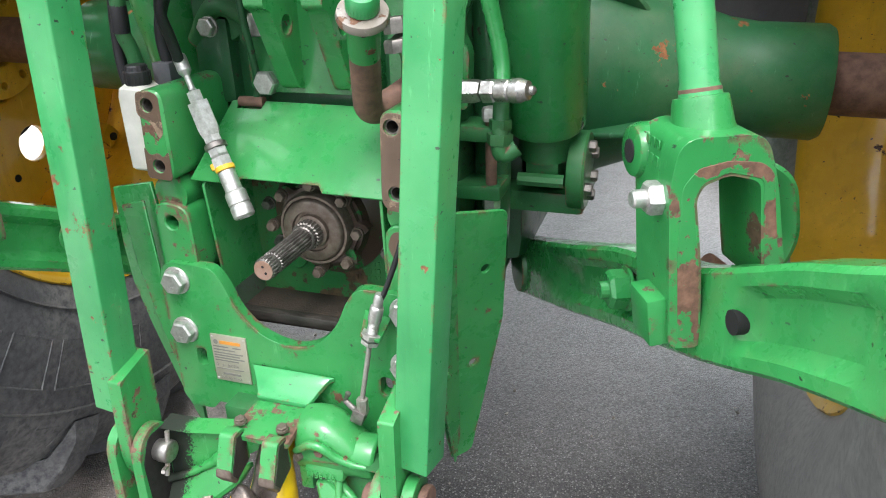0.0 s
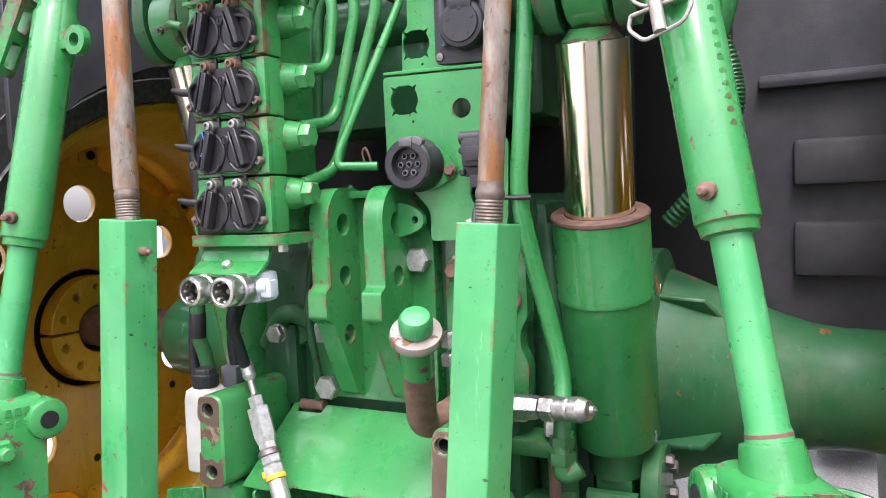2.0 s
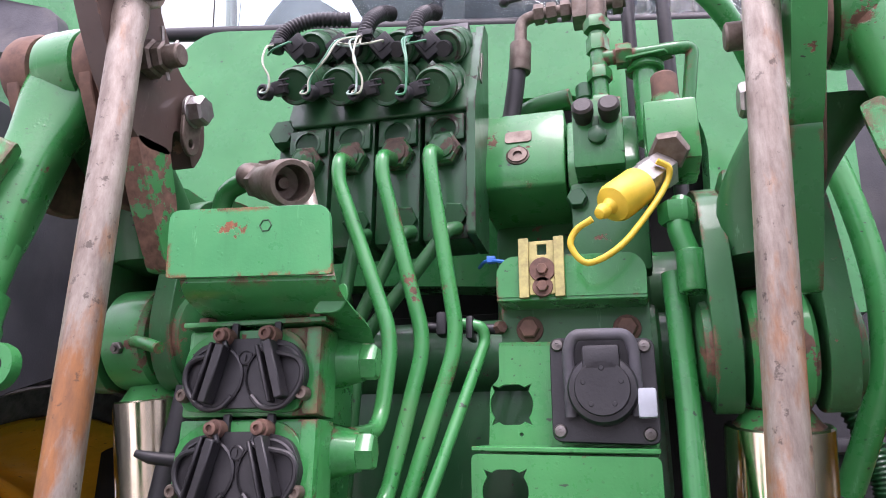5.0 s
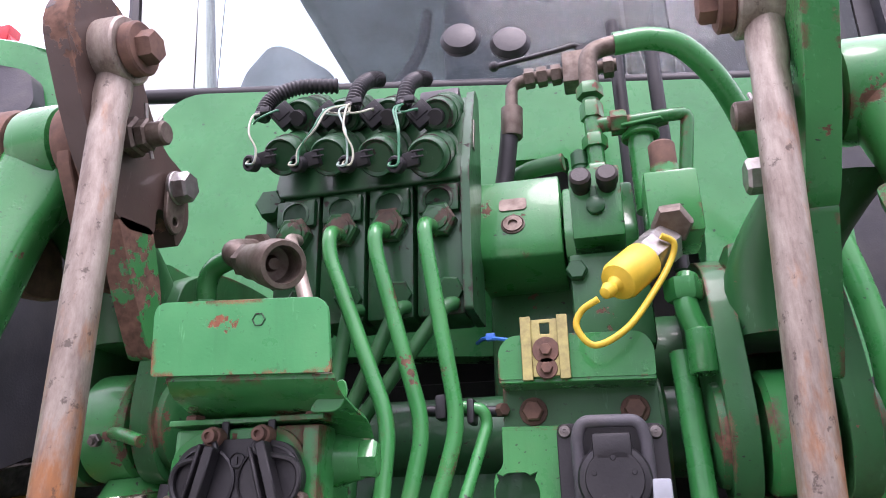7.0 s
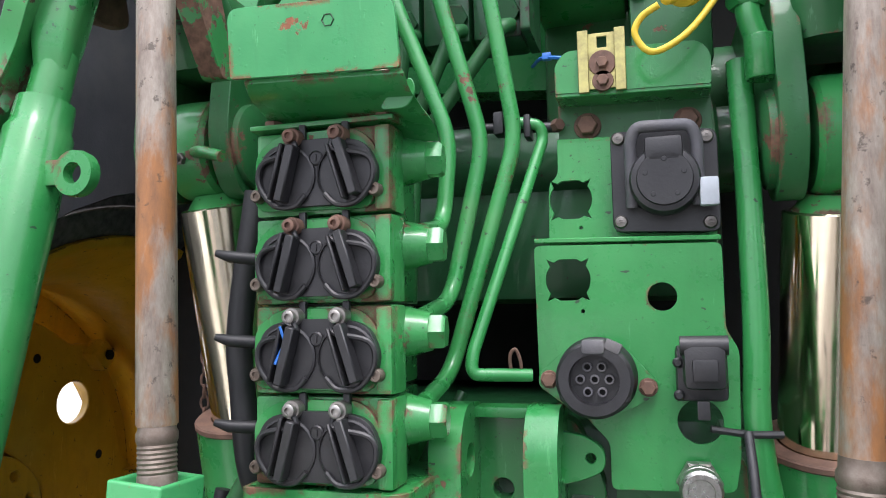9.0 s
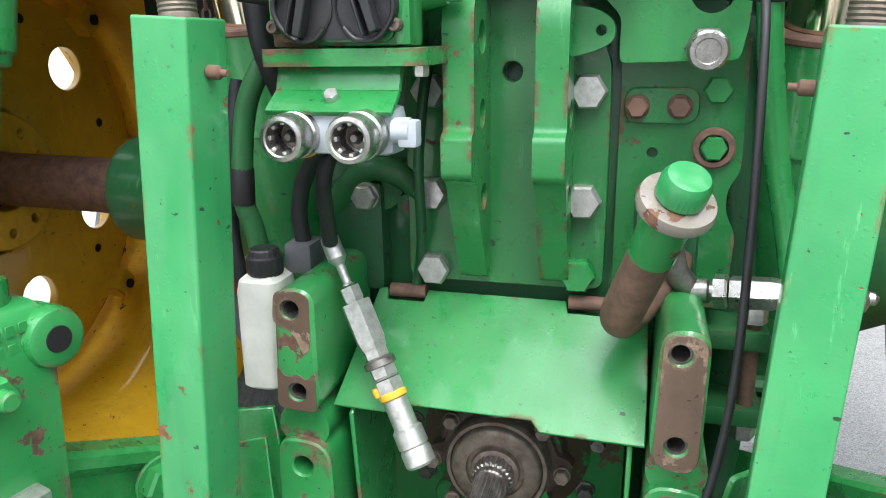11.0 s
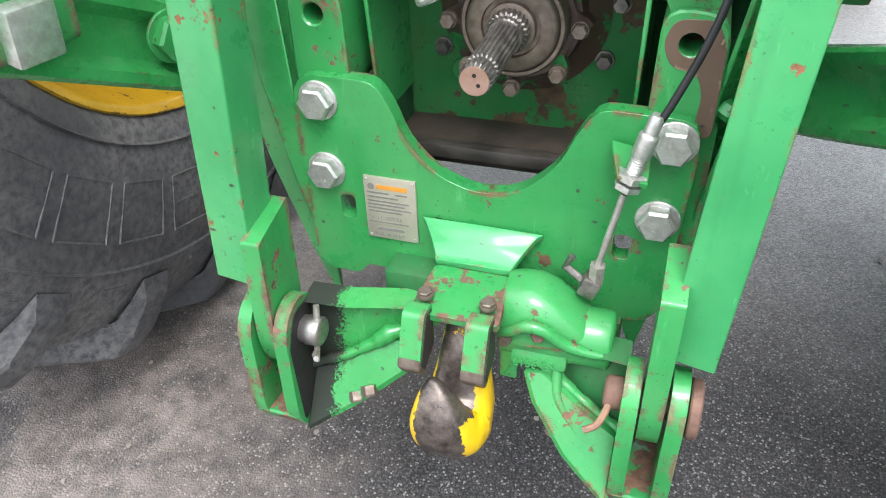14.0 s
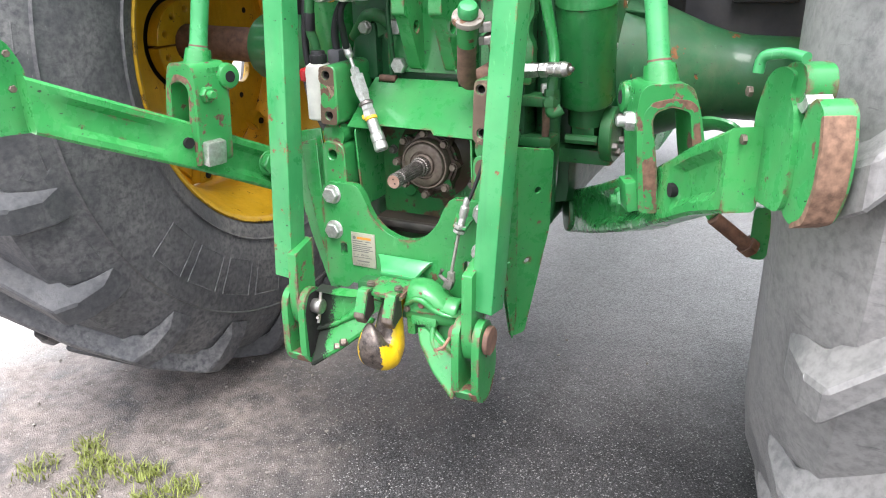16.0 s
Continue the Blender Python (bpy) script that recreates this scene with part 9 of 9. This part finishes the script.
lathe(bm, (0.168, 0.17, 2.088), (0, 0, 1), [(0.010, 0), (0.010, 0.022), (0.012, 0.024), (0.012, 0.042), (0.008, 0.046)], 16)
part("bleed_fitting", bm, green_dark, tb)
bm = B()
lathe(bm, (0.188, 0.17, 2.222), (0, 0, 1), [(0.011, 0), (0.011, 0.016)], 18)
part("swivel_collar", bm, green_dark, tb)
bm = B()
sweep(bm, rounded([(0.188, 0.16, 2.22), (0.190, 0.16, 2.275), (0.23, 0.165, 2.285)], 0.035, 8), 0.0125, 16)
part("hose_elbow", bm, rust_grey, tb, "weathered grey hose elbow")
bm = B()
sweep(bm, spline([(0.225, 0.165, 2.285), (0.275, 0.17, 2.288), (0.32, 0.18, 2.268), (0.37, 0.22, 2.21), (0.42, 0.30, 2.10), (0.44, 0.36, 1.95)], 8), 0.0155, 16)
part("hose", bm, green, tb, "green-painted hose")
rb = thing("pressure_block", (0.26, 0.14, 1.98), "green block with rusty cap and outlet elbow", "valve block", moved=(0.018, -0.025, 0.004))
bm = B()
box(bm, (0.228, 0.11, 1.985), (0.286, 0.19, 2.060), 0.005)
lathe(bm, (0.256, 0.15, 2.058), (0, 0, 1), [(0.019, 0), (0.019, 0.012), (0.0165, 0.014), (0.0165, 0.024)], 22)
part("block", bm, green, rb)
bm = B()
lathe(bm, (0.256, 0.15, 2.080), (0, 0, 1), [(0.0150, 0), (0.0155, 0.002), (0.0155, 0.030), (0.013, 0.033), (0.010, 0.033), (0.009, 0.030), (0, 0.030)], 22)
part("cap", bm, rust, rb, "rusty brown round cap")
bm = B()
cyl(bm, (0.238, 0.20, 2.05), (0.238, 0.20, 2.15), 0.016, n=18)
lathe(bm, (0.238, 0.20, 2.15), (0, 0, 1), [(0.022, 0), (0.024, 0.002), (0.024, 0.008), (0.021, 0.010)], 24)
slab(bm, [(0.215, 0.17, 2.156), (0.262, 0.17, 2.160), (0.275, 0.20, 2.166), (0.215, 0.22, 2.158)], 0.003, bev=0.0005)
part("side_valve", bm, green, rb)
bm = B()
hex_head(bm, V(0.252, 0.112, 1.998), V(-0.1, -0.8, -0.6), 0.038, 0.020)
part("outlet_nut", bm, rust_grey, rb, "bare steel outlet nut")
bm = B()
sweep(bm, rounded([(0.258, 0.10, 1.93), (0.250, 0.090, 1.90), (0.262, 0.09, 1.86)], 0.02), 0.012, 14)
hex_head(bm, V(0.252, 0.095, 1.925), V(0, 0, -1), 0.034, 0.022)
lathe(bm, (0.262, 0.09, 1.872), (0, 0, -1), [(0.013, 0), (0.0155, 0.002), (0.0155, 0.042), (0.014, 0.044)], 20)
part("hose_end", bm, green, rb)

# back hose with shut-off valve
bh = thing("shutoff_valve", (0.10, 0.23, 2.10), "weathered shut-off valve with lever on a black hose", "valve")
bm = B()
sweep(bm, spline([(0.088, 0.22, 2.245), (0.084, 0.22, 2.20), (0.076, 0.225, 2.15), (0.066, 0.23, 2.10), (0.058, 0.26, 2.02)], 6), 0.0125, 14)
part("hose", bm, black_rubber, bh, "black hose")
bm = B()
lathe(bm, (0.0885, 0.22, 2.205), (0.05, 0, 1), [(0.0145, 0), (0.0155, 0.002), (0.0155, 0.045), (0.013, 0.047)], 20)
sweep(bm, rounded([(0.0905, 0.22, 2.25), (0.092, 0.22, 2.292), (0.125, 0.22, 2.297)], 0.02), 0.009, 14)
for x in (0.112, 0.130, 0.150, 0.222):
    hex_head(bm, V(x, 0.22, 2.297), V(1, 0.0, 0.02), 0.026, 0.014)
cyl(bm, (0.11, 0.22, 2.297), (0.24, 0.22, 2.300), 0.009, n=14)
box(bm, (0.166, 0.202, 2.272), (0.214, 0.238, 2.322), 0.003)
part("valve_body", bm, rust_grey, bh, "weathered brown-grey valve body")
bm = B()
sweep(bm, rounded([(0.200, 0.215, 2.328), (0.185, 0.212, 2.338), (0.170, 0.21, 2.332), (0.075, 0.20, 2.312)], 0.01), 0.0038, 10)
lathe(bm, (0.070, 0.20, 2.312), (1, 0, 0), [(0.004, -0.006), (0.0075, -0.002), (0.0075, 0.004), (0.004, 0.008)], 14)
lathe(bm, (0.197, 0.215, 2.320), (0, 0, 1), [(0.012, 0), (0.012, 0.010), (0.008, 0.013)], 14)
part("lever", bm, black_plastic, bh, "dark lever")
for x, y, lo, hi in ((0.243, 0.26, 2.05, 2.40), (0.292, 0.25, 2.0, 2.36)):
    bm = B()
    sweep(bm, [(x, y, lo), (x, y, hi)], 0.010, 12)
    solo("upright_hose", bm, black_rubber, "black upright hose before the green panel", "hose")
steel_pipe([(0.055, 0.28, 2.08), (0.062, 0.27, 2.15), (0.10, 0.26, 2.172), (0.155, 0.25, 2.174)], 0.0125, green_dirty)

# corrugated hose and mudguard seam by the chrome cylinder
cur = spline([(0.47, 0.42, 1.96), (0.478, 0.40, 1.83), (0.484, 0.40, 1.77), (0.508, 0.40, 1.69), (0.511, 0.40, 1.618), (0.47, 0.42, 1.52), (0.40, 0.44, 1.44)], 44)
bm = B()
sweep(bm, cur, [0.0145 + 0.0022 * ((q // 2) % 2) for q in range(len(cur))], 12)
solo("corrugated_hose", bm, green_dark, "dark green corrugated hose by the mudguard", "hose", angle=70)
# zip tie round pipe and cable
bm = B()
sweep(bm, [(0.215, 0.035, 1.497), (0.25, 0.040, 1.492), (0.278, 0.045, 1.492)], 0.0035, 8)
solo("cable_tie", bm, black_plastic, "black cable tie round a green hose", "cable tie")
bm = B()
sweep(bm, spline([(0.040, 0.16, 1.902), (0.058, 0.12, 1.897), (0.092, 0.105, 1.888)], 5), 0.0022, 6)
box(bm, (0.058, 0.113, 1.893), (0.068, 0.121, 1.901), 0.001)
solo("cable_tie", bm, blue_tie, "blue cable tie beside the pipes", "cable tie")
# chain behind one cylinder
ch = thing("chain", (-0.415, 0.17, 1.44), "thin dark chain hanging beside the chrome rod", "chain")
link_bm = B()
loop = [(0.005 * math.cos(t), 0, 0.009 * math.sin(t)) for t in [2 * math.pi * q / 10 for q in range(11)]]
sweep(link_bm, loop, 0.0018, 5)
bmesh.ops.recalc_face_normals(link_bm, faces=link_bm.faces)
link_me = bpy.data.meshes.new("chain_link")
link_bm.to_mesh(link_me)
link_bm.free()
link_me.materials.append(rust)
for k in range(26):
    o = new("chain_link", link_me)
    o.parent = ch
    o.matrix_basis = pose(0.0, 0, 0.385 - 0.015 * k, 0, 0, 90 * (k % 2) + 20)

bm = B()
sweep(bm, spline([(0.455, 0.30, 2.16), (0.474, 0.30, 2.113), (0.495, 0.30, 2.042), (0.512, 0.30, 1.949), (0.517, 0.30, 1.863), (0.509, 0.31, 1.78), (0.489, 0.33, 1.719), (0.46, 0.36, 1.64)], 8), 0.017, 14)
solo("hydraulic_hose", bm, green, "green-painted hose down the side of the panel", "hose")

# ---- far behind: a red steel A-frame seen over the mudguard ----
af = thing("a_frame", (-9.6, 8.0, 0), "tall red steel A-frame standing far behind the tractor", "frame")
apex = V(-9.55, 8.0, 9.95)
for foot in (V(-17.6, 8.0, 0.0), V(-3.5, 8.0, 0.0)):
    bm = B()
    d = (foot - apex).normalized()
    w = d.cross(V(0, 1, 0)).normalized() * 0.17
    t = B()
    loft(t, [[p + w * a + V(0, 0.12 * b, 0) for a, b in ((-1, -1), (1, -1), (1, 1), (-1, 1))] for p in (apex, foot)])
    soften(t, 0.02, 1)
    merge(bm, t)
    part("leg", bm, red_plastic, af, "red painted leg")
bm = B()
box(bm, apex - V(0.25, 0.14, 0.25), apex + V(0.25, 0.14, 0.12), 0.04)
part("head", bm, red_plastic, af)
bm = B()
cyl(bm, (-8.9, 8.3, 7.3), (-6.6, 8.3, 9.25), 0.10, n=12)
cyl(bm, (-8.9, 8.3, 0), (-8.9, 8.3, 7.32), 0.10, n=12)
solo("jib_pole", bm, dark_panel, "dark steel pole with a slanting jib", "pole")

# ---- grass and small stones on the muddy edge ----
random.seed(11)
bm = B()
for cx, cy, r, n in ((-1.06, -0.27, 0.05, 110), (-1.00, -0.32, 0.05, 120), (-0.94, -0.33, 0.06, 190), (-0.84, -0.31, 0.05, 110), (-0.79, -0.29, 0.045, 140), (-0.66, -0.30, 0.055, 170), (-0.72, -0.37, 0.05, 120), (-0.92, -0.44, 0.07, 170), (-1.12, -0.42, 0.07, 150), (-0.56, -0.34, 0.03, 40)):
    for k in range(n):
        a, q = random.uniform(0, 6.28), r * random.random() ** 0.7
        x, y, h = cx + q * math.cos(a), cy + q * math.sin(a), random.uniform(0.008, 0.034)
        z = FALL * x - 0.006
        lean, b = random.uniform(0.3, 1.5) * h, random.uniform(0, 6.28)
        dx, dy, w = math.cos(b), math.sin(b), 0.0019
        v = [bm.verts.new(p) for p in ((x - dy * w, y + dx * w, z), (x + dy * w, y - dx * w, z), (x + dx * lean * 0.4 + dy * w * 0.8, y + dy * lean * 0.4 - dx * w * 0.8, z + h * 0.7), (x + dx * lean * 0.4 - dy * w * 0.8, y + dy * lean * 0.4 + dx * w * 0.8, z + h * 0.7), (x + dx * lean, y + dy * lean, z + h))]
        bm.faces.new((v[0], v[1], v[2], v[3]))
        bm.faces.new((v[3], v[2], v[4]))
solo("grass", bm, grass_blade, "short yellow-green grass tufts growing at the muddy edge", "grass", kind="stuff")
bm = B()
for k in range(420):
    x, y = random.uniform(-1.7, 1.0), random.uniform(-0.75, 1.2)
    if x > -0.2 and random.random() < 0.5:
        continue
    r = random.choice((0.0025, 0.003, 0.004, 0.005, 0.008))
    t = B()
    bmesh.ops.create_icosphere(t, subdivisions=1, radius=1)
    for v in t.verts:
        v.co *= random.uniform(0.75, 1.2)
    bmesh.ops.transform(t, matrix=Matrix.Translation((x, y, FALL * x + 0.001)) @ Euler((0, 0, random.uniform(0, 6))).to_matrix().to_4x4() @ Matrix.Diagonal((r, r * 0.8, r * 0.6, 1)), verts=t.verts)
    merge(bm, t)
solo("gravel", bm, stone_grit, "small loose pale and brown stones scattered on the asphalt", "gravel", kind="stuff")
